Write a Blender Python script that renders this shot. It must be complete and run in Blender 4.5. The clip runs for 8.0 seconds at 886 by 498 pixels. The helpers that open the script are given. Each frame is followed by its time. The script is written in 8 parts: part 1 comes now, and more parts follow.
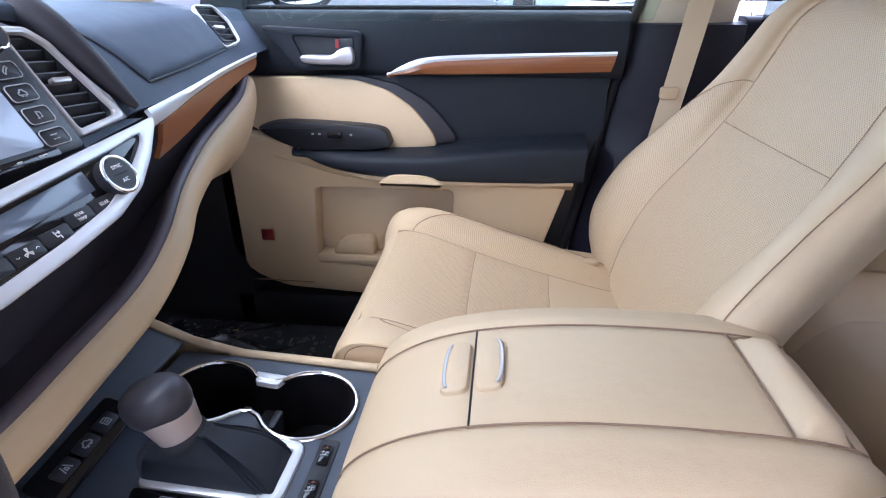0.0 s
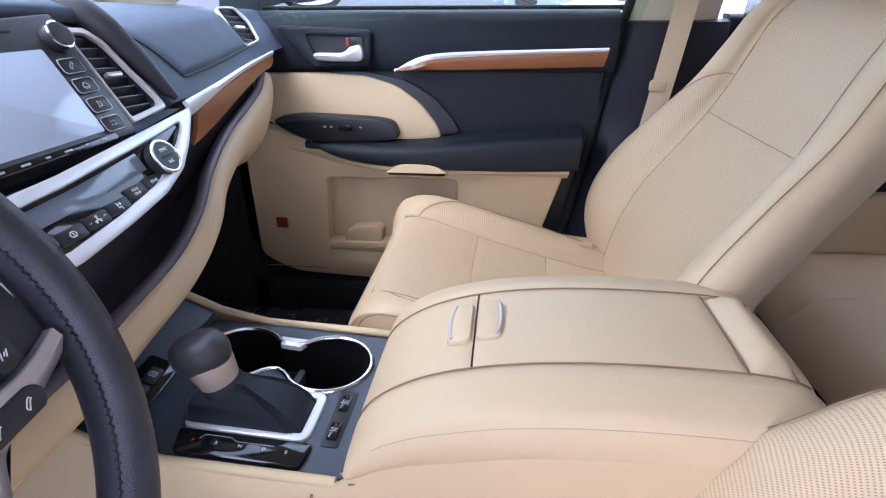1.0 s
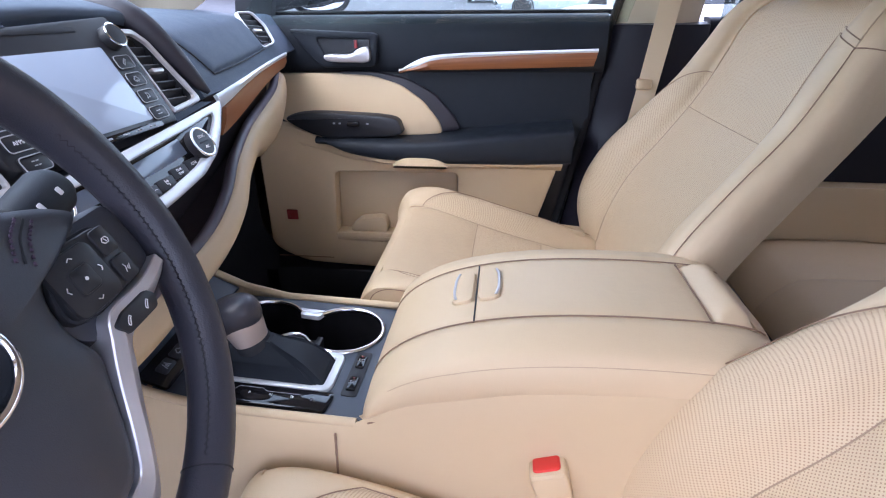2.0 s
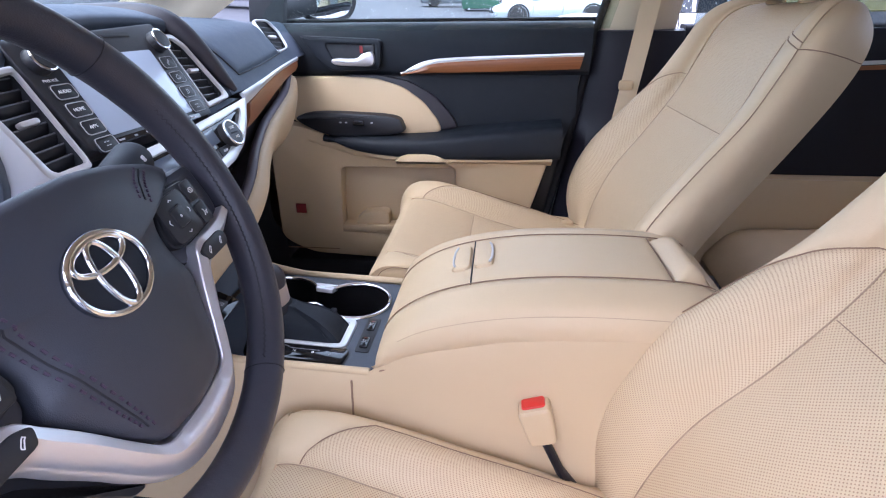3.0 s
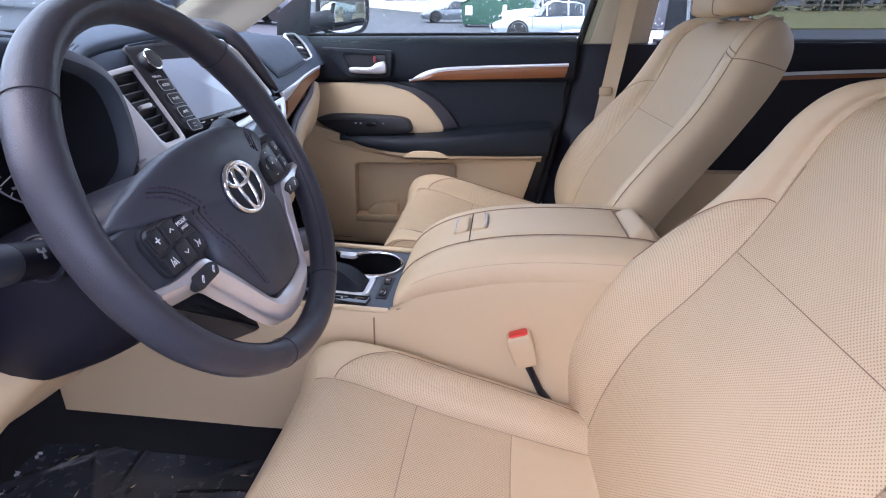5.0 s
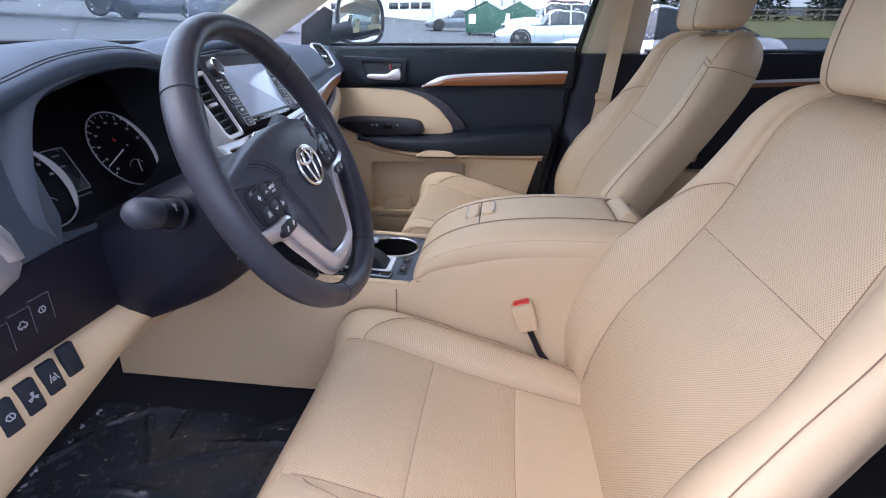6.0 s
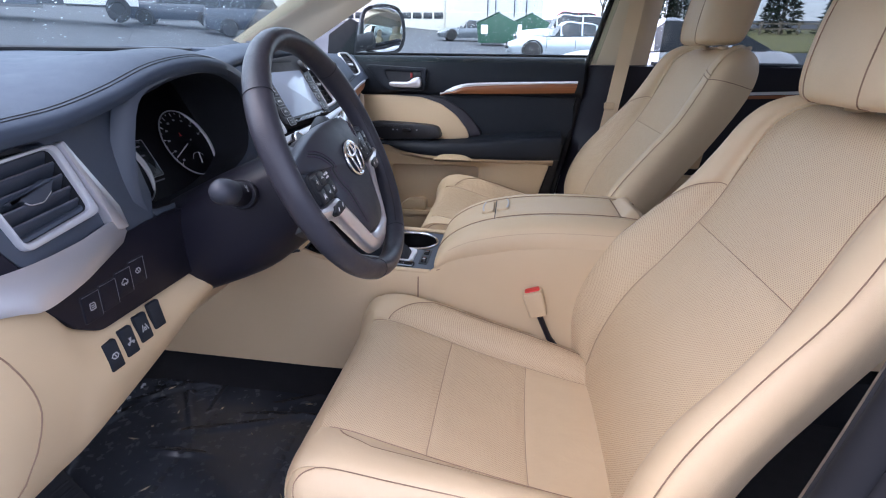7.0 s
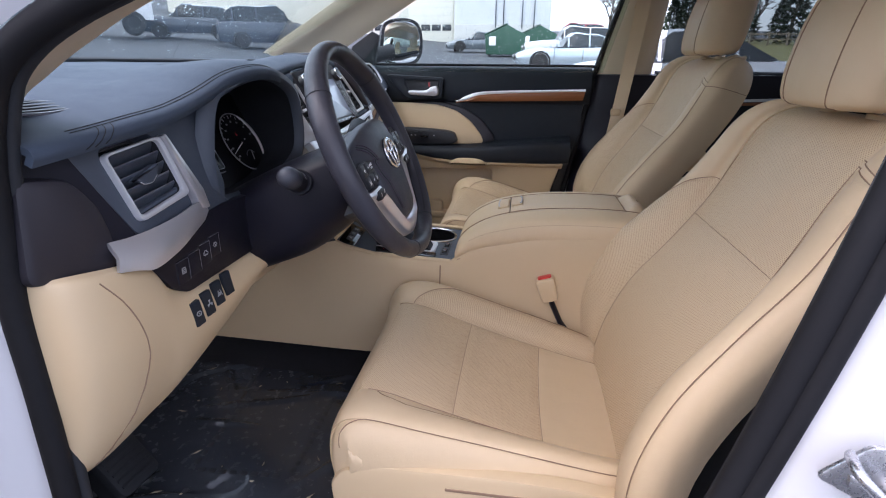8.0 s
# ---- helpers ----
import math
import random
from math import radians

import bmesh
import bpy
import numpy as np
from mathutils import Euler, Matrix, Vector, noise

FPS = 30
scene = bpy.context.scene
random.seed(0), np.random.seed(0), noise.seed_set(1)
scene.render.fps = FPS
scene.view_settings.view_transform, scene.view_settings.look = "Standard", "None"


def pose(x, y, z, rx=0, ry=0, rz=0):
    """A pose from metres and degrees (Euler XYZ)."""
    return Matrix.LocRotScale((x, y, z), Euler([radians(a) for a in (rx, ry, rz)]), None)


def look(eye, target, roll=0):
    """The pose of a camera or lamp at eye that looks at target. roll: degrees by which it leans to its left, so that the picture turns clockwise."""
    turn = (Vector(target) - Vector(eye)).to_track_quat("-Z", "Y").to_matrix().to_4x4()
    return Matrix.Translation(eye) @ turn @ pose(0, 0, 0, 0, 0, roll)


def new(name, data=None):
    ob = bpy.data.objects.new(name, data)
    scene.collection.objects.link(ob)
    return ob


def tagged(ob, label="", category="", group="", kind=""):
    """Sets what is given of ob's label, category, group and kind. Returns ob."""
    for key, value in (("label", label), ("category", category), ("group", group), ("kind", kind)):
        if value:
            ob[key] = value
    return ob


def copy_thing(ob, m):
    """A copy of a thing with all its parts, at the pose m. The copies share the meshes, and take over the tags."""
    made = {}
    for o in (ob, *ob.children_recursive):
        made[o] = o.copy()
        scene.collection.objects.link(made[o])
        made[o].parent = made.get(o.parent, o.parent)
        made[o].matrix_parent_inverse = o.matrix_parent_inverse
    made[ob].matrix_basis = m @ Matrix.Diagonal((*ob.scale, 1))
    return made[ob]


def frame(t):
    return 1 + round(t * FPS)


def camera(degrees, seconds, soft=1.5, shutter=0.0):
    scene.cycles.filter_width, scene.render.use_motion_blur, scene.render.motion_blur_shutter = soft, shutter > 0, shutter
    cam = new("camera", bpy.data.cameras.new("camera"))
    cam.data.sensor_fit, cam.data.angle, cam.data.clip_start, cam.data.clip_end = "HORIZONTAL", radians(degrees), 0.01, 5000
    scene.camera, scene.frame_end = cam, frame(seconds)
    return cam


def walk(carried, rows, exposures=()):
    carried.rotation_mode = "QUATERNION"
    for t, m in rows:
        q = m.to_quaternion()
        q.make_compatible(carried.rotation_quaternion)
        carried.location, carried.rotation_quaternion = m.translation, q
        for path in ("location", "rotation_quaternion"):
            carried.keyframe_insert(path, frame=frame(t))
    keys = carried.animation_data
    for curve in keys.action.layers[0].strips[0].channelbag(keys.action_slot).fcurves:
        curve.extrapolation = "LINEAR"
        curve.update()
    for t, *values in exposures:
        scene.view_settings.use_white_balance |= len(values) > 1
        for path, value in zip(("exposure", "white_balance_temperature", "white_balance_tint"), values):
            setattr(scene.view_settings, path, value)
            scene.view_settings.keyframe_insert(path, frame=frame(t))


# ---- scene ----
cam = camera(81.0, 8.0, soft=1.1)
PATH = [
    (0, (0.009, -0.403, 1.348), (-0.195, 1.395, 0.497), 0.1),
    (0.5, (0.013, -0.444, 1.35), (-0.199, 1.353, 0.496), -0.2),
    (1, (0.015, -0.485, 1.351), (-0.2, 1.31, 0.496), -0.3),
    (1.5, (0.013, -0.529, 1.349), (-0.201, 1.269, 0.499), -0.3),
    (2.8, (0.024, -0.662, 1.348), (-0.178, 1.152, 0.531), -0.6),
    (3, (0.024, -0.686, 1.347), (-0.176, 1.131, 0.534), -0.5),
    (3.5, (0.03, -0.742, 1.347), (-0.172, 1.083, 0.554), -0.4),
    (4, (0.035, -0.782, 1.35), (-0.174, 1.048, 0.569), -0.5),
    (4.5, (0.039, -0.829, 1.347), (-0.165, 1.005, 0.575), -0.3),
    (4.7, (0.039, -0.847, 1.343), (-0.161, 0.989, 0.574), -0.2),
    (5.8, (0.03, -1.01, 1.352), (-0.174, 0.832, 0.6), -0.1),
    (6, (0.031, -1.034, 1.351), (-0.178, 0.812, 0.609), 0.0),
    (6.5, (0.031, -1.085, 1.352), (-0.191, 0.765, 0.626), 0.5),
    (7, (0.021, -1.141, 1.354), (-0.22, 0.712, 0.642), 0.7),
    (7.5, (0.018, -1.2, 1.356), (-0.238, 0.658, 0.661), 0.7),
    (8, (0.008, -1.261, 1.351), (-0.264, 0.601, 0.675), 0.5),
]
EXPOSURES = [(0, 2.98, 5560, 23), (1.5, 2.91, 5620, 24), (3, 2.85, 5660, 25), (4.5, 2.67, 5750, 27), (6, 2.44, 5700, 24), (7, 2.27, 5800, 23), (8, 1.92, 6050, 22)]
walk(cam, [(t, look(eye, target, roll)) for t, eye, target, roll in PATH], EXPOSURES)

# ---- daylight: overcast sky over a parking lot ----
world = bpy.data.worlds.new("overcast_sky")
scene.world = world
world.use_nodes = True
_n, _l = world.node_tree.nodes, world.node_tree.links
_bg = _n["Background"]
_sky = _n.new("ShaderNodeTexSky")
_sky.sky_type = "NISHITA"
_sky.sun_disc = False
_sky.sun_elevation = radians(58)
_sky.sun_rotation = radians(-133)
_sky.air_density, _sky.dust_density, _sky.ozone_density = 1.0, 4.0, 1.0
_hs = _n.new("ShaderNodeHueSaturation")
_hs.inputs["Saturation"].default_value = 0.95
_l.new(_sky.outputs[0], _hs.inputs["Color"])
_veil = _n.new("ShaderNodeMix")  # thin even cloud in front of the clear sky
_veil.data_type = "RGBA"
_veil.inputs["Factor"].default_value = 0.62
_veil.inputs[7].default_value = (4.6, 4.9, 5.3, 1)
_l.new(_hs.outputs[0], _veil.inputs[6])
_l.new(_veil.outputs[2], _bg.inputs["Color"])
_bg.inputs["Strength"].default_value = 0.15

sun = new("sun", bpy.data.lights.new("sun", "SUN"))
sun.data.energy, sun.data.angle, sun.data.color = 0.4, radians(80), (1.0, 0.98, 0.95)
sun.matrix_world = look((-3.2, -3.0, 7.0), (0, 0, 0.6))

# ---- tools ----
V = np.array


def cr(P, n):
    """Catmull-Rom resampling of an array along its first axis to n rows."""
    P = np.asarray(P, float)
    m = len(P)
    t = np.linspace(0, m - 1, n)
    i = np.clip(np.floor(t).astype(int), 0, m - 2)
    f = (t - i).reshape((-1,) + (1,) * (P.ndim - 1))
    a, b = P[i], P[i + 1]
    p = np.where((i > 0).reshape(f.shape), P[np.maximum(i - 1, 0)], 2 * a - b)
    q = np.where((i < m - 2).reshape(f.shape), P[np.minimum(i + 2, m - 1)], 2 * b - a)
    return 0.5 * (2 * a + (b - p) * f + (2 * p - 5 * a + 4 * b - q) * f**2 + (3 * a - p - 3 * b + q) * f**3)


def cr_at(P, t):
    """Catmull-Rom through P at parameters t in 0..1."""
    P = np.asarray(P, float)
    m = len(P)
    t = np.clip(np.asarray(t, float), 0, 1) * (m - 1)
    i = np.clip(np.floor(t).astype(int), 0, m - 2)
    f = (t - i).reshape(t.shape + (1,) * (P.ndim - 1))
    a, b = P[i], P[i + 1]
    p = np.where((i > 0).reshape(f.shape), P[np.maximum(i - 1, 0)], 2 * a - b)
    q = np.where((i < m - 2).reshape(f.shape), P[np.minimum(i + 2, m - 1)], 2 * b - a)
    return 0.5 * (2 * a + (b - p) * f + (2 * p - 5 * a + 4 * b - q) * f**2 + (3 * a - p - 3 * b + q) * f**3)


def unit(v):
    v = np.asarray(v, float)
    return v / np.maximum(np.linalg.norm(v, axis=-1, keepdims=True), 1e-9)


def group(name, label, category, base=(0, 0, 0), grp="", kind=""):
    """An Empty that is one thing; its parts hang under it."""
    ob = new(name)
    ob.location = base
    ob.empty_display_size = 0.05
    return tagged(ob, label, category, grp, kind)


def raw(name, verts, faces, mat, parent=None, label="", smooth=True, uv=None, sharp=None):
    """One mesh object from vertices and faces, under its thing."""
    me = bpy.data.meshes.new(name)
    me.from_pydata([tuple(map(float, v)) for v in verts], [], [tuple(map(int, f)) for f in faces])
    me.materials.append(mat)
    if smooth:
        me.polygons.foreach_set("use_smooth", [True] * len(me.polygons))
        if sharp is not None:
            me.set_sharp_from_angle(angle=radians(sharp))
    if uv is not None:
        lay = me.uv_layers.new(name="UVMap")
        idx = np.empty(len(me.loops), int)
        me.loops.foreach_get("vertex_index", idx)
        lay.data.foreach_set("uv", np.asarray(uv, float)[idx].ravel())
    me.update()
    ob = new(name, me)
    if parent is not None:
        ob.parent = parent
        base = V(parent.matrix_basis.translation)
        ob.matrix_parent_inverse = Matrix.Translation(-Vector(base))
    if label:
        ob["label"] = label
    return ob


def part(name, bm, mat, parent=None, label="", smooth=True, sharp=40):
    """A bmesh as one mesh object under its thing."""
    bmesh.ops.recalc_face_normals(bm, faces=bm.faces)
    me = bpy.data.meshes.new(name)
    bm.to_mesh(me)
    bm.free()
    me.materials.append(mat)
    if smooth:
        me.polygons.foreach_set("use_smooth", [True] * len(me.polygons))
        me.set_sharp_from_angle(angle=radians(sharp))
    ob = new(name, me)
    if parent is not None:
        ob.parent = parent
        base = V(parent.matrix_basis.translation)
        ob.matrix_parent_inverse = Matrix.Translation(-Vector(base))
    if label:
        ob["label"] = label
    return ob


def normals(P):
    du, dv = np.gradient(P, axis=0), np.gradient(P, axis=1)
    return unit(np.cross(du, dv))


def sheet(name, P, mat, parent=None, label="", thick=0.004, flip=False, sharp=50, away=None):
    """A solid sheet over the grid of points P (nu, nv, 3): front at P, back thick metres behind. away: a point that lies behind the front."""
    P = np.asarray(P, float)
    N = normals(P)
    if away is not None:
        flip = ((P - V(away)) * N).sum(-1).mean() < 0
    if flip:
        P, N = P[::-1], -N[::-1]
        N = normals(P)
    nu, nv = P.shape[:2]
    du = np.r_[0, np.cumsum(np.linalg.norm(np.diff(P[:, nv // 2], axis=0), axis=1))]
    dv = np.r_[0, np.cumsum(np.linalg.norm(np.diff(P[nu // 2], axis=0), axis=1))]
    uv = np.stack(np.meshgrid(du, dv, indexing="ij"), -1).reshape(-1, 2)
    back = P - N * thick
    ids = np.arange(nu * nv).reshape(nu, nv)
    a, b, c, d = ids[:-1, :-1].ravel(), ids[1:, :-1].ravel(), ids[1:, 1:].ravel(), ids[:-1, 1:].ravel()
    k = nu * nv
    faces = list(zip(a, b, c, d)) + list(zip(d + k, c + k, b + k, a + k))
    rim = list(ids[:, 0]) + list(ids[-1, 1:]) + list(ids[-2::-1, -1]) + list(ids[0, -2:0:-1])
    faces += [(j, i, i + k, j + k) for i, j in zip(rim, rim[1:] + rim[:1])]
    return raw(name, np.r_[P.reshape(-1, 3), back.reshape(-1, 3)], faces, mat, parent, label, True, np.r_[uv, uv], sharp)


def pad(name, F, u, v, mat, parent=None, label="", nu=24, nv=24, groove=0.0036, width=0.009, sides="uUvV", thick=0.012, away=None, inset=0.0):
    """An upholstered panel of the surface F(u, v) -> points; its chosen edges dip into the seam."""
    e = lambda n: 0.5 - 0.5 * np.cos(np.linspace(0, np.pi, n)) * (0.55 + 0.45 * np.abs(np.cos(np.linspace(0, np.pi, n))))  # noqa: E731
    a, b = u[0] + (u[1] - u[0]) * e(nu), v[0] + (v[1] - v[0]) * e(nv)
    A, B = np.meshgrid(a, b, indexing="ij")
    P = F(A, B)
    N = normals(P)
    if away is not None and ((P - V(away)) * N).sum(-1).mean() < 0:
        N = -N
    du = np.r_[np.zeros((1, nv)), np.cumsum(np.linalg.norm(np.diff(P, axis=0), axis=2), axis=0)]
    dv = np.c_[np.zeros((nu, 1)), np.cumsum(np.linalg.norm(np.diff(P, axis=1), axis=2), axis=1)]
    dip = np.zeros((nu, nv))
    for key, dist in (("u", du), ("U", du[-1:] - du), ("v", dv), ("V", dv[:, -1:] - dv)):
        if key in sides:
            dip = np.maximum(dip, np.exp(-((dist / width) ** 1.5)))
    return sheet(name, P - N * (dip * groove + inset)[..., None], mat, parent, label, thick, away=away, sharp=70)


def tube(name, path, r, mat, parent=None, label="", closed=False, n=8, smooth_n=0, flat=1.0, up=None):
    """A round (or flattened) bar along a path."""
    P = np.asarray(path, float)
    if smooth_n:
        P = cr(np.r_[P, P[:1]] if closed else P, smooth_n)
        P = P[:-1] if closed else P
    m = len(P)
    T = unit(np.roll(P, -1, 0) - np.roll(P, 1, 0)) if closed else unit(np.gradient(P, axis=0))
    ref = V(up if up is not None else (0.31, 0.17, 0.93), float)
    A = unit(np.cross(T, ref))
    B = np.cross(T, A)
    R = np.broadcast_to(np.asarray(r, float), (m,))[:, None]
    th = np.linspace(0, 2 * np.pi, n, endpoint=False)
    vs = np.concatenate([(P + R * (np.cos(t) * A + flat * np.sin(t) * B))[:, None] for t in th], 1).reshape(-1, 3)
    fs = []
    for i in range(m if closed else m - 1):
        j = (i + 1) % m
        fs += [(i * n + k, i * n + (k + 1) % n, j * n + (k + 1) % n, j * n + k) for k in range(n)]
    if not closed:
        fs += [tuple(range(n))[::-1], tuple((m - 1) * n + k for k in range(n))]
    return raw(name, vs, fs, mat, parent, label, True, sharp=50)


def offset2(o, d):
    """The closed outline o moved inward by d."""
    o = np.asarray(o, float)
    area = 0.5 * np.sum(o[:, 0] * np.roll(o[:, 1], -1) - np.roll(o[:, 0], -1) * o[:, 1])
    e1, e2 = unit(o - np.roll(o, 1, 0)), unit(np.roll(o, -1, 0) - o)
    n1, n2 = np.c_[-e1[:, 1], e1[:, 0]], np.c_[-e2[:, 1], e2[:, 0]]
    n = unit(n1 + n2)
    s = d / np.maximum((n * n1).sum(1, keepdims=True), 0.35)
    return o + n * s * (1 if area > 0 else -1)


def slab(name, outline, O, A, B, depth, mat, parent=None, label="", bevel=0.001, hole=None, dome=0.0):
    """A flat outline in the frame (O, A, B), raised by depth along A x B, with bevelled edges. hole: an inner outline of as many points."""
    O, A, B = V(O, float), unit(A), unit(B)
    N = np.cross(A, B)
    o = np.asarray(outline, float)
    if np.sum(o[:, 0] * np.roll(o[:, 1], -1) - np.roll(o[:, 0], -1) * o[:, 1]) < 0:
        o = o[::-1]
        hole = None if hole is None else np.asarray(hole, float)[::-1]
    put = lambda w, z: O + w[:, :1] * A + w[:, 1:] * B + z * N  # noqa: E731
    n = len(o)
    rings = [put(o, 0), put(o, depth - bevel), put(offset2(o, bevel * 0.3), depth - bevel * 0.3), put(offset2(o, bevel), depth)]
    if hole is not None:
        h = np.asarray(hole, float)
        rings += [put(offset2(h, -bevel), depth), put(offset2(h, -bevel * 0.3), depth - bevel * 0.3), put(h, depth - bevel), put(h, 0)]
    vs = np.concatenate(rings)
    fs = []
    m = len(rings)
    for r in range(m if hole is not None else m - 1):
        a, b = r * n, ((r + 1) % m) * n
        fs += [(a + k, a + (k + 1) % n, b + (k + 1) % n, b + k) for k in range(n)]
    if hole is None:
        fs += [tuple(range(n))[::-1]]
        if dome:
            c = put(np.asarray([offset2(o, bevel).mean(0)]), depth + dome)
            vs = np.r_[vs, c]
            a = (m - 1) * n
            fs += [(a + k, a + (k + 1) % n, len(vs) - 1) for k in range(n)]
        else:
            fs += [tuple((m - 1) * n + k for k in range(n))]
    return raw(name, vs, fs, mat, parent, label, True, sharp=35)


def rrect(w, h, r, n=5, c=(0, 0)):
    """A rounded rectangle's outline."""
    out = []
    for sx, sy, a0 in ((1, 1, 0), (-1, 1, 90), (-1, -1, 180), (1, -1, 270)):
        for k in range(n):
            a = radians(a0 + 90 * k / (n - 1))
            out.append((c[0] + sx * (w / 2 - r) + r * math.cos(a), c[1] + sy * (h / 2 - r) + r * math.sin(a)))
    return V(out)


def circle2(r, n=32, c=(0, 0), ry=None):
    th = np.linspace(0, 2 * np.pi, n, endpoint=False)
    return np.c_[c[0] + r * np.cos(th), c[1] + (r if ry is None else ry) * np.sin(th)]


def smooth2(pts, n):
    """A smooth closed outline through pts."""
    P = np.asarray(pts, float)
    P = np.r_[P[-2:], P, P[:3]]
    m = len(pts)
    t = (2 + np.linspace(0, m, n, endpoint=False)) / (len(P) - 1)
    return cr_at(P, t)


def round2(pts, r, n=4):
    """A polygon with its corners rounded by about r."""
    P = np.asarray(pts, float)
    out = []
    for i in range(len(P)):
        a, b, c = P[i - 1], P[i], P[(i + 1) % len(P)]
        d = min(r, 0.45 * np.linalg.norm(a - b), 0.45 * np.linalg.norm(c - b))
        p, q = b + unit(a - b) * d, b + unit(c - b) * d
        for k in range(n):
            t = k / (n - 1)
            out.append((1 - t) ** 2 * p + 2 * t * (1 - t) * b + t * t * q)
    return V(out)


def lathe(name, prof, O, axis, mat, parent=None, label="", n=32, sx=1.0, xdir=None):
    """A turned body: prof rows of (along the axis, radius)."""
    O, Z = V(O, float), unit(axis)
    X = unit(np.cross(Z, (0.2, 0.9, 0.13))) if xdir is None else unit(xdir)
    Y = np.cross(Z, X)
    th = np.linspace(0, 2 * np.pi, n, endpoint=False)
    vs = np.concatenate([O + z * Z + r * (sx * np.cos(th)[:, None] * X + np.sin(th)[:, None] * Y) for z, r in prof])
    fs = []
    for i in range(len(prof) - 1):
        fs += [(i * n + k, i * n + (k + 1) % n, (i + 1) * n + (k + 1) % n, (i + 1) * n + k) for k in range(n)]
    fs += [tuple(range(n))[::-1], tuple((len(prof) - 1) * n + k for k in range(n))]
    return raw(name, vs, fs, mat, parent, label, True, sharp=40)


def loft(name, rings, mat, parent=None, label="", caps=True, sharp=50):
    """Closed rings of equal length joined into a body."""
    R = np.asarray(rings, float)
    m, n = R.shape[:2]
    fs = []
    for i in range(m - 1):
        fs += [(i * n + k, i * n + (k + 1) % n, (i + 1) * n + (k + 1) % n, (i + 1) * n + k) for k in range(n)]
    if caps:
        fs += [tuple(range(n))[::-1], tuple((m - 1) * n + k for k in range(n))]
    bm = bmesh.new()
    vv = [bm.verts.new(p) for p in R.reshape(-1, 3)]
    for f in fs:
        bm.faces.new([vv[i] for i in f])
    return part(name, bm, mat, parent, label, True, sharp)


def box(name, lo, hi, mat, parent=None, label="", bevel=0.004):
    """A box with rounded edges."""
    lo, hi = V(lo, float), V(hi, float)
    bm = bmesh.new()
    bmesh.ops.create_cube(bm, size=1.0)
    for v in bm.verts:
        v.co = Vector((lo + hi) / 2 + V(v.co) * (hi - lo))
    if bevel:
        bmesh.ops.bevel(bm, geom=list(bm.edges), offset=bevel, segments=2, affect="EDGES", profile=0.5)
    return part(name, bm, mat, parent, label, True, 35)


def writing(name, text, O, A, B, size, mat, parent, label=""):
    """Letters of the built-in font as a thin mesh lying in the frame (O, A, B)."""
    cu = bpy.data.curves.new(name, "FONT")
    cu.body, cu.size, cu.align_x, cu.align_y, cu.extrude, cu.resolution_u = text, size, "CENTER", "CENTER", 0.0002, 2
    tmp = bpy.data.objects.new(name, cu)
    me = bpy.data.meshes.new_from_object(tmp)
    bpy.data.objects.remove(tmp)
    O, A, B = V(O, float), unit(A), unit(B)
    N = np.cross(A, B)
    vs = [O + v.co.x * A + v.co.y * B + v.co.z * N for v in me.vertices]
    fs = [tuple(p.vertices) for p in me.polygons]
    bpy.data.meshes.remove(me)
    return raw(name, vs, fs, mat, parent, label, False)


GLYPHS = {
    "car": [[(-1, -0.5), (-1, 0.1), (-0.6, 0.2), (-0.35, 0.7), (0.35, 0.7), (0.6, 0.2), (1, 0.1), (1, -0.5), (-1, -0.5)], [(-0.6, -0.8), (-0.3, -0.8)], [(0.3, -0.8), (0.6, -0.8)]],
    "fan": [[(0, 0), (-0.2, 0.9), (0.3, 0.9), (0, 0)], [(0, 0), (0.9, -0.2), (0.7, -0.7), (0, 0)], [(0, 0), (-0.9, -0.2), (-0.7, -0.7), (0, 0)]],
    "seat": [[(-0.5, 1), (-0.3, -0.3), (0.6, -0.3), (0.6, -0.9)], [(-0.1, 0.5), (0.8, 0.5), (0.5, 0.8)], [(0.8, 0.5), (0.5, 0.2)]],
    "loop": [[(-0.9, 0), (-0.4, 0.6), (0.5, 0.6), (0.9, 0), (0.5, -0.6), (-0.4, -0.6), (-0.9, 0)], [(-0.1, 0.3), (0.2, -0.3)]],
    "phone": [[(-0.8, -0.5), (-0.5, -0.9), (-0.2, -0.5), (0.5, 0.3), (0.9, 0.5), (0.6, 0.9), (0.2, 0.7), (-0.7, -0.2), (-0.8, -0.5)]],
    "voice": [[(-0.8, -0.9), (-0.3, 0.1), (-0.6, 0.8)], [(-0.1, -0.5), (0.3, 0)], [(0.2, -0.8), (0.8, 0.2)]],
    "lane": [[(-0.9, -0.8), (-0.4, 0.8)], [(0.9, -0.8), (0.4, 0.8)], [(-0.3, -0.6), (0.3, -0.6), (0.15, 0.1), (-0.15, 0.1), (-0.3, -0.6)]],
    "page": [[(-0.7, -0.8), (-0.7, 0.8), (0.5, 0.8), (0.8, 0.4), (0.8, -0.8), (-0.7, -0.8)], [(-0.3, 0.2), (0.4, 0.2)], [(-0.3, -0.3), (0.4, -0.3)]],
    "note": [[(-0.4, -0.7), (-0.4, 0.8), (0.6, 0.6), (0.6, -0.5)], [(-0.8, -0.7), (-0.4, -0.7)], [(0.2, -0.5), (0.6, -0.5)]],
    "dots": [[(-0.8, 0.5), (-0.2, 0.5)], [(0.2, 0.5), (0.8, 0.5)], [(-0.8, -0.5), (-0.2, -0.5)], [(0.2, -0.5), (0.8, -0.5)]],
}


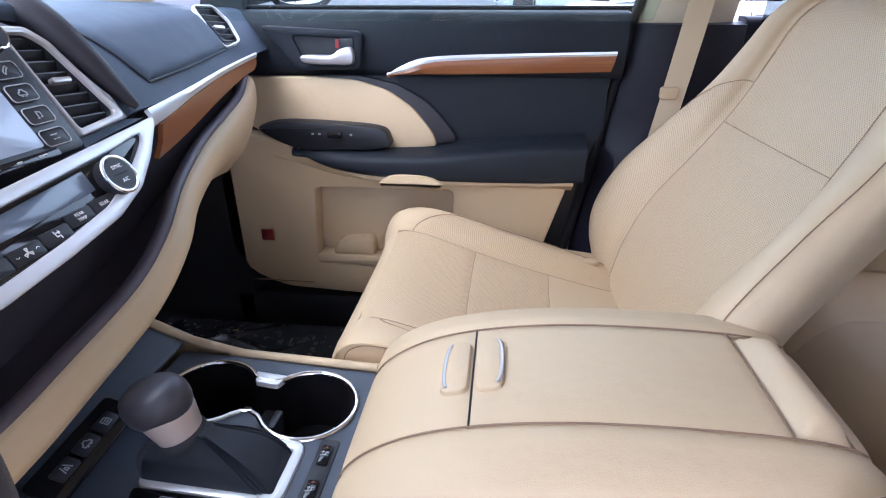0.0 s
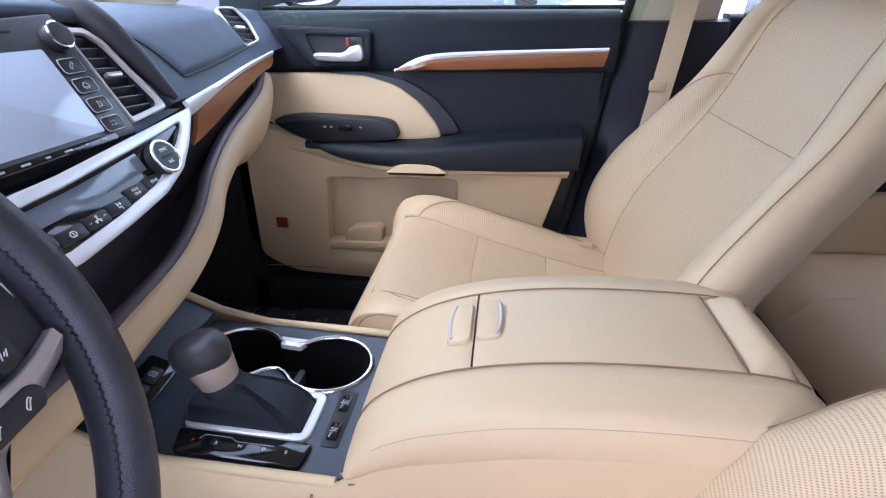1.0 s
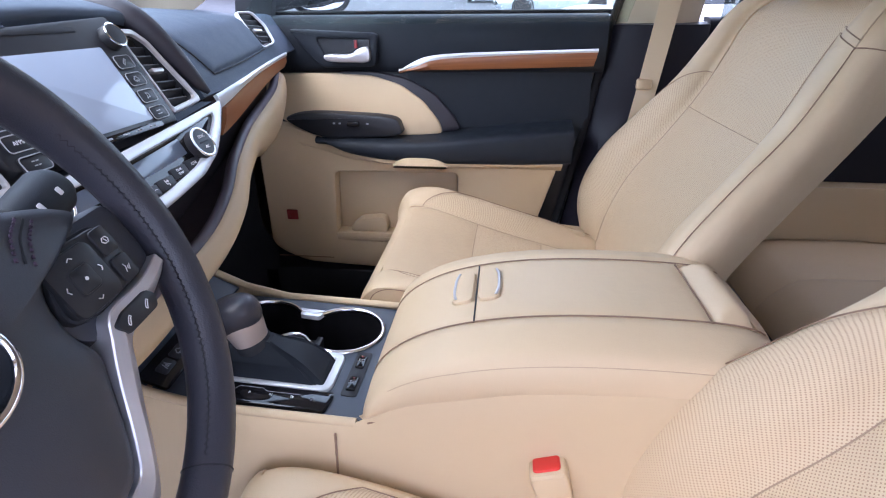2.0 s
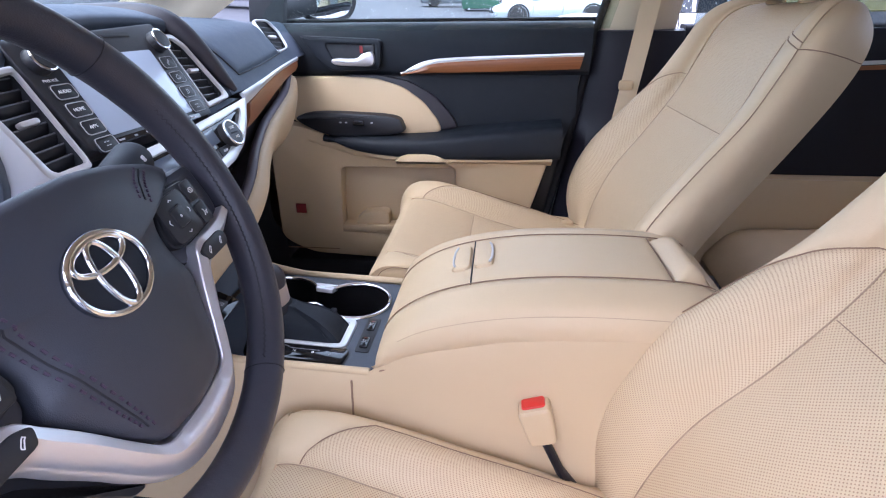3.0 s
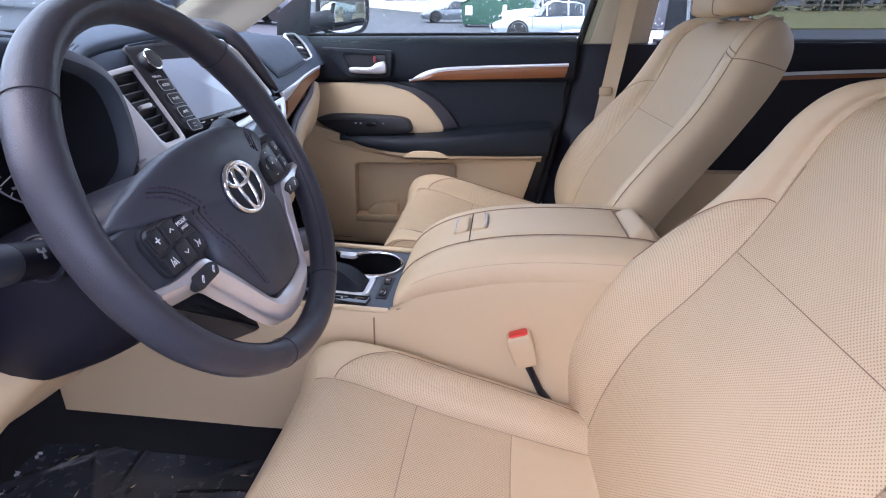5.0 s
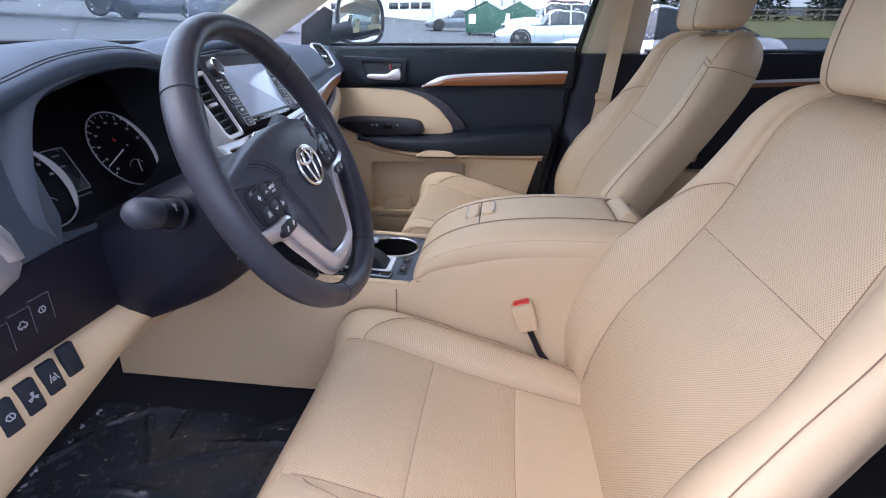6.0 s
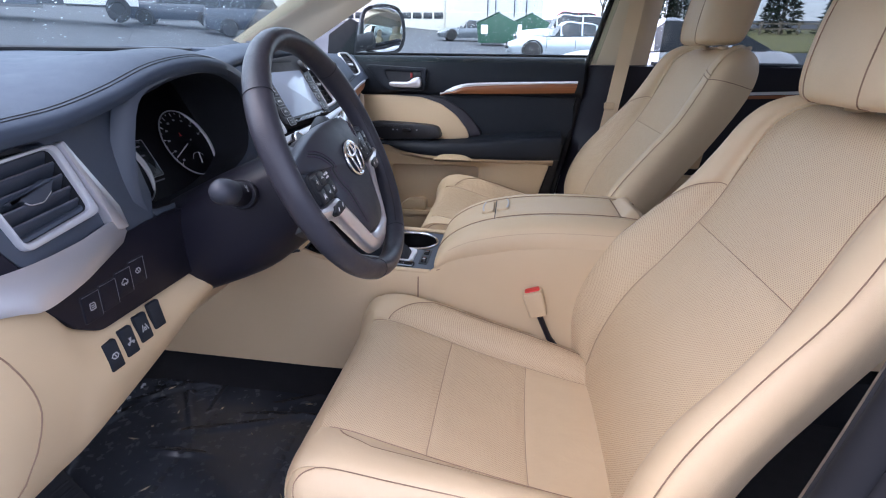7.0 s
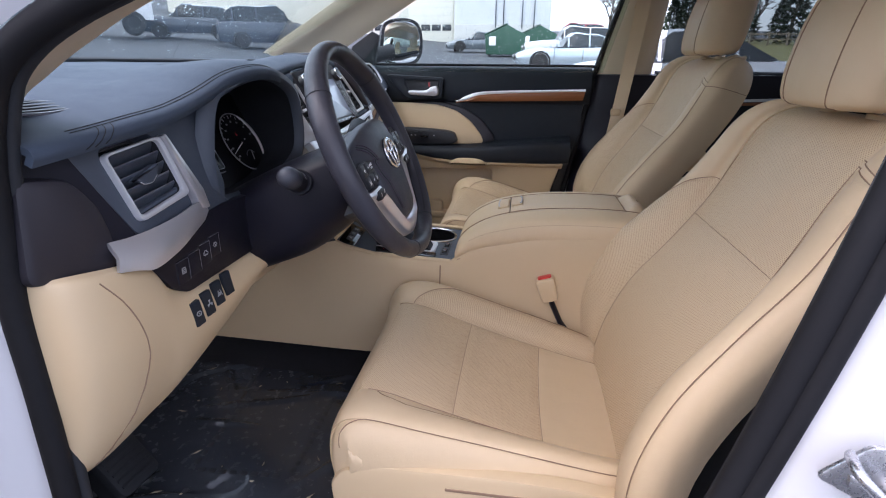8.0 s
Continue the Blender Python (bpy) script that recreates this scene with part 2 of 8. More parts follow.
def icon(name, kind, O, A, B, size, mat, parent, weight=0.13):
    """A small line pictogram, size metres high, raised on the face (O, A, B)."""
    O, A, B = V(O, float), unit(A), unit(B)
    N = np.cross(A, B)
    vs, fs = [], []
    h = size / 2
    for line in GLYPHS[kind]:
        for p, q in zip(line, line[1:]):
            p, q = V(p) * h, V(q) * h
            e = unit(q - p)
            n = V((-e[1], e[0])) * h * weight
            p, q = p - e * h * weight * 0.6, q + e * h * weight * 0.6
            k = len(vs)
            for z in (0.0, 0.0003):
                vs += [O + w[0] * A + w[1] * B + z * N for w in (p - n, q - n, q + n, p + n)]
            fs += [(k + 4, k + 5, k + 6, k + 7)] + [(k + i, k + (i + 1) % 4, k + 4 + (i + 1) % 4, k + 4 + i) for i in range(4)]
    return raw(name, vs, fs, mat, parent, "", False)

# ---- materials ----
def material(name, color, rough=0.5, metal=0.0, vary=0.08, scale=6.0, bump=0.0, bump_scale=900.0, spec=0.5, coat=0.0, tint=None, rough_vary=0.1, emit=0.0):
    """A surface with colour drift, fine relief and uneven gloss."""
    m = bpy.data.materials.new(name)
    m.use_nodes = True
    nt = m.node_tree
    nd, lk = nt.nodes, nt.links
    b = nd["Principled BSDF"]
    co = nd.new("ShaderNodeTexCoord")
    big = nd.new("ShaderNodeTexNoise")
    big.inputs["Scale"].default_value, big.inputs["Detail"].default_value = scale, 5
    lk.new(co.outputs["Object"], big.inputs["Vector"])
    ramp = nd.new("ShaderNodeMix")
    ramp.data_type = "RGBA"
    c = V(color, float)
    t = c * (1 - vary) if tint is None else V(tint, float)
    ramp.inputs[6].default_value = (*np.clip(c * (1 + vary * 0.6), 0, 1), 1)
    ramp.inputs[7].default_value = (*np.clip(t, 0, 1), 1)
    lk.new(big.outputs["Fac"], ramp.inputs[0])
    lk.new(ramp.outputs[2], b.inputs["Base Color"])
    b.inputs["Metallic"].default_value = metal
    b.inputs["Specular IOR Level"].default_value = spec
    b.inputs["Coat Weight"].default_value = coat
    fine = nd.new("ShaderNodeTexNoise")
    fine.inputs["Scale"].default_value, fine.inputs["Detail"].default_value = bump_scale, 3
    lk.new(co.outputs["Object"], fine.inputs["Vector"])
    rr = nd.new("ShaderNodeMapRange")
    rr.inputs["To Min"].default_value, rr.inputs["To Max"].default_value = max(rough - rough_vary, 0.02), min(rough + rough_vary, 1)
    mid = nd.new("ShaderNodeTexNoise")
    mid.inputs["Scale"].default_value, mid.inputs["Detail"].default_value = scale * 7, 4
    lk.new(co.outputs["Object"], mid.inputs["Vector"])
    lk.new(mid.outputs["Fac"], rr.inputs["Value"])
    lk.new(rr.outputs[0], b.inputs["Roughness"])
    if bump:
        bp = nd.new("ShaderNodeBump")
        bp.inputs["Strength"].default_value, bp.inputs["Distance"].default_value = bump, 0.0006
        lk.new(fine.outputs["Fac"], bp.inputs["Height"])
        lk.new(bp.outputs[0], b.inputs["Normal"])
    if emit:
        b.inputs["Emission Color"].default_value = (*color, 1)
        b.inputs["Emission Strength"].default_value = emit
    return m


def leather(name, color, perforated=False, rough=0.48):
    """Grained leather; the perforated kind has rows of punched holes 3 mm apart, laid along the panel."""
    m = material(name, color, rough, vary=0.05, scale=5.0, bump=0.0, rough_vary=0.06, spec=0.4)
    nd, lk = m.node_tree.nodes, m.node_tree.links
    b = nd["Principled BSDF"]
    co = nd.new("ShaderNodeTexCoord")
    cell = nd.new("ShaderNodeTexVoronoi")
    cell.feature = "DISTANCE_TO_EDGE"
    cell.inputs["Scale"].default_value = 620
    lk.new(co.outputs["Object"], cell.inputs["Vector"])
    crease = nd.new("ShaderNodeTexNoise")
    crease.inputs["Scale"].default_value, crease.inputs["Detail"].default_value = 28, 5
    lk.new(co.outputs["Object"], crease.inputs["Vector"])
    b1 = nd.new("ShaderNodeBump")
    b1.inputs["Strength"].default_value, b1.inputs["Distance"].default_value = 0.40, 0.0006
    lk.new(cell.outputs["Distance"], b1.inputs["Height"])
    b2 = nd.new("ShaderNodeBump")
    b2.inputs["Strength"].default_value, b2.inputs["Distance"].default_value = 0.28, 0.006
    lk.new(crease.outputs["Fac"], b2.inputs["Height"])
    lk.new(b1.outputs[0], b2.inputs["Normal"])
    lk.new(b2.outputs[0], b.inputs["Normal"])
    if perforated:
        sep = nd.new("ShaderNodeSeparateXYZ")
        lk.new(co.outputs["UV"], sep.inputs[0])

        def math_node(op, a, bb=None):
            q = nd.new("ShaderNodeMath")
            q.operation = op
            for k, w in enumerate((a, bb)):
                if w is None:
                    continue
                if isinstance(w, (int, float)):
                    q.inputs[k].default_value = w
                else:
                    lk.new(w, q.inputs[k])
            return q.outputs[0]

        # a square net turned by 45 degrees
        s, t = math_node("ADD", sep.outputs[0], sep.outputs[1]), math_node("SUBTRACT", sep.outputs[0], sep.outputs[1])
        d = []
        for w in (s, t):
            q = math_node("MULTIPLY", w, 1 / 0.0044)
            q = math_node("SUBTRACT", math_node("FRACT", math_node("ADD", q, 1000.0)), 0.5)
            d.append(math_node("MULTIPLY", q, q))
        dist = math_node("SQRT", math_node("ADD", d[0], d[1]))
        ramp = nd.new("ShaderNodeMapRange")
        ramp.inputs["From Min"].default_value, ramp.inputs["From Max"].default_value = 0.16, 0.29
        lk.new(dist, ramp.inputs["Value"])
        mix = nd.new("ShaderNodeMix")
        mix.data_type = "RGBA"
        mix.inputs[6].default_value = (*(V(color, float) * V((0.60, 0.50, 0.46))), 1)
        lk.new(ramp.outputs[0], mix.inputs[0])
        src = b.inputs["Base Color"].links[0].from_socket
        lk.new(src, mix.inputs[7])
        lk.new(mix.outputs[2], b.inputs["Base Color"])
        b3 = nd.new("ShaderNodeBump")
        b3.inputs["Strength"].default_value, b3.inputs["Distance"].default_value = 0.5, 0.0006
        lk.new(ramp.outputs[0], b3.inputs["Height"])
        lk.new(b2.outputs[0], b3.inputs["Normal"])
        lk.new(b3.outputs[0], b.inputs["Normal"])
    return m


def wood(name, grain=(95, 1.3, 1), dark=(0.15, 0.045, 0.013), pale=(0.36, 0.13, 0.042)):
    m = material(name, (0.30, 0.105, 0.03), 0.38, vary=0.3, coat=0.15, rough_vary=0.02)
    nd, lk = m.node_tree.nodes, m.node_tree.links
    b = nd["Principled BSDF"]
    co = nd.new("ShaderNodeTexCoord")
    mp = nd.new("ShaderNodeMapping")
    mp.inputs["Scale"].default_value = grain
    lk.new(co.outputs["UV"], mp.inputs[0])
    no = nd.new("ShaderNodeTexNoise")
    no.inputs["Scale"].default_value, no.inputs["Detail"].default_value = 2.4, 4
    lk.new(mp.outputs[0], no.inputs["Vector"])
    mix = nd.new("ShaderNodeMix")
    mix.data_type = "RGBA"
    mix.inputs[6].default_value, mix.inputs[7].default_value = (*dark, 1), (*pale, 1)
    lk.new(no.outputs["Fac"], mix.inputs[0])
    lk.new(mix.outputs[2], b.inputs["Base Color"])
    return m


def glass(name, tint=(0.9, 0.95, 0.93), rain=False):
    m = bpy.data.materials.new(name)
    m.use_nodes = True
    nd, lk = m.node_tree.nodes, m.node_tree.links
    nd.remove(nd["Principled BSDF"])
    out = nd["Material Output"]
    tr, gl, mx = nd.new("ShaderNodeBsdfTransparent"), nd.new("ShaderNodeBsdfGlossy"), nd.new("ShaderNodeMixShader")
    tr.inputs[0].default_value = (*tint, 1)
    gl.inputs["Roughness"].default_value = 0.02
    fr = nd.new("ShaderNodeLayerWeight")
    fr.inputs[0].default_value = 0.5
    pw = nd.new("ShaderNodeMath")
    pw.operation = "POWER"
    pw.inputs[1].default_value = 5.0
    lk.new(fr.outputs["Facing"], pw.inputs[0])
    mr = nd.new("ShaderNodeMapRange")
    mr.inputs["To Min"].default_value, mr.inputs["To Max"].default_value = 0.025, 0.8
    lk.new(pw.outputs[0], mr.inputs["Value"])
    lk.new(mr.outputs[0], mx.inputs[0])
    lk.new(tr.outputs[0], mx.inputs[1])
    lk.new(gl.outputs[0], mx.inputs[2])
    lk.new(mx.outputs[0], out.inputs[0])
    return m


BEIGE = (0.60, 0.458, 0.288)
LEATHER = leather("beige_leather", BEIGE)
PERF = leather("perforated_beige_leather", BEIGE, True)
THREAD = material("tan_thread", (0.28, 0.185, 0.125), 0.8)
FINE_THREAD = material("beige_thread", (0.47, 0.345, 0.225), 0.8)
SEAM = material("seam_shadow_brown", (0.27, 0.175, 0.115), 0.9)
BEIGE_PLASTIC = material("beige_plastic", (0.58, 0.440, 0.270), 0.5, vary=0.04, bump=0.25, bump_scale=1300)
BLACK_SOFT = material("black_soft_plastic", (0.013, 0.017, 0.024), 0.58, vary=0.15, bump=0.35, bump_scale=1500, spec=0.28)
BLACK_PLASTIC = material("black_plastic", (0.018, 0.019, 0.023), 0.42, vary=0.15, bump=0.15, bump_scale=1500, spec=0.4)
BLACK_GLOSS = material("gloss_black", (0.010, 0.010, 0.012), 0.06, vary=0.1, rough_vary=0.03)
DARK_VOID = material("dark_rubber", (0.015, 0.017, 0.022), 0.75, vary=0.2)
PLUM = material("plum_black_rubber", (0.082, 0.066, 0.084), 0.46, vary=0.1)
BLACK_LEATHER = leather("black_leather", (0.036, 0.036, 0.046), False, 0.38)
DASH = material("blue_black_dash_skin", (0.056, 0.074, 0.104), 0.62, vary=0.12, bump=0.4, bump_scale=1400, spec=0.26)
SILVER = material("satin_silver", (0.64, 0.655, 0.685), 0.34, 0.40, vary=0.02, rough_vary=0.02)
CHROME = material("chrome", (0.85, 0.85, 0.87), 0.08, 1.0, vary=0.01, rough_vary=0.01)
PEARL = material("pearl_silver_paint", (0.55, 0.53, 0.54), 0.28, 0.6, vary=0.03, coat=0.3, rough_vary=0.02)
WOOD = wood("brown_wood_grain")
DASH_WOOD = wood("brown_dash_wood_grain", (95, 1.3, 1), (0.22, 0.072, 0.021), (0.31, 0.110, 0.035))
CARPET = material("black_carpet", (0.007, 0.007, 0.009), 0.95, vary=0.3, bump=0.9, bump_scale=600)
RUBBER = material("door_seal_rubber", (0.012, 0.012, 0.014), 0.7, vary=0.2, spec=0.18)
WHITE_PAINT = material("white_car_paint", (0.58, 0.585, 0.61), 0.18, vary=0.02, coat=0.6)
RED = material("red_plastic", (0.62, 0.03, 0.02), 0.35)
WHITE_MARK = material("white_print", (0.75, 0.75, 0.76), 0.6)
GREY_MARK = material("grey_print", (0.35, 0.36, 0.38), 0.6)
HEADLINER = material("beige_headliner", (0.62, 0.52, 0.375), 0.9, vary=0.05, bump=0.3, bump_scale=900)
BELT = material("beige_webbing", (0.64, 0.51, 0.34), 0.75, vary=0.05, bump=0.5, bump_scale=1800)
PALE_THREAD = material("seam_thread", (0.36, 0.255, 0.165), 0.8)

HUB_SKIN = material("plum_black_hub_skin", (0.040, 0.044, 0.057), 0.46, vary=0.12, bump=0.35, bump_scale=1500, spec=0.42)
PLUM_THREAD = material("plum_thread", (0.050, 0.030, 0.058), 0.6)
VENT_GREY = material("satin_vent_frame_grey", (0.56, 0.55, 0.555), 0.34, 0.45, vary=0.03, rough_vary=0.03)
SPOKE = material("satin_spoke_silver", (0.70, 0.69, 0.72), 0.30, 0.70, vary=0.03, rough_vary=0.03)
SHELF = material("plum_shelf_rubber", (0.055, 0.043, 0.050), 0.7, vary=0.15)
WELL = material("deep_black_rubber", (0.005, 0.005, 0.006), 0.6, vary=0.2, spec=0.15)
STEEL = material("zinc_steel", (0.55, 0.55, 0.57), 0.28, 0.9, vary=0.15, scale=40)
SLATE = material("slate_black_plastic", (0.059, 0.072, 0.096), 0.50, vary=0.12, bump=0.4, bump_scale=1400, spec=0.5)
SWITCH_BLACK = material("purple_black_satin_plastic", (0.011, 0.0105, 0.017), 0.45, vary=0.15, bump=0.15, bump_scale=1500, spec=0.22)
DIAL_BLACK = material("matt_dial_black", (0.006, 0.006, 0.008), 0.5, vary=0.1, spec=0.12)
# grey of small trims, and of the light painted along slat edges
EDGE_GREY = material("edge_glint_and_trim_grey", (0.13, 0.13, 0.15), 0.35)
RIDGE = material("plum_black_skin", (0.020, 0.018, 0.025), 0.5, vary=0.1, bump=0.35, bump_scale=1500)
DIM_RED = material("dark_red_plastic", (0.24, 0.022, 0.022), 0.4)
CHAMPAGNE = material("champagne_satin_paint", (0.50, 0.43, 0.39), 0.34, 0.35, vary=0.04, rough_vary=0.03)
# SILVER again in a darker tone, for how the driver trim is lit
TRIM_SATIN = material("darker_satin_silver", (0.56, 0.55, 0.565), 0.30, 0.65, vary=0.03, rough_vary=0.03)

# ---- front seats ----
def front_seat(label, yc, dx, dz, inner, rake=0.0):
    """A bucket seat with perforated inserts. inner: +1 when the console lies on its +y side, else -1."""
    seat = group("front_seat", label, "car seat", (0.0 + dx, yc, 0.56), "front seats")
    org = V((dx, yc, dz))

    # backrest: centre line in (x, z) from the cushion over the top, and by height: half widths of the insert, the bolster crest and the rear edge, crest height, depth
    line = V([(0.178, 0.660), (0.196, 0.749), (0.216, 0.837), (0.254, 0.926), (0.312, 1.014), (0.371, 1.103), (0.411, 1.180), (0.436, 1.235), (0.462, 1.268), (0.498, 1.284), (0.540, 1.277)])
    line[:, 0] += rake * (1.19 - line[:, 1])
    wi = {1: V([0.188, 0.187, 0.184, 0.181, 0.172, 0.174, 0.180, 0.178, 0.168, 0.146, 0.100]), -1: V([0.188, 0.187, 0.184, 0.186, 0.188, 0.163, 0.150, 0.154, 0.154, 0.138, 0.095])}
    wp = {1: V([0.305, 0.310, 0.302, 0.288, 0.262, 0.236, 0.224, 0.217, 0.203, 0.170, 0.105]), -1: V([0.312, 0.317, 0.308, 0.290, 0.265, 0.240, 0.221, 0.215, 0.201, 0.168, 0.102])}
    fp = {1: V([-0.010, 0.024, 0.053, 0.058, 0.052, 0.042, 0.034, 0.028, 0.020, 0.008, 0.0]), -1: V([-0.010, 0.022, 0.042, 0.044, 0.034, 0.018, 0.010, 0.008, 0.006, 0.003, 0.0])}
    ws = V([0.295, 0.275, 0.256, 0.238, 0.218, 0.200, 0.192, 0.188, 0.178, 0.150, 0.095])
    bs = V([0.056, 0.060, 0.066, 0.075, 0.083, 0.092, 0.102, 0.104, 0.088, 0.052, 0.012])
    kk = V([0.0, 0.20, 0.40, 0.48, 0.56, 0.655, 0.76, 0.88, 1.0])

    def back(u, k):
        u, k = np.broadcast_arrays(np.asarray(u, float), np.asarray(k, float))
        c = cr_at(line, u)
        e = 1e-3
        t = unit(cr_at(line, np.minimum(u + e, 1)) - cr_at(line, np.maximum(u - e, 0)))
        f = np.stack([-t[..., 1], t[..., 0]], -1)  # forward in x, z
        t = unit(cr_at(line, np.minimum(u + e, 0.6)) - cr_at(line, np.minimum(u - e, 0.6 - 2 * e).clip(0)))
        rear = np.stack([-t[..., 1], t[..., 0]], -1)  # the side walls of the top run straight back
        side = lambda d: np.where(k < 0, cr_at(d[-1], u), cr_at(d[1], u))  # noqa: E731
        i, p, h, w, b = side(wi), side(wp), side(fp), cr_at(ws, u), cr_at(bs, u)
        d = p - i
        hollow = -0.010 * np.clip((0.55 - u) / 0.3, 0, 1)
        Y = np.stack([0 * i, 0.5 * i, i, i + 0.24 * d, i + 0.60 * d, p, p + 0.016, 0.45 * p + 0.55 * w + 0.016, w])
        H = np.stack([hollow, hollow * 0.8, 0 * h + 0.003, 0.004 + 0.46 * h, 0.006 + 0.88 * h, h, 0.55 * h - 0.20 * b, 0.12 * h - 0.58 * b, -b])
        q = np.interp(np.abs(k), kk, np.linspace(0, 1, len(kk))) * (len(kk) - 1)
        n = np.clip(np.floor(q).astype(int), 0, len(kk) - 2)
        g = q - n
        pick = lambda T, m: np.take_along_axis(T, np.clip(m, 0, len(kk) - 1)[None], 0)[0]  # noqa: E731

        def along(T):
            a, bb, pr, nx = pick(T, n), pick(T, n + 1), pick(T, n - 1), pick(T, n + 2)
            return 0.5 * (2 * a + (bb - pr) * g + (2 * pr - 5 * a + 4 * bb - nx) * g**2 + (3 * a - pr - 3 * bb + nx) * g**3)

        y, o = along(Y), along(H)
        f = np.where((o < 0)[..., None] & (np.abs(k) > 0.6)[..., None], rear, f)
        return np.stack([c[..., 0] + o * f[..., 0], np.sign(k) * y, c[..., 1] + o * f[..., 1]], -1) + org

    away = org + V((0.45, 0, 0.95))
    us, ucap, utop = 0.470, 0.550, 0.655  # cross seam, bolster cap, doubled seam
    rest = lambda n, *a, F=back, **k: pad(n, F, *a, parent=seat, away=away, **k)  # noqa: E731
    rest("back_insert", (0.06, us), (-0.40, 0.40), PERF, label="perforated beige leather lumbar insert", nu=34, nv=26, groove=0.0030, width=0.010)
    rest("back_upper_panel", (us, 0.98), (-0.40, 0.40), PERF, label="perforated beige leather shoulder panel", nu=34, nv=26, sides="uvV", groove=0.0030, width=0.010)
    # the bolster towards +y ends in a rounded cap below the shoulder
    cap_u = lambda k: ucap - 0.105 * np.clip((k - 0.40) / 0.255, 0, 1) ** 2.0  # noqa: E731
    low = lambda a, k: back(0.03 + (cap_u(k) - 0.03) * a, k)  # noqa: E731
    high = lambda a, k: back(cap_u(k) + (0.98 - cap_u(k)) * a, k)  # noqa: E731
    rest("back_bolster", (0.0, 1.0), (0.40, 0.655), PERF, F=low, label="perforated beige leather side bolster", nu=32, nv=14, groove=0.0022)
    rest("shoulder_wing", (0.0, 1.0), (0.40, 0.655), LEATHER, F=high, nu=28, nv=14, sides="u")
    rest("back_bolster", (0.03, utop), (-0.655, -0.40), LEATHER, label="smooth beige leather side bolster", nu=36, nv=14, groove=0.0022)
    rest("shoulder_wing", (utop, 0.98), (-0.655, -0.40), LEATHER, nu=22, nv=14, sides="u", groove=0.0018)
    rest("back_side_panel", (0.03, 0.98), (0.655, 1.0), LEATHER, nu=44, nv=16, sides="v", groove=0.0022)
    rest("back_side_panel", (0.03, 0.98), (-1.0, -0.655), LEATHER, nu=44, nv=16, sides="V", groove=0.0022)
    # piping along the crests, over the cap, and the doubled seam with its return to the rear
    ka = np.linspace(0.655, 0.40, 30)
    tube("piping_seam", np.r_[back(np.linspace(0.05, cap_u(0.655), 40), np.full(40, 0.655)), back(cap_u(ka), ka)[1:]], 0.0008, SEAM, seat, n=6)
    tube("piping_seam", back(np.linspace(0.05, utop, 50), np.full(50, -0.655)), 0.0008, SEAM, seat, n=6)
    for du in (0.0, 0.018):
        tube("shoulder_cross_seam", back(np.linspace(utop, utop + 0.035, 12) + du, np.linspace(-0.655, -0.40, 12)), 0.0009, SEAM, seat, n=6)
    tube("side_cross_seam", back(np.linspace(utop, utop + 0.050, 16), np.linspace(-0.655, -0.99, 16)), 0.0009, SEAM, seat, n=6)
    # sewn seams of the inserts
    tube("insert_seam", back(np.linspace(0.08, 0.62, 50), np.full(50, 0.40)) + V((0.0022, 0, -0.0012)), 0.0008, PALE_THREAD, seat, n=5)
    tube("insert_seam", back(np.linspace(0.08, utop + 0.035, 60), np.full(60, -0.40)) + V((0.0004, 0, 0.0)), 0.0006, SEAM, seat, n=5)
    tube("cross_seam", back(np.full(30, us), np.linspace(-0.39, 0.39, 30)) + V((0.0022, 0, -0.0012)), 0.0006, THREAD, seat, n=5)
    # rear shell
    rows = []
    for u in np.linspace(0.0, 0.94, 22):
        a, b = back(u, -1.0), back(u, 1.0)
        t = np.linspace(0, 1, 11)[:, None]
        rows.append(a + (b - a) * t + V((0.022, 0, -0.008)) * (1 - u ** 6) * np.sin(np.pi * t) ** 0.5)
    sheet("back_shell", rows, BEIGE_PLASTIC, seat, "smooth beige plastic seat back shell", 0.003, away=org + V((0.2, 0, 1.0)))
    kc = np.linspace(-0.92, 0.92, 23)
    cap = [[back(0.98, k) for k in kc], [back(0.98, -1.0) * (0.5 - 0.5 * k) + back(0.98, 1.0) * (0.5 + 0.5 * k) + V((0.008, 0, -0.004)) for k in kc]]
    sheet("top_cap", cap, LEATHER, seat, thick=0.002, away=org + V((0.45, 0, 0.9)))

    # cushion: centre line in (x, z) from rear to the front roll
    cl = V([(0.235, 0.720), (0.150, 0.732), (0.060, 0.752), (-0.030, 0.776), (-0.120, 0.806), (-0.193, 0.831), (-0.236, 0.834), (-0.262, 0.810), (-0.271, 0.765), (-0.266, 0.700), (-0.253, 0.650)])
    ch = V([0.236, 0.240, 0.242, 0.243, 0.247, 0.250, 0.250, 0.248, 0.244, 0.238, 0.230])
    cb = {1: V([0.030, 0.046, 0.054, 0.056, 0.052, 0.042, 0.030, 0.016, 0.004, 0.0, 0.0]), -1: V([0.054, 0.052, 0.047, 0.038, 0.024, 0.012, 0.004, 0.0, 0.0, 0.0, 0.0])}
    ckk = V([0.0, 0.2, 0.40, 0.48, 0.56, 0.65, 0.76, 0.88, 1.0])
    clat = V([0.0, 0.32, 0.635, 0.73, 0.83, 0.94, 1.03, 1.06, 1.02])
    cup = V([0.0, 0.05, 0.26, 0.62, 0.92, 1.0, 0.60, 0.1, 0.0])
    cdn = V([0.0, 0.0, 0.0, 0.0, 0.0, -0.006, -0.030, -0.070, -0.105])

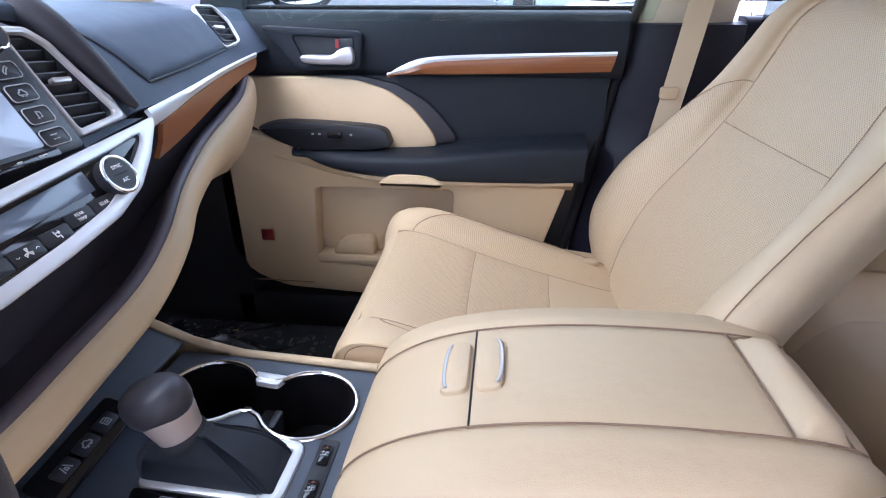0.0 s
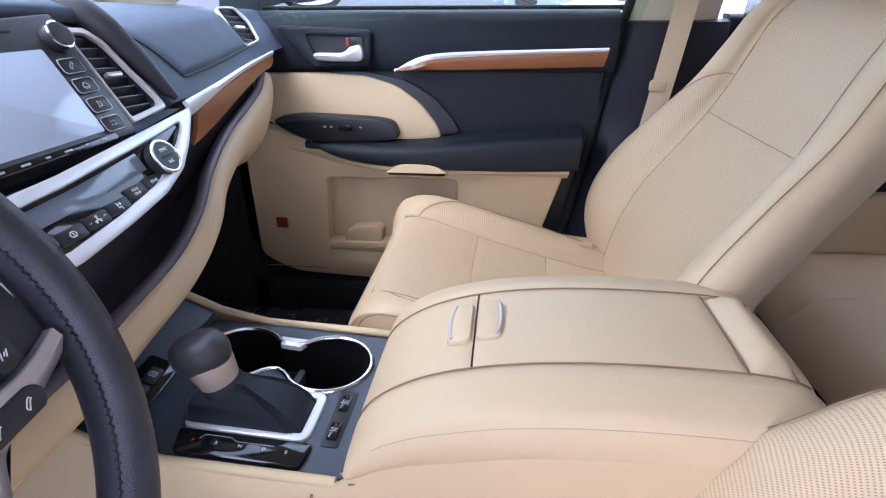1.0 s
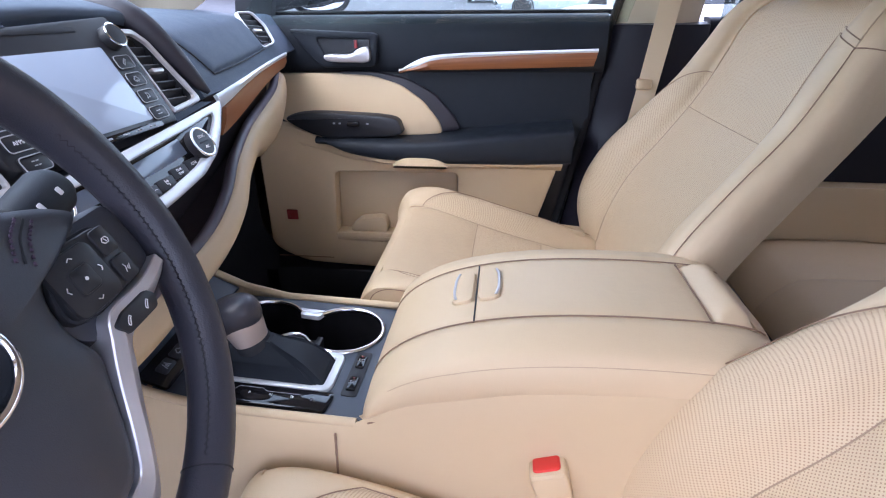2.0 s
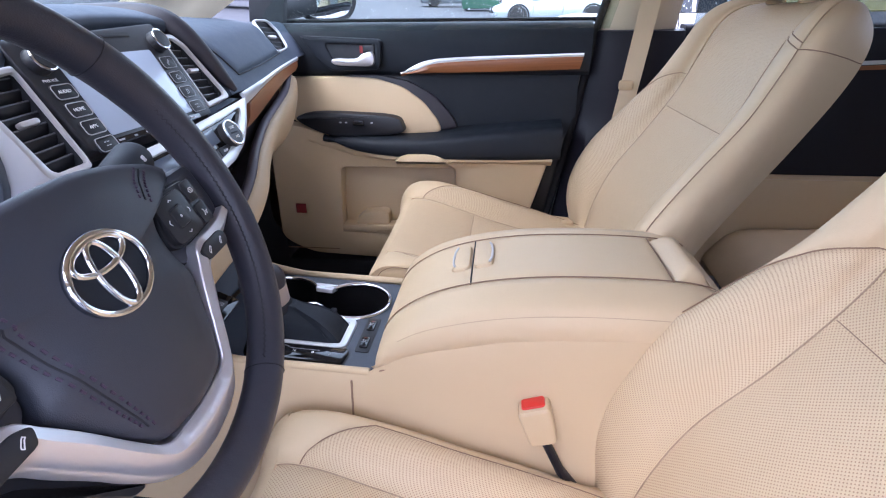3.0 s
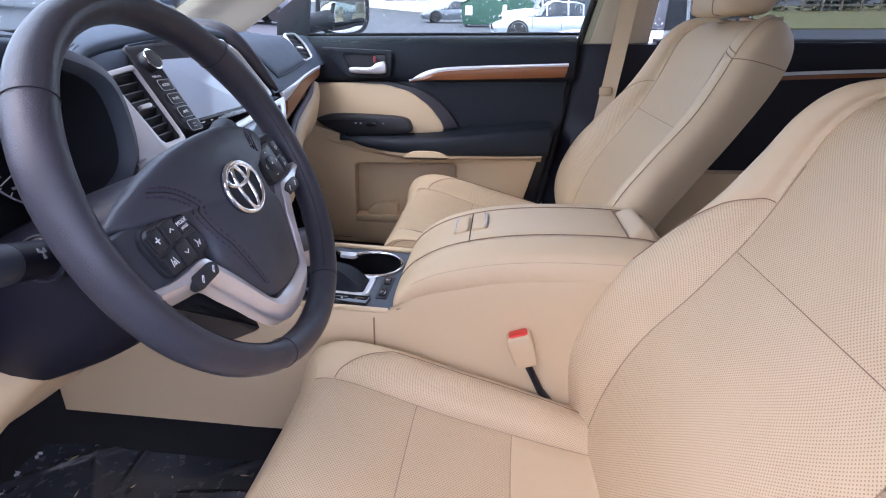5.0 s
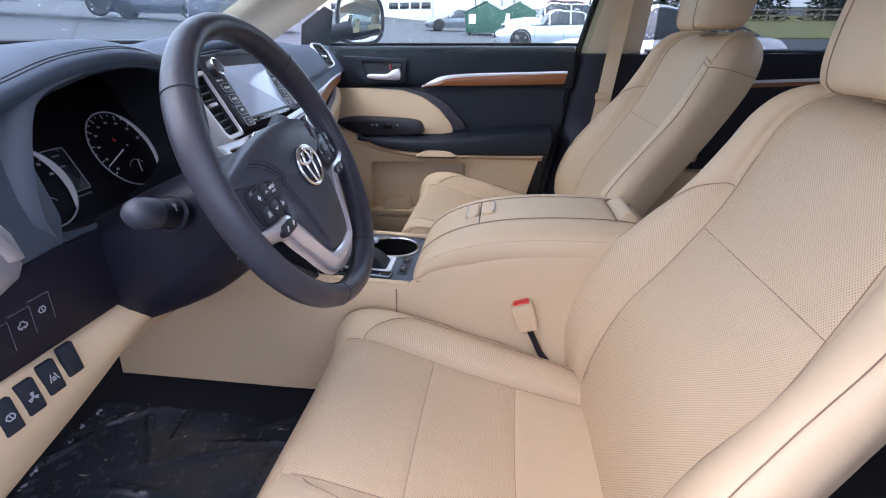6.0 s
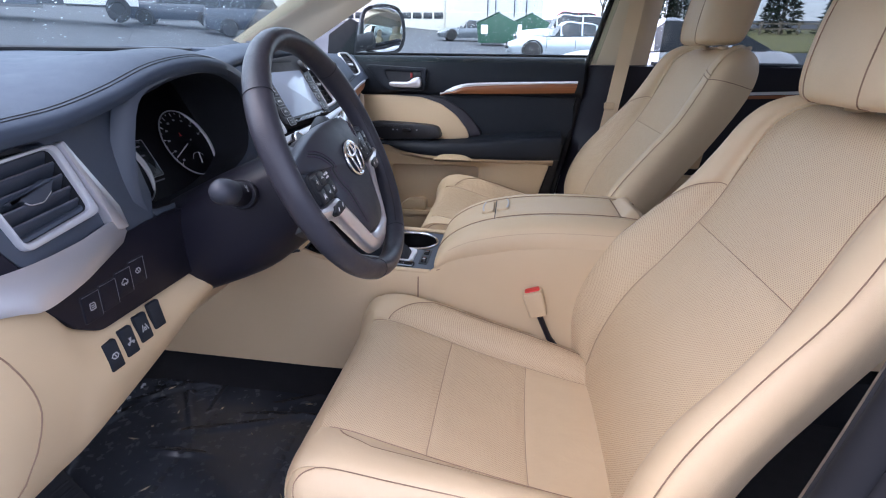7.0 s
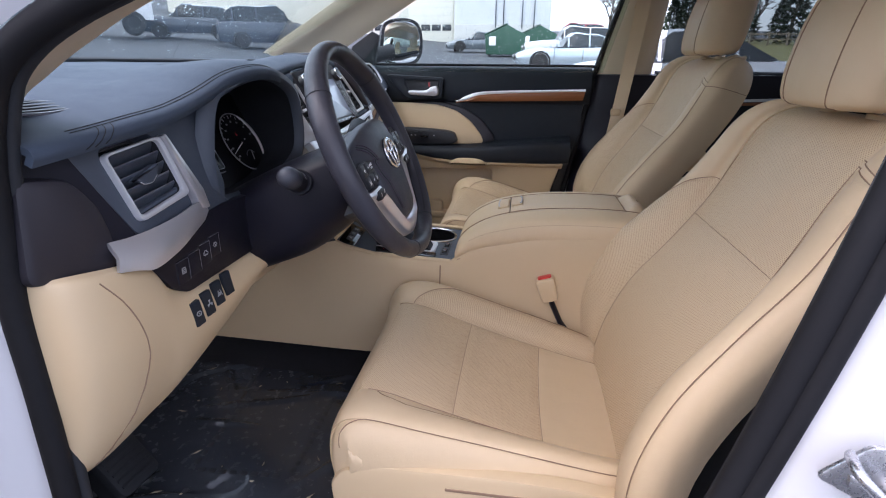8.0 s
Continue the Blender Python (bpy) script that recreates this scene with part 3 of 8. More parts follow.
    def cush(u, k):
        u, k = np.broadcast_arrays(np.asarray(u, float), np.asarray(k, float))
        c, w, b = cr_at(cl, u), cr_at(ch, u), np.where(k < 0, cr_at(cb[-1], u), cr_at(cb[1], u))
        e = 1e-3
        t = unit(cr_at(cl, np.minimum(u + e, 1)) - cr_at(cl, np.maximum(u - e, 0)))
        f = np.stack([t[..., 1], -t[..., 0]], -1)
        a = np.abs(k)
        q = np.interp(a, ckk, np.linspace(0, 1, len(ckk)))
        la, up, dn = cr_at(clat, q), cr_at(cup, q), cr_at(cdn, q)
        front = np.clip((u - 0.55) / 0.3, 0, 1)
        off = up * b + dn * (1 - 0.45 * front)
        y = np.sign(k) * la * w
        y = np.where(y * inner > 0, inner * np.minimum(np.abs(y), 0.232), y)  # squeezed by the console
        return np.stack([c[..., 0] + off * f[..., 0], y, c[..., 1] + off * f[..., 1]], -1) + org

    down = org + V((0.0, 0, 0.6))
    rest = lambda n, *a, F=cush, **k: pad(n, F, *a, parent=seat, away=down, **k)  # noqa: E731
    rest("cushion_rear_insert", (0.0, 0.188), (-0.40, 0.40), LEATHER, nu=16, nv=26, groove=0.0028)
    rest("cushion_middle_insert", (0.188, 0.355), (-0.40, 0.40), PERF, nu=16, nv=26, groove=0.0028)
    rest("cushion_front_insert", (0.355, 0.60), (-0.40, 0.40), PERF, nu=22, nv=26, sides="uvV", groove=0.0028)
    rest("cushion_front_roll", (0.60, 1.0), (-0.66, 0.66), LEATHER, nu=30, nv=30, sides="", inset=0.0)
    kp = 0.60
    # the thigh bolster towards +y tapers to a point at the front
    tip = lambda k: 0.530 - 0.105 * np.clip((k - 0.40) / (kp - 0.40), 0, 1) ** 1.6  # noqa: E731
    near = lambda a, k: cush(tip(k) * a, k)  # noqa: E731
    far = lambda a, k: cush(tip(k) + (0.60 - tip(k)) * a, k)  # noqa: E731
    rest("cushion_bolster", (0.0, 1.0), (0.40, kp), PERF, F=near, label="perforated beige leather thigh bolster", nu=32, nv=14, groove=0.0022)
    rest("bolster_tip", (0.0, 1.0), (0.40, kp), LEATHER, F=far, nu=16, nv=12, sides="u", groove=0.0022)
    rest("cushion_bolster", (0.0, 0.60), (-0.66, -0.40), LEATHER, label="smooth beige leather thigh bolster", nu=32, nv=14, sides="V", groove=0.0028)
    rest("cushion_side_panel", (0.0, 1.0), (kp, 1.0), LEATHER, nu=36, nv=16, thick=0.003, sides="v", groove=0.0022)
    rest("cushion_side_panel", (0.0, 1.0), (-1.0, -0.66), LEATHER, nu=36, nv=14, thick=0.003, sides="V", groove=0.0028)
    kt = np.linspace(kp, 0.40, 30)
    tube("piping_seam", np.r_[cush(np.linspace(0.02, tip(kp), 36), np.full(36, kp)), cush(tip(kt), kt)[1:]], 0.0008, SEAM, seat, n=6)
    tube("piping_seam", np.r_[cush(np.linspace(0.02, 0.52, 36), np.full(36, -0.66)), cush(np.linspace(0.54, 0.72, 14), -np.r_[np.linspace(0.665, 0.72, 9), np.linspace(0.73, 0.78, 5)])], 0.0008, SEAM, seat, n=6)
    tube("insert_seam", cush(np.linspace(0.02, 0.60, 40), np.full(40, 0.40)) + V((0, 0, -0.0026)), 0.0008, PALE_THREAD, seat, n=5)
    tube("insert_seam", cush(np.linspace(0.02, 0.56, 40), np.full(40, -0.40)) + V((0, 0, -0.0026)), 0.0008, THREAD, seat, n=5)
    tube("thigh_seam", cush(np.linspace(0.03, 0.52, 40), -np.interp(np.linspace(0, 1, 40), [0, 0.5, 0.85, 1.0], [0.43, 0.47, 0.49, 0.41])) + V((0, 0, -0.0002)), 0.0008, SEAM, seat, n=5)
    for sg in (-1, 1):
        # plastic valance beside the rails
        yo = 0.233 if sg == inner else 0.265
        o = round2([(-0.246, 0.60), (-0.258, 0.728), (-0.238, 0.757), (-0.190, 0.771), (0.0, 0.775), (0.10, 0.771), (0.20, 0.760), (0.215, 0.60)], 0.012, 5)
        slab("side_valance", o, org + V((0, sg * yo + (0.0 if sg > 0 else 0.024), 0)), (1, 0, 0), (0, 0, 1), 0.024, BEIGE_PLASTIC, seat, "beige plastic seat valance", bevel=0.007)
        slab("valance_groove", rrect(0.15, 0.005, 0.002, c=(0.0, 0.745)), org + V((0, sg * yo + (0.0012 if sg > 0 else 0.0012 - 0.001), 0)), (1, 0, 0), (0, 0, 1), 0.0012, SEAM, seat, bevel=0.0002)
    for u0 in (0.188, 0.355):
        tube("cross_seam", cush(np.full(30, u0), np.linspace(-0.40, 0.40, 30)) + V((0, 0, -0.0026)), 0.0008, PALE_THREAD, seat, n=5)
    box("seat_base", org + V((-0.20, -0.20, 0.585)), org + V((0.22, 0.20, 0.66)), BLACK_PLASTIC, seat, "black seat frame and rails")

    # head restraint
    c = org + V((0.492, 0, 1.383))
    rings = []
    tilt = radians(12)
    for z, w, d, f in ((-0.092, 0.080, 0.030, 0.0), (-0.090, 0.106, 0.046, 0.0), (-0.078, 0.119, 0.058, 0.0), (-0.04, 0.125, 0.064, 0.002), (0.02, 0.125, 0.064, 0.004), (0.07, 0.119, 0.058, 0.004), (0.10, 0.108, 0.046, 0.0), (0.112, 0.08, 0.028, -0.002)):
        th = np.linspace(0, 2 * np.pi, 40, endpoint=False)
        x = -np.sign(np.cos(th)) * np.abs(np.cos(th)) ** 0.7 * d
        y = np.sign(np.sin(th)) * np.abs(np.sin(th)) ** 0.55 * w
        rings.append(np.stack([c[0] + x + z * math.sin(tilt) - f, c[1] + y, np.full(40, c[2] + z * math.cos(tilt))], -1))
    loft("head_restraint", cr(rings, 30), LEATHER, seat, "beige leather head restraint")
    R = V(cr(rings, 60))
    for sg in (-1, 1):
        lathe("post", [(0, 0.007), (0.12, 0.007)], org + V((0.485, 0.06 * sg, 1.235)), (0.2, 0, 1), CHROME, seat, "chrome head restraint post", n=14)
        lathe("post_collar", [(0, 0.016), (0.006, 0.016), (0.008, 0.011)], org + V((0.494, 0.06 * sg, 1.281)), (0.15, 0, 1), BEIGE_PLASTIC, seat, n=18)
        seam = V([r[np.argmin(np.abs(r[:, 1] - c[1] - 0.062 * sg) + (r[:, 0] > r[:, 0].mean()) * 9)] for r in R])
        tube("restraint_seam", seam[2:-2] + V((-0.0005, 0, 0)), 0.0009, SEAM, seat, n=6)
    return seat


driver_seat = front_seat("beige leather driver seat with perforated inserts beside the console", -0.388, 0.0, 0.0, 1)
passenger_seat = front_seat("beige leather passenger seat with perforated inserts beside the door", 0.408, 0.044, 0.084, -1, rake=0.02)


def rear_bench():
    seat = group("rear_seat", "beige leather second-row seat behind the front seats", "car seat", (1.0, 0.35, 0.56))

    def F(u, k):
        x = 0.60 + 0.55 * u
        w = 0.42
        z = 0.80 + 0.04 * np.sin(np.pi * np.clip(1 - u, 0, 1) ** 0.6) - 0.05 * u
        z = z - 0.09 * np.clip(1 - u / 0.18, 0, 1) ** 2 + 0.02 * np.abs(k) ** 3 - 0.10 * np.clip(np.abs(k) - 0.9, 0, 1) / 0.1
        return np.stack([x, 0.33 + w * k, z], -1)

    low = (0.9, 0.3, 0.3)
    pad("cushion_insert", F, (0.0, 1.0), (-0.45, 0.45), LEATHER, seat, nu=24, nv=24, away=low)
    for sg in (-1, 1):
        k = (0.45, 1.0) if sg > 0 else (-1.0, -0.45)
        pad("cushion_side", F, (0.0, 1.0), k, LEATHER, seat, nu=24, nv=18, away=low)

    def B(u, k):
        return np.stack([1.15 + 0.28 * u - 0.03 * np.abs(k) ** 3, 0.33 + 0.42 * k, 0.74 + 0.62 * u], -1)

    pad("backrest_insert", B, (0.0, 1.0), (-0.45, 0.45), LEATHER, seat, away=(1.6, 0.3, 1.0))
    for sg in (-1, 1):
        k = (0.45, 1.0) if sg > 0 else (-1.0, -0.45)
        pad("backrest_side", B, (0.0, 1.0), k, LEATHER, seat, away=(1.6, 0.3, 1.0))
    box("seat_base", (0.68, -0.08, 0.56), (1.2, 0.74, 0.69), BLACK_PLASTIC, seat, "dark seat base")
    return seat


rear_bench()


def belt_buckle(label, O, tilt):
    b = group("seat_belt_buckle", label, "belt buckle", O, "belt buckles")
    O = V(O)
    up = unit((-0.30, 0.05, 0.95))
    side = unit((0.95, 0.0, 0.30))
    out = np.cross(side, up)
    slab("casing", round2([(-0.018, 0.016), (0.018, 0.016), (0.0215, 0.066), (0.019, 0.073), (-0.019, 0.073), (-0.0215, 0.066)], 0.006), O - out * 0.016, side, up, 0.032, BEIGE_PLASTIC, b, "beige plastic buckle casing", bevel=0.005)
    slab("release_button", rrect(0.031, 0.021, 0.005), O + up * 0.0700, side, np.cross(up, side), 0.006, RED, b, "red release button", bevel=0.002)
    tube("stalk", [O + up * 0.018, O - up * 0.04 + side * 0.008, O - up * 0.10 + side * 0.03], 0.014, SWITCH_BLACK, b, "black buckle stalk", n=10, flat=0.45)
    return b


belt_buckle("beige seat belt buckle with a red button beside the console", (0.102, -0.150, 0.822), 0)

# ---- centre console ----
console = group("centre_console", "beige and black centre console between the front seats", "console", (0.0, 0.01, 0.58))
CY = 0.012


def build_console():
    # beige side walls, from the floor to the armrest
    for sg in (-1, 1):
        top = cr(V([(-0.78, 1.04), (-0.62, 1.003), (-0.46, 0.959), (-0.40, 0.933), (-0.33, 0.917), (-0.17, 0.909), (-0.135, 0.914), (-0.105, 0.946), (-0.06, 0.963), (0.0, 0.978), (0.06, 0.992), (0.20, 1.005), (0.33, 1.005)]), 40)
        rows = []
        for f, bulge in ((0, 0), (0.04, 0.006), (0.10, 0.009), (0.3, 0.012), (0.6, 0.02), (0.85, 0.028), (1.0, 0.030)):
            low = V([0.665 + 0.02 * max(0, -x - 0.4) if x < -0.25 else 0.60 for x, z in top])
            z = top[:, 1] * (1 - f) + low * f
            rows.append(np.stack([top[:, 0], CY + sg * (0.138 + bulge) * np.ones(40), z], -1))
        sheet("side_panel", rows, BEIGE_PLASTIC, console, "beige console side panel", 0.006, away=(0, CY, 0.8))
    # vertical joint between the front and rear side panels
    zz = np.linspace(0.90, 0.66, 12)
    tube("panel_joint", [(-0.163, CY - 0.146 - 0.03 * (0.9 - z) / 0.3, z) for z in zz], 0.0016, SEAM, console, n=6)
    # rear face
    sheet("rear_face", [[(0.33, CY + y, z) for y in np.linspace(-0.16, 0.16, 8)] for z in np.linspace(0.60, 1.0, 6)], BEIGE_PLASTIC, console, thick=0.006, away=(0, CY, 0.8))
    # armrest pad
    ln = V([(-0.132, 0.915), (-0.128, 0.945), (-0.105, 0.975), (-0.060, 1.003), (0.0, 1.022), (0.08, 1.034), (0.18, 1.038), (0.28, 1.034), (0.32, 1.018), (0.333, 0.985)])
    lat = V([0.0, 0.3, 0.60, 0.66, 0.80, 0.93, 1.0, 1.02, 1.0])
    dn = V([0.0, 0.0, -0.002, -0.003, -0.008, -0.017, -0.034, -0.055, -0.075])
    kk = np.linspace(0, 1, 9)

    def lid(u, k):
        c = cr_at(ln, u)
        q = np.abs(k)
        la, d = cr_at(lat, q), cr_at(dn, q)
        hang = np.interp(u, [0, 0.08, 0.2, 0.4, 1], [0.05, 0.30, 0.62, 0.9, 1.0])
        w = 0.142 - 0.022 * np.clip(1 - u / 0.16, 0, 1) ** 2
        return np.stack([c[..., 0] + 0.0 * k, CY + np.sign(k) * la * w, c[..., 1] + d * hang], -1)

    a = (0.1, CY, 0.9)
    ux, ur = 0.432, 0.745
    kb = 0.21
    rest = lambda n, *w, **k: pad(n, lid, *w, parent=console, away=a, **k)  # noqa: E731
    rest("front_lid", (0.0, ux), (-kb, kb), LEATHER, label="beige leather front lid", nu=24, nv=24, groove=0.0028, width=0.006)
    rest("armrest_lid", (ux, ur), (-kb, kb), LEATHER, label="beige leather armrest lid", nu=24, nv=24, groove=0.0028, width=0.006)
    rest("hinge_bar", (ur + 0.006, 0.838), (-kb, kb), LEATHER, label="rounded beige hinge bar", nu=20, nv=20, groove=0.020, width=0.012, inset=-0.013)
    rest("rear_pad", (0.842, 1.0), (-kb, kb), LEATHER, nu=12, nv=20, groove=0.003)
    for sg in (-1, 1):
        k = (kb, 1.0) if sg > 0 else (-1.0, -kb)
        rest("side_bolster", (0.0, 1.0), k, LEATHER, label="beige leather armrest bolster", nu=40, nv=22, groove=0.0028, width=0.006)
        uu = np.linspace(0.01, 0.86, 40)
        tube("lid_seam", lid(uu, np.full(40, kb * sg)) + V((0, 0, -0.001)), 0.0010, SEAM, console, n=6)
        uu = np.linspace(0.14, 1.0, 50)
        tube("bolster_seam", lid(uu, np.full(50, 0.985 * sg)) + V((0, 0.001 * sg, -0.003)), 0.0011, SEAM, console, n=6)
        # fine seam near the outer edge
        uu = np.linspace(0.24, 0.98, 60)
        tube("fine_seam", lid(uu, np.full(60, 0.70 * sg)) + V((0, 0, -0.0001)), 0.0005, FINE_THREAD, console, n=5)
    kv = np.linspace(-kb, kb, 20)
    tube("lid_gap", lid(np.full(20, ux), kv) + V((0, 0, -0.0025)), 0.0011, DARK_VOID, console, "dark gap between the lids", n=6)
    tube("hinge_gap", lid(np.full(20, ur + 0.002), kv) + V((0, 0, -0.0035)), 0.0010, SEAM, console, n=6)
    # two chrome-lipped latches either side of the gap
    for sg, u0 in ((-1, 0.405), (1, 0.459)):
        p = lid(V([u0]), V([0.02]))[0]
        q = lid(V([u0 + 0.02]), V([0.02]))[0]
        A = unit(q - p)
        Bv = V((0, 1.0, 0))
        latch = slab("latch", rrect(0.0280, 0.080, 0.009), p + V((0.0, 0, -0.004)), A, Bv, 0.0085, LEATHER, console, "beige latch grip", bevel=0.004)
        N = np.cross(A, Bv)
        e = p + A * 0.0122 * sg + N * 0.0045
        tube("chrome_lip", [e + Bv * w - A * sg * 0.004 * (abs(w) / 0.034) ** 3 for w in np.linspace(-0.034, 0.034, 15)], 0.0019, TRIM_SATIN, console, "satin silver latch lip", n=10)
    # black top plate with cup holder and shifter
    zt = 0.905

    def top_z(x):
        return np.interp(x, [-0.62, -0.46, -0.40, -0.33, -0.12], [1.00, 0.955, 0.928, 0.912, 0.903])

    xs = np.r_[np.linspace(-0.62, -0.40, 12), np.linspace(-0.39, -0.12, 14)]
    ys = np.linspace(-0.126, 0.126, 9)
    plate = [[(x, CY + y, top_z(x) - 0.010) for y in ys] for x in xs]
    for sg in (-1, 1):
        e = [(x, CY + sg * 0.134, top_z(x) + 0.003) for x in xs if x < -0.128]
        tube("edge_trim", e, 0.006, BEIGE_PLASTIC, console, "beige console edge trim", n=8)
    # the plate's flat rear part has two openings
    A, B = V((0, 1.0, 0)), V((-0.9985, 0, 0.055))
    O = V((-0.12, CY, 0.9025))
    sl = lambda n, o, d, m, lb="", z=0.0, **k: slab(n, o, O + V((0, 0, z)), A, B, d, m, console, lb, **k)  # noqa: E731
    # frame built from strips so that the openings are real
    arc = lambda c, r, a0, a1, n: [(c[0] + r * math.cos(radians(t)), c[1] + r * math.sin(radians(t))) for t in np.linspace(a0, a1, n)]  # noqa: E731
    cups = V(arc((0.050, 0.089), 0.058, 128, 410, 30) + [(0.083, 0.140), (0.080, 0.150), (0.082, 0.162)] + arc((0.052, 0.214), 0.055, -52, 232, 28) + [(0.024, 0.162), (0.026, 0.151), (0.020, 0.140)])
    cups = cups + V((0.004, 0.0))
    gear = round2([(-0.082, 0.074), (-0.012, 0.074), (-0.012, 0.205), (-0.082, 0.212)], 0.010, 16)
    outer = round2([(-0.126, 0.0), (0.126, 0.0), (0.126, 0.29), (-0.126, 0.29)], 0.004, 16)
    bm = bmesh.new()
    loops = []
    for o in (outer, cups, gear):
        vs = [bm.verts.new(O + p[0] * A + p[1] * B) for p in o]
        loops.append([bm.edges.new((vs[i], vs[(i + 1) % len(vs)])) for i in range(len(vs))])
    bmesh.ops.triangle_fill(bm, use_beauty=True, use_dissolve=False, edges=[e for q in loops for e in q])
    r = bmesh.ops.extrude_face_region(bm, geom=list(bm.faces))
    bmesh.ops.translate(bm, verts=[v for v in r["geom"] if isinstance(v, bmesh.types.BMVert)], vec=(0, 0, -0.010))
    part("top_plate", bm, SLATE, console, "black textured console top plate", True, 30)
    fr = [[(x, CY + y, top_z(x) + 0.0) for y in ys] for x in np.linspace(-0.62, -0.408, 14)]
    sheet("front_tray_skin", fr, SLATE, console, "black front console skin", 0.006, away=(0, 0, 0.5))
    # cup holder wells
    ring = lambda o, z, sc=1.0: [O + (o.mean(0) + (p - o.mean(0)) * sc)[0] * A + (o.mean(0) + (p - o.mean(0)) * sc)[1] * B + V((0, 0, z)) for p in o]  # noqa: E731
    loft("cup_well", [ring(cups, 0.0), ring(cups, -0.03, 0.97), ring(cups, -0.085, 0.93), ring(cups, -0.09, 0.5), ring(cups, -0.09, 0.05)], WELL, console, "black rubber cup holder well", caps=False)
    tube("cup_rim", V(ring(cups, 0.001)), 0.0038, CHROME, console, "polished chrome cup holder rim", closed=True, n=10)
    c = O + 0.055 * A + 0.152 * B
    slab("rim_bridge", round2([(-0.008, -0.015), (0.012, -0.022), (0.014, 0.022), (-0.006, 0.015)], 0.003), c + 0.030 * A + V((0, 0, -0.003)), A, B, 0.0075, SILVER, console, "bright bridge of the cup holder rim", bevel=0.0025)
    for w in (-0.020, 0.020):
        slab("cup_tab", rrect(0.030, 0.010, 0.003), c + w * B - 0.01 * A + V((0, 0, -0.055)), A, B, 0.035, BLACK_PLASTIC, console, "black cup retaining tab", bevel=0.002)
    box("cup_divider", c + V((-0.012, -0.045, -0.075)), c + V((0.012, 0.03, -0.045)), BLACK_PLASTIC, console)
    # shifter frame, boot and lever
    g2 = lambda d: offset2(gear, d)  # noqa: E731
    slab("shift_frame", g2(-0.006), O + V((0, 0, -0.002)), A, B, 0.007, SILVER, console, "satin silver shifter frame", bevel=0.003, hole=g2(0.006))
    cg = O - 0.047 * A + 0.150 * B
    rings = []
    for z, sc in ((-0.012, 0.99), (0.004, 0.96), (0.022, 0.85), (0.034, 0.66), (0.042, 0.44), (0.052, 0.30)):
        base = V(ring(gear, 0.0))
        m = base.mean(0)
        sh = V((-0.030, 0.0, 0.0)) * (z + 0.012) / 0.06
        rings.append([m + (p - m) * V((sc, sc, 1)) + V((0, 0, z + 0.0030 * math.sin(i * 1.3) * (0.002 < z < 0.043))) + sh for i, p in enumerate(base)])
    loft("shift_boot", cr(rings, 18), BLACK_SOFT, console, "black leather shift boot")
    base = V(ring(gear, 0.0)).mean(0) + V((-0.030, 0, 0.012))
    ax = unit((-0.29, -0.06, 1.0))
    lathe("shift_collar", [(-0.008, 0.030), (0.002, 0.0275), (0.008, 0.0225), (0.012, 0.0225), (0.016, 0.0215), (0.019, 0.0200), (0.03, 0.014)], base, ax, BLACK_SOFT, console, "black leather collar", n=24)
    lathe("lever_sleeve", [(0.018, 0.0185), (0.021, 0.0198), (0.032, 0.0218), (0.046, 0.0242), (0.058, 0.0264), (0.066, 0.0266)], base, ax, CHAMPAGNE, console, "satin champagne shift lever sleeve", n=28)
    lathe("sleeve_ring", [(0.022, 0.0232), (0.027, 0.0246), (0.033, 0.0244), (0.036, 0.0228)], base, ax, DARK_VOID, console, "black ring under the sleeve", n=28)
    kn = []
    for z, w in ((0.066, 0.0262), (0.072, 0.0285), (0.084, 0.0305), (0.098, 0.0300), (0.110, 0.0262), (0.118, 0.0185), (0.122, 0.006)):
        kn.append((z, w))
    lathe("shift_knob", [(0.060 + (z - 0.066) * 0.70, w * 0.94) for z, w in cr(V(kn), 18)], base + V((-0.004, 0, 0)), ax, BLACK_LEATHER, console, "black leather shift knob", n=32, sx=1.22, xdir=np.cross((0, 1, 0), ax))
    # gloss black gear indicator
    slab("gear_indicator", round2([(-0.124, 0.064), (-0.090, 0.060), (-0.090, 0.215), (-0.124, 0.205)], 0.006), O + V((0, 0, 0.0)), A, B, 0.006, BLACK_GLOSS, console, "gloss black gear indicator", bevel=0.002)
    for k, (ch, b) in enumerate((("P", 0.190), ("R", 0.163), ("N", 0.136), ("D", 0.109), ("S", 0.084))):
        writing("gear_letter", ch, O - 0.107 * A + b * B + V((0, 0, 0.0064)), -B, A, 0.0058, RED if k == 0 else WHITE_MARK, console)
    tube("gear_path", [O + a * A + b * B + V((0, 0, 0.0064)) for a, b in ((-0.1035, 0.184), (-0.097, 0.180), (-0.097, 0.150), (-0.1015, 0.143), (-0.1015, 0.100))], 0.0004, GREY_MARK, console, n=5)
    # row of icon buttons on the slope beside the lever
    PA, PB = unit((0.06, -1.0, -0.02)), unit((-0.90, -0.05, 0.42))
    PO = V((-0.402, CY - 0.062, 0.934))
    slab("button_panel", rrect(0.125, 0.040, 0.006), PO, PA, PB, 0.004, BLACK_GLOSS, console, "gloss black button panel", bevel=0.0015) if np.cross(PA, PB)[2] > 0 else slab("button_panel", rrect(0.125, 0.040, 0.006), PO, -PA, PB, 0.004, BLACK_GLOSS, console, "gloss black button panel", bevel=0.0015)
    PA = PA if np.cross(PA, PB)[2] > 0 else -PA
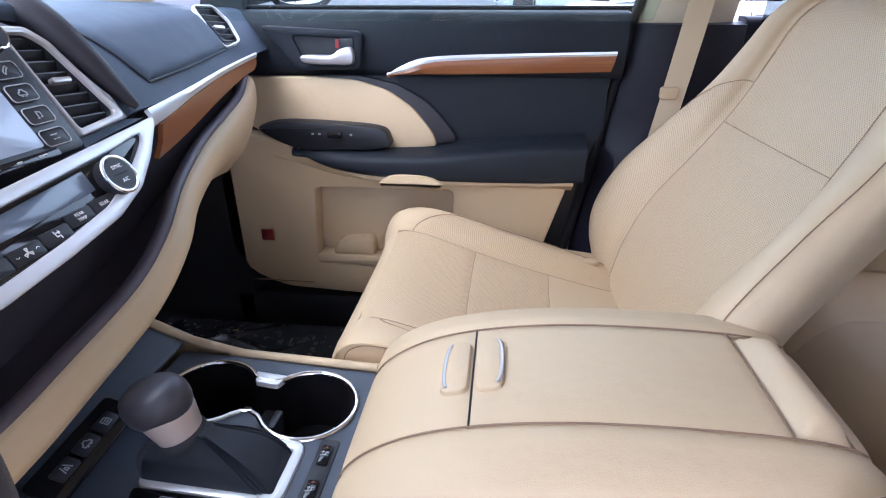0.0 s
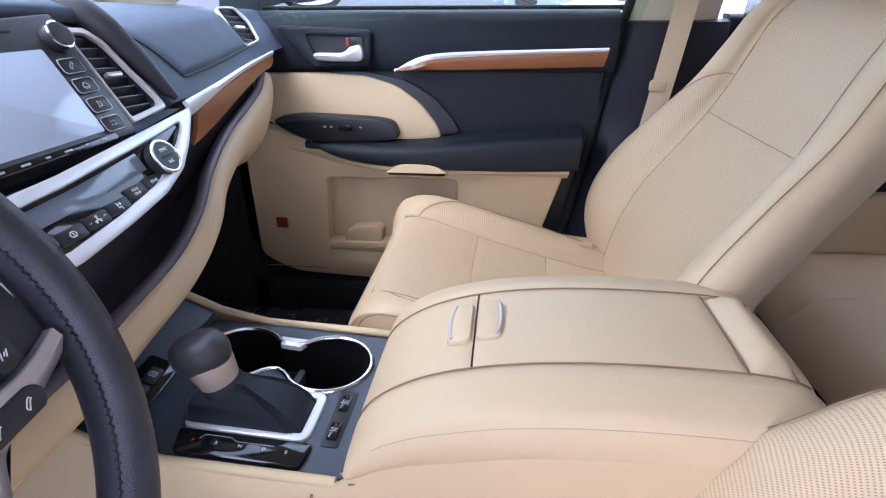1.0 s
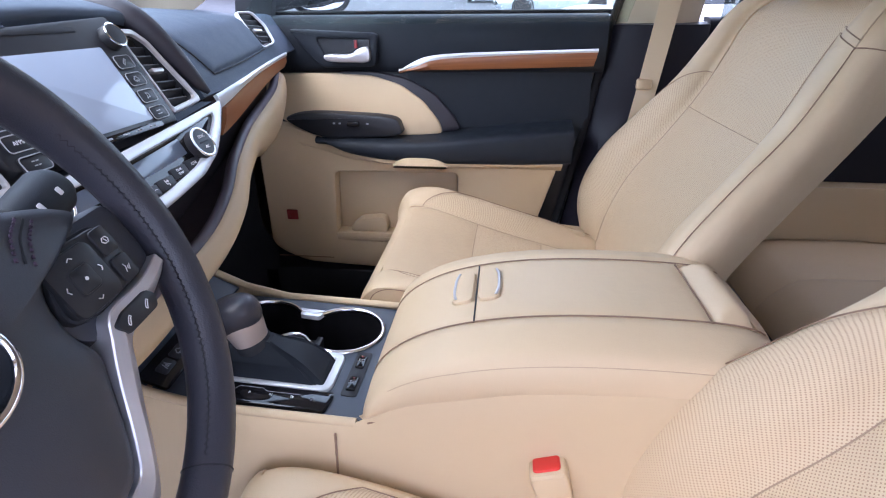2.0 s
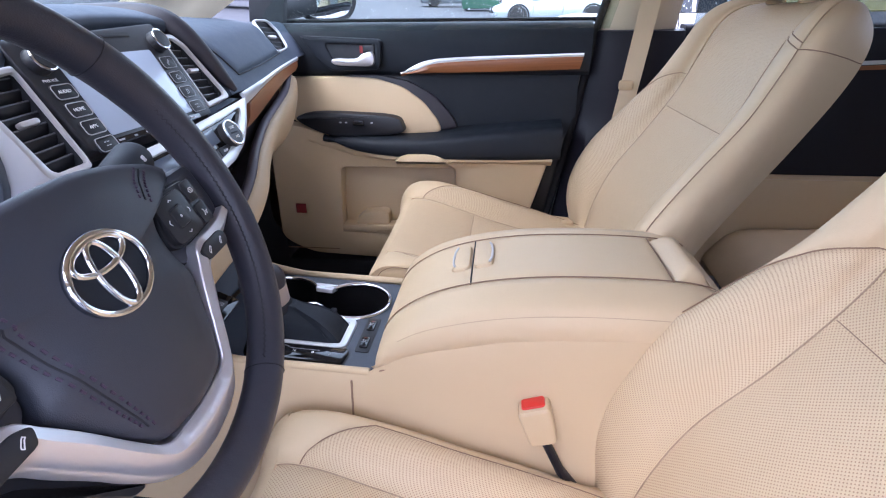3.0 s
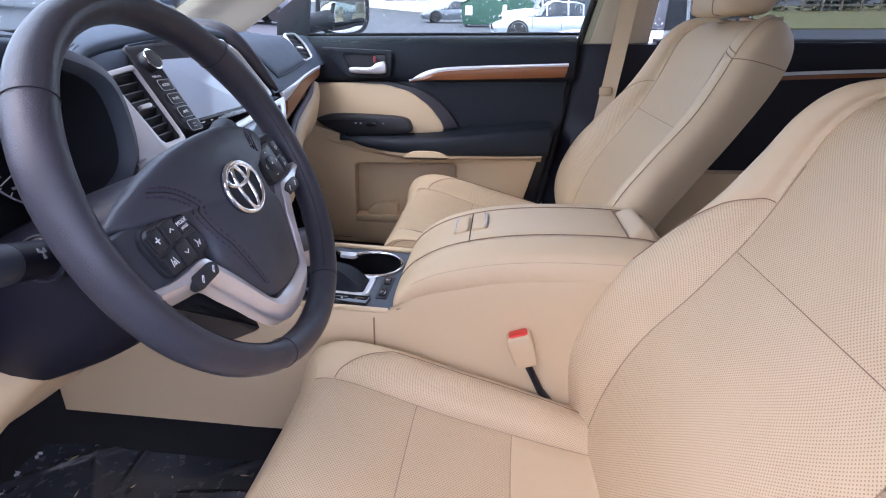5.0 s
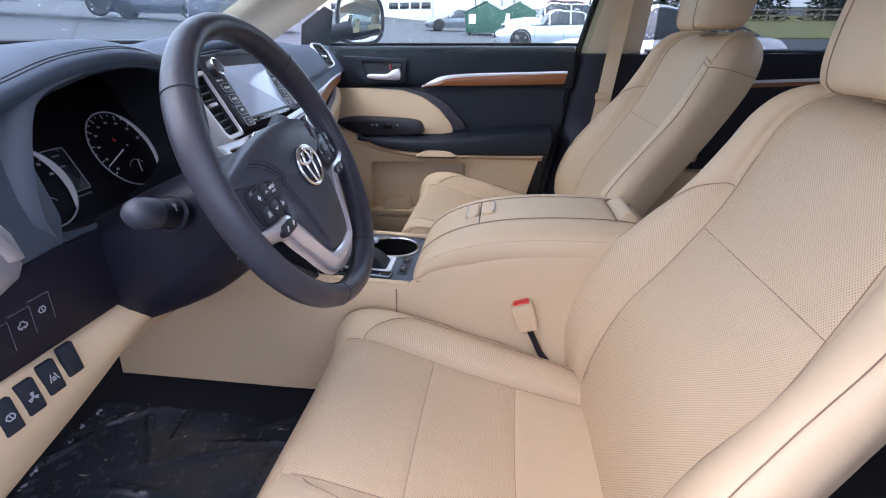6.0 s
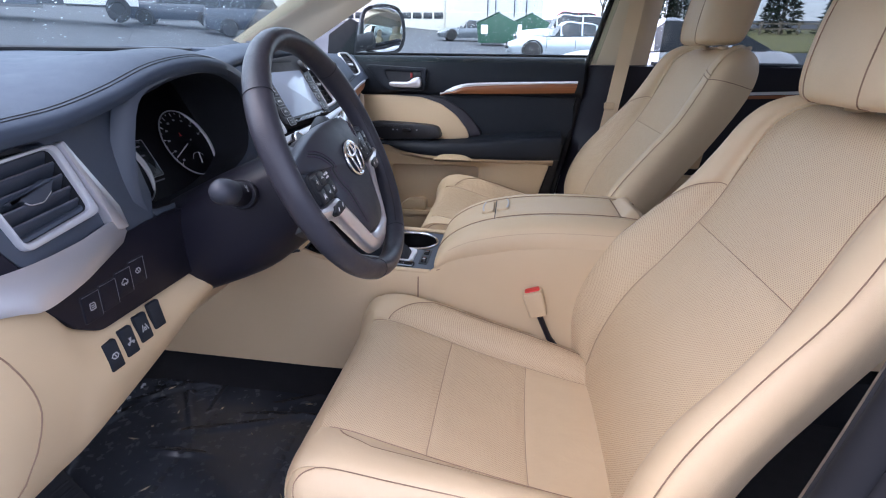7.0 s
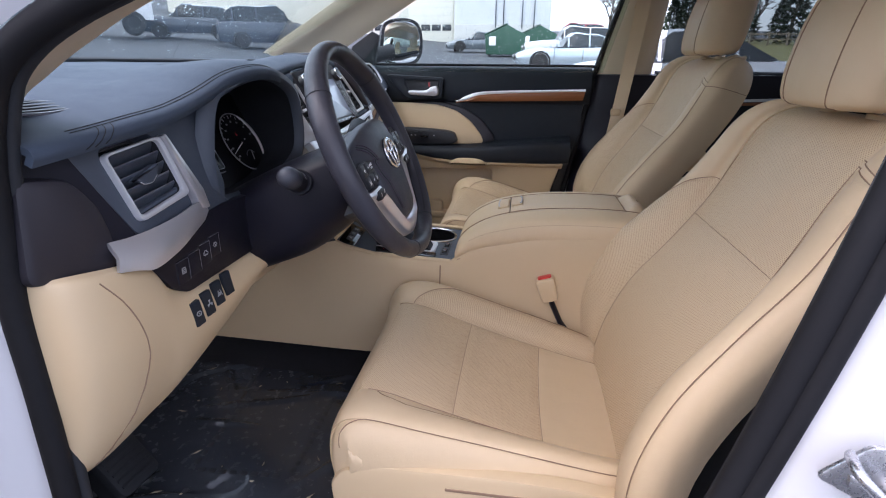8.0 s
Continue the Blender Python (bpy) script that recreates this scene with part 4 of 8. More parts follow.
    for k in (-1, 0, 1):
        slab("icon_button", rrect(0.026, 0.016, 0.003, c=(0.031 * k, 0.0)), PO + np.cross(PA, PB) * 0.0035, PA, PB, 0.003, BLACK_PLASTIC, console, "black icon button", bevel=0.001)
        icon("button_mark", ("lane", "car", "page")[k + 1], PO + 0.031 * k * PA + np.cross(PA, PB) * 0.0066, PA, PB, 0.010, GREY_MARK, console)
    # heated seat switches
    slab("switch_plate", rrect(0.092, 0.021, 0.004, c=(-0.042, 0.044)), O, A, B, 0.0015, BLACK_PLASTIC, console, "black seat heater switch plate", bevel=0.0005)
    for w in (-0.066, -0.020):
        slab("seat_heater_switch", rrect(0.026, 0.012, 0.002, c=(w, 0.044)), O + V((0, 0, 0.001)), A, B, 0.004, BLACK_GLOSS, console, "black rocker with a grey mark", bevel=0.002)
        icon("switch_mark", "seat", O + w * A + 0.044 * B + V((0, 0, 0.0052)), A, B, 0.0085, GREY_MARK, console)
        slab("switch_lamp", rrect(0.0025, 0.0025, 0.0006, 3, c=(w + 0.009, 0.044)), O + V((0, 0, 0.0044)), A, B, 0.0008, DIM_RED, console, bevel=0.0002)


build_console()

# ---- dashboard ----
dash = group("dashboard", "blue-black dashboard with wood and satin silver trim", "dashboard", (-0.5, 0.0, 0.9))
S_O, S_A, S_B = V((-0.455, -0.055, 1.300)), V((0.0, 1.0, 0.0)), unit((-0.485, 0.0, 0.875))
S_N = np.cross(S_A, S_B)


def air_vent(name, outline, O, A, B, slats, direction, parent, label, tab=None, depth=0.035, rim=0.006, rim_mat=None, grip=(0.024, 0.0062), grip_mat=None, louvre=0.016, slat_mat=None):
    """An air outlet: a dark well, a satin frame, slanting slats and a grip."""
    O, A, B = V(O), unit(A), unit(B)
    N = np.cross(A, B)
    v = group(name, label, "air vent")
    v.parent = parent
    v.matrix_parent_inverse = Matrix.Translation(-Vector(parent.matrix_basis.translation))
    del v["category"]
    o = np.asarray(outline, float)
    put = lambda w, z: [O + p[0] * A + p[1] * B + z * N for p in w]  # noqa: E731
    loft("vent_well", [put(offset2(o, 0.001), 0.0), put(offset2(o, 0.002), -depth), put(offset2(o, 0.03), -depth), ], DARK_VOID, v, caps=False)
    slab("vent_back", offset2(o, -0.002), O - N * (depth + 0.003), A, B, 0.003, DARK_VOID, v)
    slab("vent_frame", rim if isinstance(rim, np.ndarray) else offset2(o, -rim), O - N * 0.003, A, B, 0.008, rim_mat or SILVER, v, "satin silver vent frame", bevel=0.0025, hole=offset2(o, 0.0005))
    d = unit(direction)
    e = V((-d[1], d[0]))
    c = o.mean(0)
    along, across = (o - c) @ d, (o - c) @ e
    for k in range(slats):
        w = across.min() + (across.max() - across.min()) * (k + 0.7) / (slats + 0.4)
        # where the slat's line crosses the outline
        hits = []
        for i in range(len(o)):
            a0, a1 = across[i] - w, across[(i + 1) % len(o)] - w
            if a0 * a1 < 0:
                t = a0 / (a0 - a1)
                hits.append(along[i] + t * (along[(i + 1) % len(o)] - along[i]))
        if len(hits) < 2:
            continue
        lo, hi = min(hits), max(hits)
        mid = c + d * (lo + hi) / 2 + e * w
        X = d[0] * A + d[1] * B
        Y = unit((e[0] * A + e[1] * B) * 0.75 + N * 0.66)
        slab("slat", rrect(hi - lo - 0.001, louvre, 0.001, 3), O + mid[0] * A + mid[1] * B - N * min(0.010, depth * 0.55), X, Y, 0.0016, slat_mat or BLACK_PLASTIC, v, bevel=0.0005)
        pe = O + mid[0] * A + mid[1] * B - N * min(0.010, depth * 0.55) + Y * (louvre / 2 + 0.0002)
        # the light caught by the louvre's front edge, drawn as a grey line
        tube("slat_edge", [pe - X * (hi - lo - 0.002) / 2, pe + X * (hi - lo - 0.002) / 2], 0.0007, EDGE_GREY, v, n=5)
    if tab is not None:
        p = O + tab[0] * A + tab[1] * B - N * 0.004
        X = d[0] * A + d[1] * B
        Y = e[0] * A + e[1] * B
        slab("vent_grip", round2(grip, 0.002) if isinstance(grip, list) else rrect(*grip, 0.0025), p, X, Y, 0.007, grip_mat or PEARL, v, "vent grip", bevel=0.002)
        if isinstance(grip, list):
            low = [q for q in round2(grip, 0.003) if q[1] < -0.002]
            tube("grip_edge", [p + q[0] * X + q[1] * Y + N * 0.0055 for q in sorted(low, key=lambda q: q[0])], 0.0008, VENT_GREY, v, n=5)
    return v


def build_dash():
    # passenger side: face and top skin, one sweep from the trim line to the windscreen
    rows = []
    for y, st in ((0.165, 0.0), (0.25, 0.12), (0.36, 0.36), (0.48, 0.7), (0.57, 0.95), (0.66, 1.15), (0.73, 1.25)):
        x0, z0 = -0.420 - 0.058 * st, 1.234 + 0.024 * st
        rows.append([(x0, y, z0), (x0 - 0.018, y, z0 + 0.028), (x0 - 0.045, y, z0 + 0.062), (x0 - 0.080 + 0.01 * st, y, z0 + 0.088 - 0.008 * st), (x0 - 0.15, y, 1.343), (-0.72, y, 1.352), (-1.0, y, 1.358)])
    P = cr(np.swapaxes(cr(V(rows), 40), 0, 1), 40)
    sheet("passenger_dash_skin", P, DASH, dash, "blue-black soft passenger dash skin", 0.008, away=(-0.7, 0.4, 1.0))
    # raised airbag pad, sunk into the skin along its seam
    PT = np.swapaxes(P, 0, 1)
    ty = np.linspace(0, 1, 40)

    def airbag(u, v):
        lo = 0.235 - 0.055 * np.clip((v - 0.14) / 0.5, 0, 1)
        y = lo + u * (0.535 - lo)
        t = np.interp(y, PT[:, 10, 1], ty)
        row = cr_at(PT, t.ravel())
        out = [cr_at(r, [w])[0] for r, w in zip(row, v.ravel())]
        return V(out).reshape(u.shape + (3,))

    pad("airbag_pad", airbag, (0.0, 1.0), (0.13, 0.86), DASH, dash, "smooth raised passenger airbag cover", nu=30, nv=34, groove=0.0065, width=0.006, inset=-0.0042, away=(-0.7, 0.4, 1.0))
    t = np.linspace(0, 1, 24)
    loop = [airbag(V([u]), V([v]))[0] for u, v in [(a, 0.13) for a in t] + [(1.0, 0.13 + 0.73 * a) for a in t[1:]]] + [airbag(V([a]), V([0.86]))[0] for a in t[::-1][1:]] + [airbag(V([0.0]), V([0.13 + 0.73 * a]))[0] for a in t[::-1][1:-1]]
    tube("airbag_seam", V(loop) + V((0.001, 0, 0.0012)), 0.0013, DARK_VOID, dash, "dark seam round the airbag cover", closed=True, n=6)
    # padded ridge beside the centre stack
    ridge = cr(V([(-0.62, 0.118, 1.352), (-0.52, 0.128, 1.352), (-0.480, 0.138, 1.334), (-0.452, 0.150, 1.300), (-0.428, 0.164, 1.258), (-0.416, 0.172, 1.240)]), 26)
    tube("stack_ridge", ridge, np.interp(np.linspace(0, 1, 26), [0, 0.35, 0.7, 1.0], [0.020, 0.020, 0.013, 0.004]), RIDGE, dash, "plum-black padded ridge", n=14)
    # passenger end vent
    A, B = V((0.265, 0.964, 0.0)), V((-0.539, 0.148, 0.829))
    air_vent("air_vent", round2([(-0.070, 0.031), (-0.026, 0.031), (-0.010, 0.002), (-0.013, -0.037), (-0.056, -0.047), (-0.066, -0.006)], 0.007), V((-0.497, 0.59, 1.318)), A, B, 6, (0.99, -0.10), dash, "slim passenger end air vent", tab=(-0.038, -0.008), depth=0.014, rim=0.0032)
    # satin strip and wood veneer across the passenger side
    top = cr(V([(-0.411, 0.182, 1.236), (-0.419, 0.235, 1.239), (-0.436, 0.33, 1.244), (-0.457, 0.45, 1.252), (-0.476, 0.575, 1.259), (-0.483, 0.64, 1.263)]), 30)
    lowr = cr(V([(-0.408, 0.182, 1.215), (-0.416, 0.235, 1.221), (-0.434, 0.33, 1.232), (-0.456, 0.45, 1.242), (-0.475, 0.575, 1.250), (-0.482, 0.64, 1.254)]), 30)
    sheet("silver_strip", [top, top * 0.5 + lowr * 0.5 + V((0.003, 0, 0.002)), lowr], SILVER, dash, "satin silver dash strip", 0.006, away=(-0.8, 0.4, 1.2))
    wb = cr(V([(-0.416, 0.188, 1.173), (-0.426, 0.25, 1.180), (-0.441, 0.33, 1.190), (-0.462, 0.45, 1.208), (-0.482, 0.575, 1.224), (-0.49, 0.64, 1.230)]), 30)
    wt = cr(V([(-0.407, 0.198, 1.215), (-0.418, 0.245, 1.221), (-0.435, 0.335, 1.231), (-0.457, 0.455, 1.241), (-0.476, 0.575, 1.249), (-0.483, 0.64, 1.253)]), 30)
    sheet("wood_veneer", [wt, wt * 0.5 + wb * 0.5 + V((0.003, 0, 0.0)), wb], DASH_WOOD, dash, "brown wood grain veneer strip", 0.006, away=(-0.8, 0.4, 1.2))
    # open shelf: back wall and floor in dark rubber
    bk = cr(V([(-0.47, -0.25, 1.13), (-0.47, 0.0, 1.14), (-0.48, 0.2, 1.17), (-0.50, 0.4, 1.215), (-0.52, 0.6, 1.24)]), 24)
    fl = cr(V([(-0.47, -0.25, 1.00), (-0.47, 0.0, 1.03), (-0.48, 0.15, 1.06), (-0.49, 0.30, 1.10), (-0.51, 0.45, 1.13), (-0.53, 0.61, 1.16)]), 24)
    lip = cr(V([(-0.384, -0.250, 1.025), (-0.381, -0.13, 1.032), (-0.380, -0.05, 1.045), (-0.383, 0.06, 1.063), (-0.392, 0.142, 1.092), (-0.413, 0.222, 1.126), (-0.443, 0.34, 1.152), (-0.466, 0.46, 1.170), (-0.482, 0.56, 1.190), (-0.490, 0.61, 1.222)]), 40)
    sheet("shelf_back", [bk + V((0.03, 0, 0.05)), bk, fl], SHELF, dash, "dark shelf recess", 0.004, away=(-0.9, 0.1, 1.1))
    fl2 = cr(fl, 40)
    sheet("shelf_floor", [fl2, (fl2 + lip) / 2 + V((0, 0, -0.012)), lip + V((-0.018, 0, -0.004))], SHELF, dash, "dark rubber shelf liner", 0.004, away=(-0.4, 0.1, 0.5))
    tube("shelf_lip", lip + V((-0.010, 0, 0.000)), 0.0095, PLUM, dash, "plum-black rubber shelf lip", n=12)
    # beige lower dash under the lip, deep on the passenger side
    w = np.interp(np.linspace(0, 1, 40), [0, 0.45, 0.55, 0.68, 0.85, 1.0], [0.036, 0.036, 0.042, 0.075, 0.13, 0.15])
    rows = []
    deep = np.interp(np.linspace(0, 1, 40), [0, 0.5, 0.7, 1.0], [0, 0, 1, 1])[:, None]  # a narrow sloping lip that widens into the glove box
    for f, slope, out, dn in ((0, -0.006, -0.006, 0.006), (0.04, 0.003, 0.008, 0.002), (0.15, 0.009, 0.017, 0), (0.4, 0.018, 0.022, 0), (0.7, 0.024, 0.014, 0), (1.0, 0.020, -0.012, 0)):
        rows.append(lip + V((1, 0, 0)) * (slope + (out - slope) * deep) + np.outer(-w * f + dn * 0.5, V((0.25, 0.0, 1.0))))
    sheet("lower_dash", cr(V(rows), 18), BEIGE_PLASTIC, dash, "beige lower dash and glove box edge", 0.006, away=(-0.7, 0.1, 1.05))
    und = V(rows[-1])
    sheet("lower_dash_underside", [und, und + V((-0.12, 0, -0.03)), und + V((-0.45, 0, -0.04))], BLACK_PLASTIC, dash, thick=0.005, away=(-0.7, 0.1, 1.3))
    # centre stack
    sk = lambda n, o, d, m, lb="", z=0.0, par=None, **k: slab(n, o, S_O + S_N * z, S_A, S_B, d, m, par or dash, lb, **k)  # noqa: E731
    sk("stack_panel", round2([(-0.218, 0.014), (-0.13, 0.044), (0.15, 0.066), (0.215, 0.045), (0.222, -0.095), (-0.232, -0.095)], 0.02), 0.03, DASH, "blue-black stack housing", z=-0.075, bevel=0.004)
    sk("screen_surround", round2([(-0.134, 0.034), (0.131, 0.050), (0.128, -0.094), (-0.124, -0.094)], 0.008), 0.050, BLACK_PLASTIC, "gloss black screen surround", z=-0.048, bevel=0.003)
    screen = material("touch_screen", (0.31, 0.37, 0.46), 0.10, vary=0.16, emit=0.03)
    sk("touch_screen", rrect(0.168, 0.094, 0.003, c=(0.000, -0.036)), 0.0018, screen, "bright touch screen showing a pale menu", z=0.0015, bevel=0.0006)
    sk("disc_slot", rrect(0.13, 0.006, 0.002, c=(0.0, 0.034)), 0.001, DARK_VOID, "disc slot", z=0.0016, bevel=0.0003)
    for sg in (-1, 1):
        kb_ = 0.020 if sg > 0 else 0.008
        lathe("stack_knob", [(0, 0.0150), (0.012, 0.0145), (0.0145, 0.0125), (0.015, 0.003)], S_O + S_N * 0.001 + 0.108 * sg * S_A + kb_ * S_B, S_N, BLACK_PLASTIC, dash, "black rotary knob", n=28)
        tube("knob_ring", [S_O + S_N * 0.014 + (0.108 * sg + 0.0138 * math.cos(t)) * S_A + (kb_ + 0.0138 * math.sin(t)) * S_B for t in np.linspace(0, 2 * np.pi, 28, endpoint=False)], 0.0014, CHROME, dash, closed=True, n=6)
        for k in range(4):
            b = -0.010 - 0.0225 * k if sg > 0 else -0.0265 - 0.0212 * k
            c0 = (0.103 - 0.001 * k) * sg
            sk("stack_button", rrect(0.030, 0.017, 0.004, c=(c0, b)), 0.003, BLACK_PLASTIC, "black stack button with a grey rim", z=0.001, bevel=0.001)
            tube("button_rim", [S_O + S_N * 0.0042 + p[0] * S_A + p[1] * S_B for p in rrect(0.029, 0.016, 0.004, c=(c0, b))], 0.0006, GREY_MARK, dash, closed=True, n=5)
            word = ("AUDIO", "HOME", "APPS", "")[k] if sg < 0 else ""
            if word:
                writing("button_word", word, S_O + c0 * S_A + b * S_B + S_N * 0.0043, S_A, S_B, 0.0056, WHITE_MARK, dash)
            else:
                icon("button_mark", ("phone", "car", "note", "dots")[k], S_O + c0 * S_A + b * S_B + S_N * 0.0042, S_A, S_B, 0.0085, GREY_MARK, dash)
        if sg > 0:
            well = [(0.133, 0.028), (0.160, 0.026), (0.174, 0.012), (0.198, -0.066), (0.192, -0.0715), (0.137, -0.0765)]
            rim_ = [(0.1305, 0.0345), (0.163, 0.0325), (0.180, 0.016), (0.2065, -0.0705), (0.203, -0.0775), (0.1335, -0.0835)]
        else:
            well = [(-0.138, 0.003), (-0.190, -0.004), (-0.195, -0.012), (-0.183, -0.098), (-0.177, -0.102), (-0.136, -0.101)]
            rim_ = [(-0.1355, 0.0095), (-0.198, 0.002), (-0.2050, -0.008), (-0.193, -0.105), (-0.186, -0.111), (-0.1335, -0.107)]
        air_vent("air_vent", round2(well, 0.005), S_O - S_N * 0.004, S_A, S_B, 8, (1.0, -0.06 * sg), dash, "slanted centre air vent in a satin frame", tab=(0.163, -0.024) if sg > 0 else (-0.162, -0.048), depth=0.030, rim=round2(rim_, 0.005), rim_mat=VENT_GREY)
    writing("knob_word", "PWR VOL", S_O - 0.108 * S_A - 0.0125 * S_B + S_N * 0.0024, S_A, S_B, 0.0046, WHITE_MARK, dash)
    sk("stack_lower_strip", round2([(0.131, -0.0845), (0.203, -0.0785), (0.238, -0.0835), (0.14, -0.0940), (0.128, -0.0955)], 0.001), 0.008, DASH, "blue-black strip under the air vent", z=-0.010, bevel=0.001)
    ys = np.linspace(-0.285, -0.075, 20)
    up_ = [(-0.474, y, np.interp(y, [-0.30, -0.22, -0.05], [1.308, 1.324, 1.340])) for y in ys]
    dn_ = [S_O + (y + 0.055) * S_A + np.interp(y + 0.055, [-0.23, -0.198, -0.135, -0.124, -0.05, 0.0], [-0.004, 0.002, 0.0095, 0.034, 0.041, 0.043]) * S_B - 0.004 * S_N for y in ys]
    sheet("stack_brow", [V(up_), (V(up_) + V(dn_)) / 2 + V((0.004, 0, 0)), V(dn_)], DASH, dash, "blue-black brow above the driver side of the stack", 0.004, away=(-0.8, -0.2, 1.3))
    # satin band under the screen and the surround of the climate panel
    hv = [(-0.215, -0.124), (-0.160, -0.126), (-0.010, -0.1200), (0.140, -0.1070), (0.204, -0.0990), (0.198, -0.107), (0.177, -0.120), (0.140, -0.139), (0.095, -0.155), (0.030, -0.165), (-0.050, -0.173), (-0.120, -0.167), (-0.170, -0.145), (-0.205, -0.132)]
    hvo = [(-0.242, -0.112), (-0.180, -0.114), (-0.010, -0.1078), (0.140, -0.0950), (0.240, -0.0860), (0.236, -0.095), (0.195, -0.127), (0.152, -0.153), (0.102, -0.169), (0.030, -0.179), (-0.050, -0.187), (-0.130, -0.179), (-0.185, -0.157), (-0.230, -0.138)]
    sk("climate_surround", round2(hvo, 0.006), 0.014, SILVER, "satin silver climate panel surround", z=-0.009, bevel=0.0016, hole=round2(hv, 0.006))
    sk("climate_panel", offset2(round2(hv, 0.006), -0.001), 0.011, BLACK_GLOSS, "gloss black climate panel", z=-0.010, bevel=0.001)
    P1 = [S_O + a * S_A + b * S_B + 0.005 * S_N for a, b in cr(V([(-0.2065, -0.004), (-0.2035, -0.035), (-0.199, -0.075), (-0.194, -0.107), (-0.165, -0.114)]), 20)]
    P2 = [S_O + a * S_A + b * S_B - 0.030 * S_N for a, b in cr(V([(-0.210, -0.006), (-0.226, -0.048), (-0.242, -0.098), (-0.244, -0.120), (-0.205, -0.128)]), 20)]
    P1, P2 = V(P1), V(P2)
    sheet("stack_side_trim", [P1 - 0.012 * S_N, P1, P1 * 0.5 + P2 * 0.5 + 0.003 * S_N, P2], SILVER, dash, "satin silver side trim of the stack", 0.004, away=S_O - 0.3 * S_N)
    sk("icon_strip", rrect(0.19, 0.007, 0.002, c=(0.0, -0.0905)), 0.001, BLACK_GLOSS, "dark strip under the screen", z=0.0016, bevel=0.0003)
    for k in range(7):
        sk("icon_mark", rrect(0.006 if k % 2 else 0.010, 0.0022, 0.0005, 3, c=(-0.075 + 0.025 * k, -0.0905)), 0.0004, GREY_MARK, z=0.0025, bevel=0.0001)
    lcd = material("climate_display", (0.16, 0.20, 0.27), 0.10, vary=0.2)
    sk("climate_display", round2([(-0.100, -0.128), (0.0, -0.1235), (0.100, -0.1145), (0.100, -0.136), (0.0, -0.143), (-0.100, -0.146)], 0.002), 0.001, lcd, "blue-grey climate display", z=0.0006, bevel=0.0003)
    for sg in (-1, 1):
        O = S_O + 0.127 * sg * S_A - 0.1325 * S_B
        lathe("climate_dial", [(0, 0.0205), (0.012, 0.0195), (0.014, 0.0175), (0.0145, 0.004)], O, S_N, BLACK_PLASTIC, dash, "black climate dial", n=36)
        tube("dial_ring", [O + S_N * 0.013 + 0.0193 * (math.cos(t) * S_A + math.sin(t) * S_B) for t in np.linspace(0, 2 * np.pi, 36, endpoint=False)], 0.0020, CHROME, dash, "chrome dial ring", closed=True, n=8)
        slab("dial_bar", rrect(0.020, 0.002, 0.0008, 3), O + S_N * 0.0142, S_A, S_B, 0.0012, DARK_VOID, dash, bevel=0.0003)
        if sg > 0:
            writing("dial_letters", "SYNC", O + S_N * 0.0150 + 0.0075 * S_B, S_A, S_B, 0.0058, WHITE_MARK, dash)
            writing("dial_letters", "A/C", O + S_N * 0.0150 - 0.0075 * S_B, S_A, S_B, 0.0058, WHITE_MARK, dash)
    for k in range(7):
        c0 = -0.102 + 0.033 * k
        cb = -0.1550 + 0.05 * c0 - (0.004 if 2 <= k <= 4 else 0.0)
        sk("climate_button", rrect(0.0315, 0.0135, 0.002, c=(c0, cb)), 0.0026, BLACK_PLASTIC, "black climate button with a white mark", z=0.0005, bevel=0.0008)
        if k == 6:
            writing("button_word", "REAR", S_O + c0 * S_A + cb * S_B + S_N * 0.0032, S_A, S_B, 0.0052, WHITE_MARK, dash)
        elif k == 5:
            writing("button_word", "REAR", S_O + c0 * S_A + (cb + 0.0024) * S_B + S_N * 0.0032, S_A, S_B, 0.0046, WHITE_MARK, dash)
            writing("button_word", "TEMP", S_O + c0 * S_A + (cb - 0.0026) * S_B + S_N * 0.0032, S_A, S_B, 0.0046, WHITE_MARK, dash)
        else:
            icon("button_mark", ("loop", "car", "loop", "fan", "seat")[k], S_O + c0 * S_A + cb * S_B + S_N * 0.0032, S_A, S_B, 0.0085, WHITE_MARK, dash)
            if k == 3:
                for e in (-1, 1):
                    tube("button_arrow", [S_O + (c0 + 0.0100 * e + w * 0.0018) * S_A + (cb + e * (0.0006 - abs(w) * 0.0012 + 0.0006)) * S_B + S_N * 0.0034 for w in (-1, 0, 1)], 0.0003, WHITE_MARK, dash, n=5)
    # driver side top with the instrument hood
    edge = V([(-0.866, 1.2760), (-0.80, 1.283), (-0.74, 1.289), (-0.68, 1.295), (-0.61, 1.309), (-0.53, 1.331), (-0.45, 1.340), (-0.385, 1.335), (-0.335, 1.325), (-0.30, 1.318), (-0.22, 1.335), (-0.05, 1.352), (0.10, 1.350), (0.165, 1.335)])
    xe = V([-0.412, -0.404, -0.403, -0.404, -0.406, -0.405, -0.402, -0.405, -0.42, -0.45, -0.478, -0.482, -0.482, -0.482])
    rows = []
    for (y, z), x in zip(edge, xe):
        rows.append([(x - 0.004, y, z - 0.016), (x, y, z - 0.006), (x - 0.010, y, z + 0.004), (x - 0.06, y, z + 0.014), (-0.60, y, max(1.325, z * 0.5 + 0.5 * 1.345)), (-0.75, y, 1.345), (-1.0, y, 1.356)])
    P = cr(np.swapaxes(cr(V(rows), 56), 0, 1), 40)
    sheet("driver_dash_skin", P, DASH, dash, "blue-black stitched driver dash skin", 0.008, away=(-0.7, -0.4, 1.0))
    for j in (13, 14):
        tube("dash_stitch", P[j, 3:42] + V((0, 0, 0.0001)), 0.0007, DARK_VOID, dash, n=5)
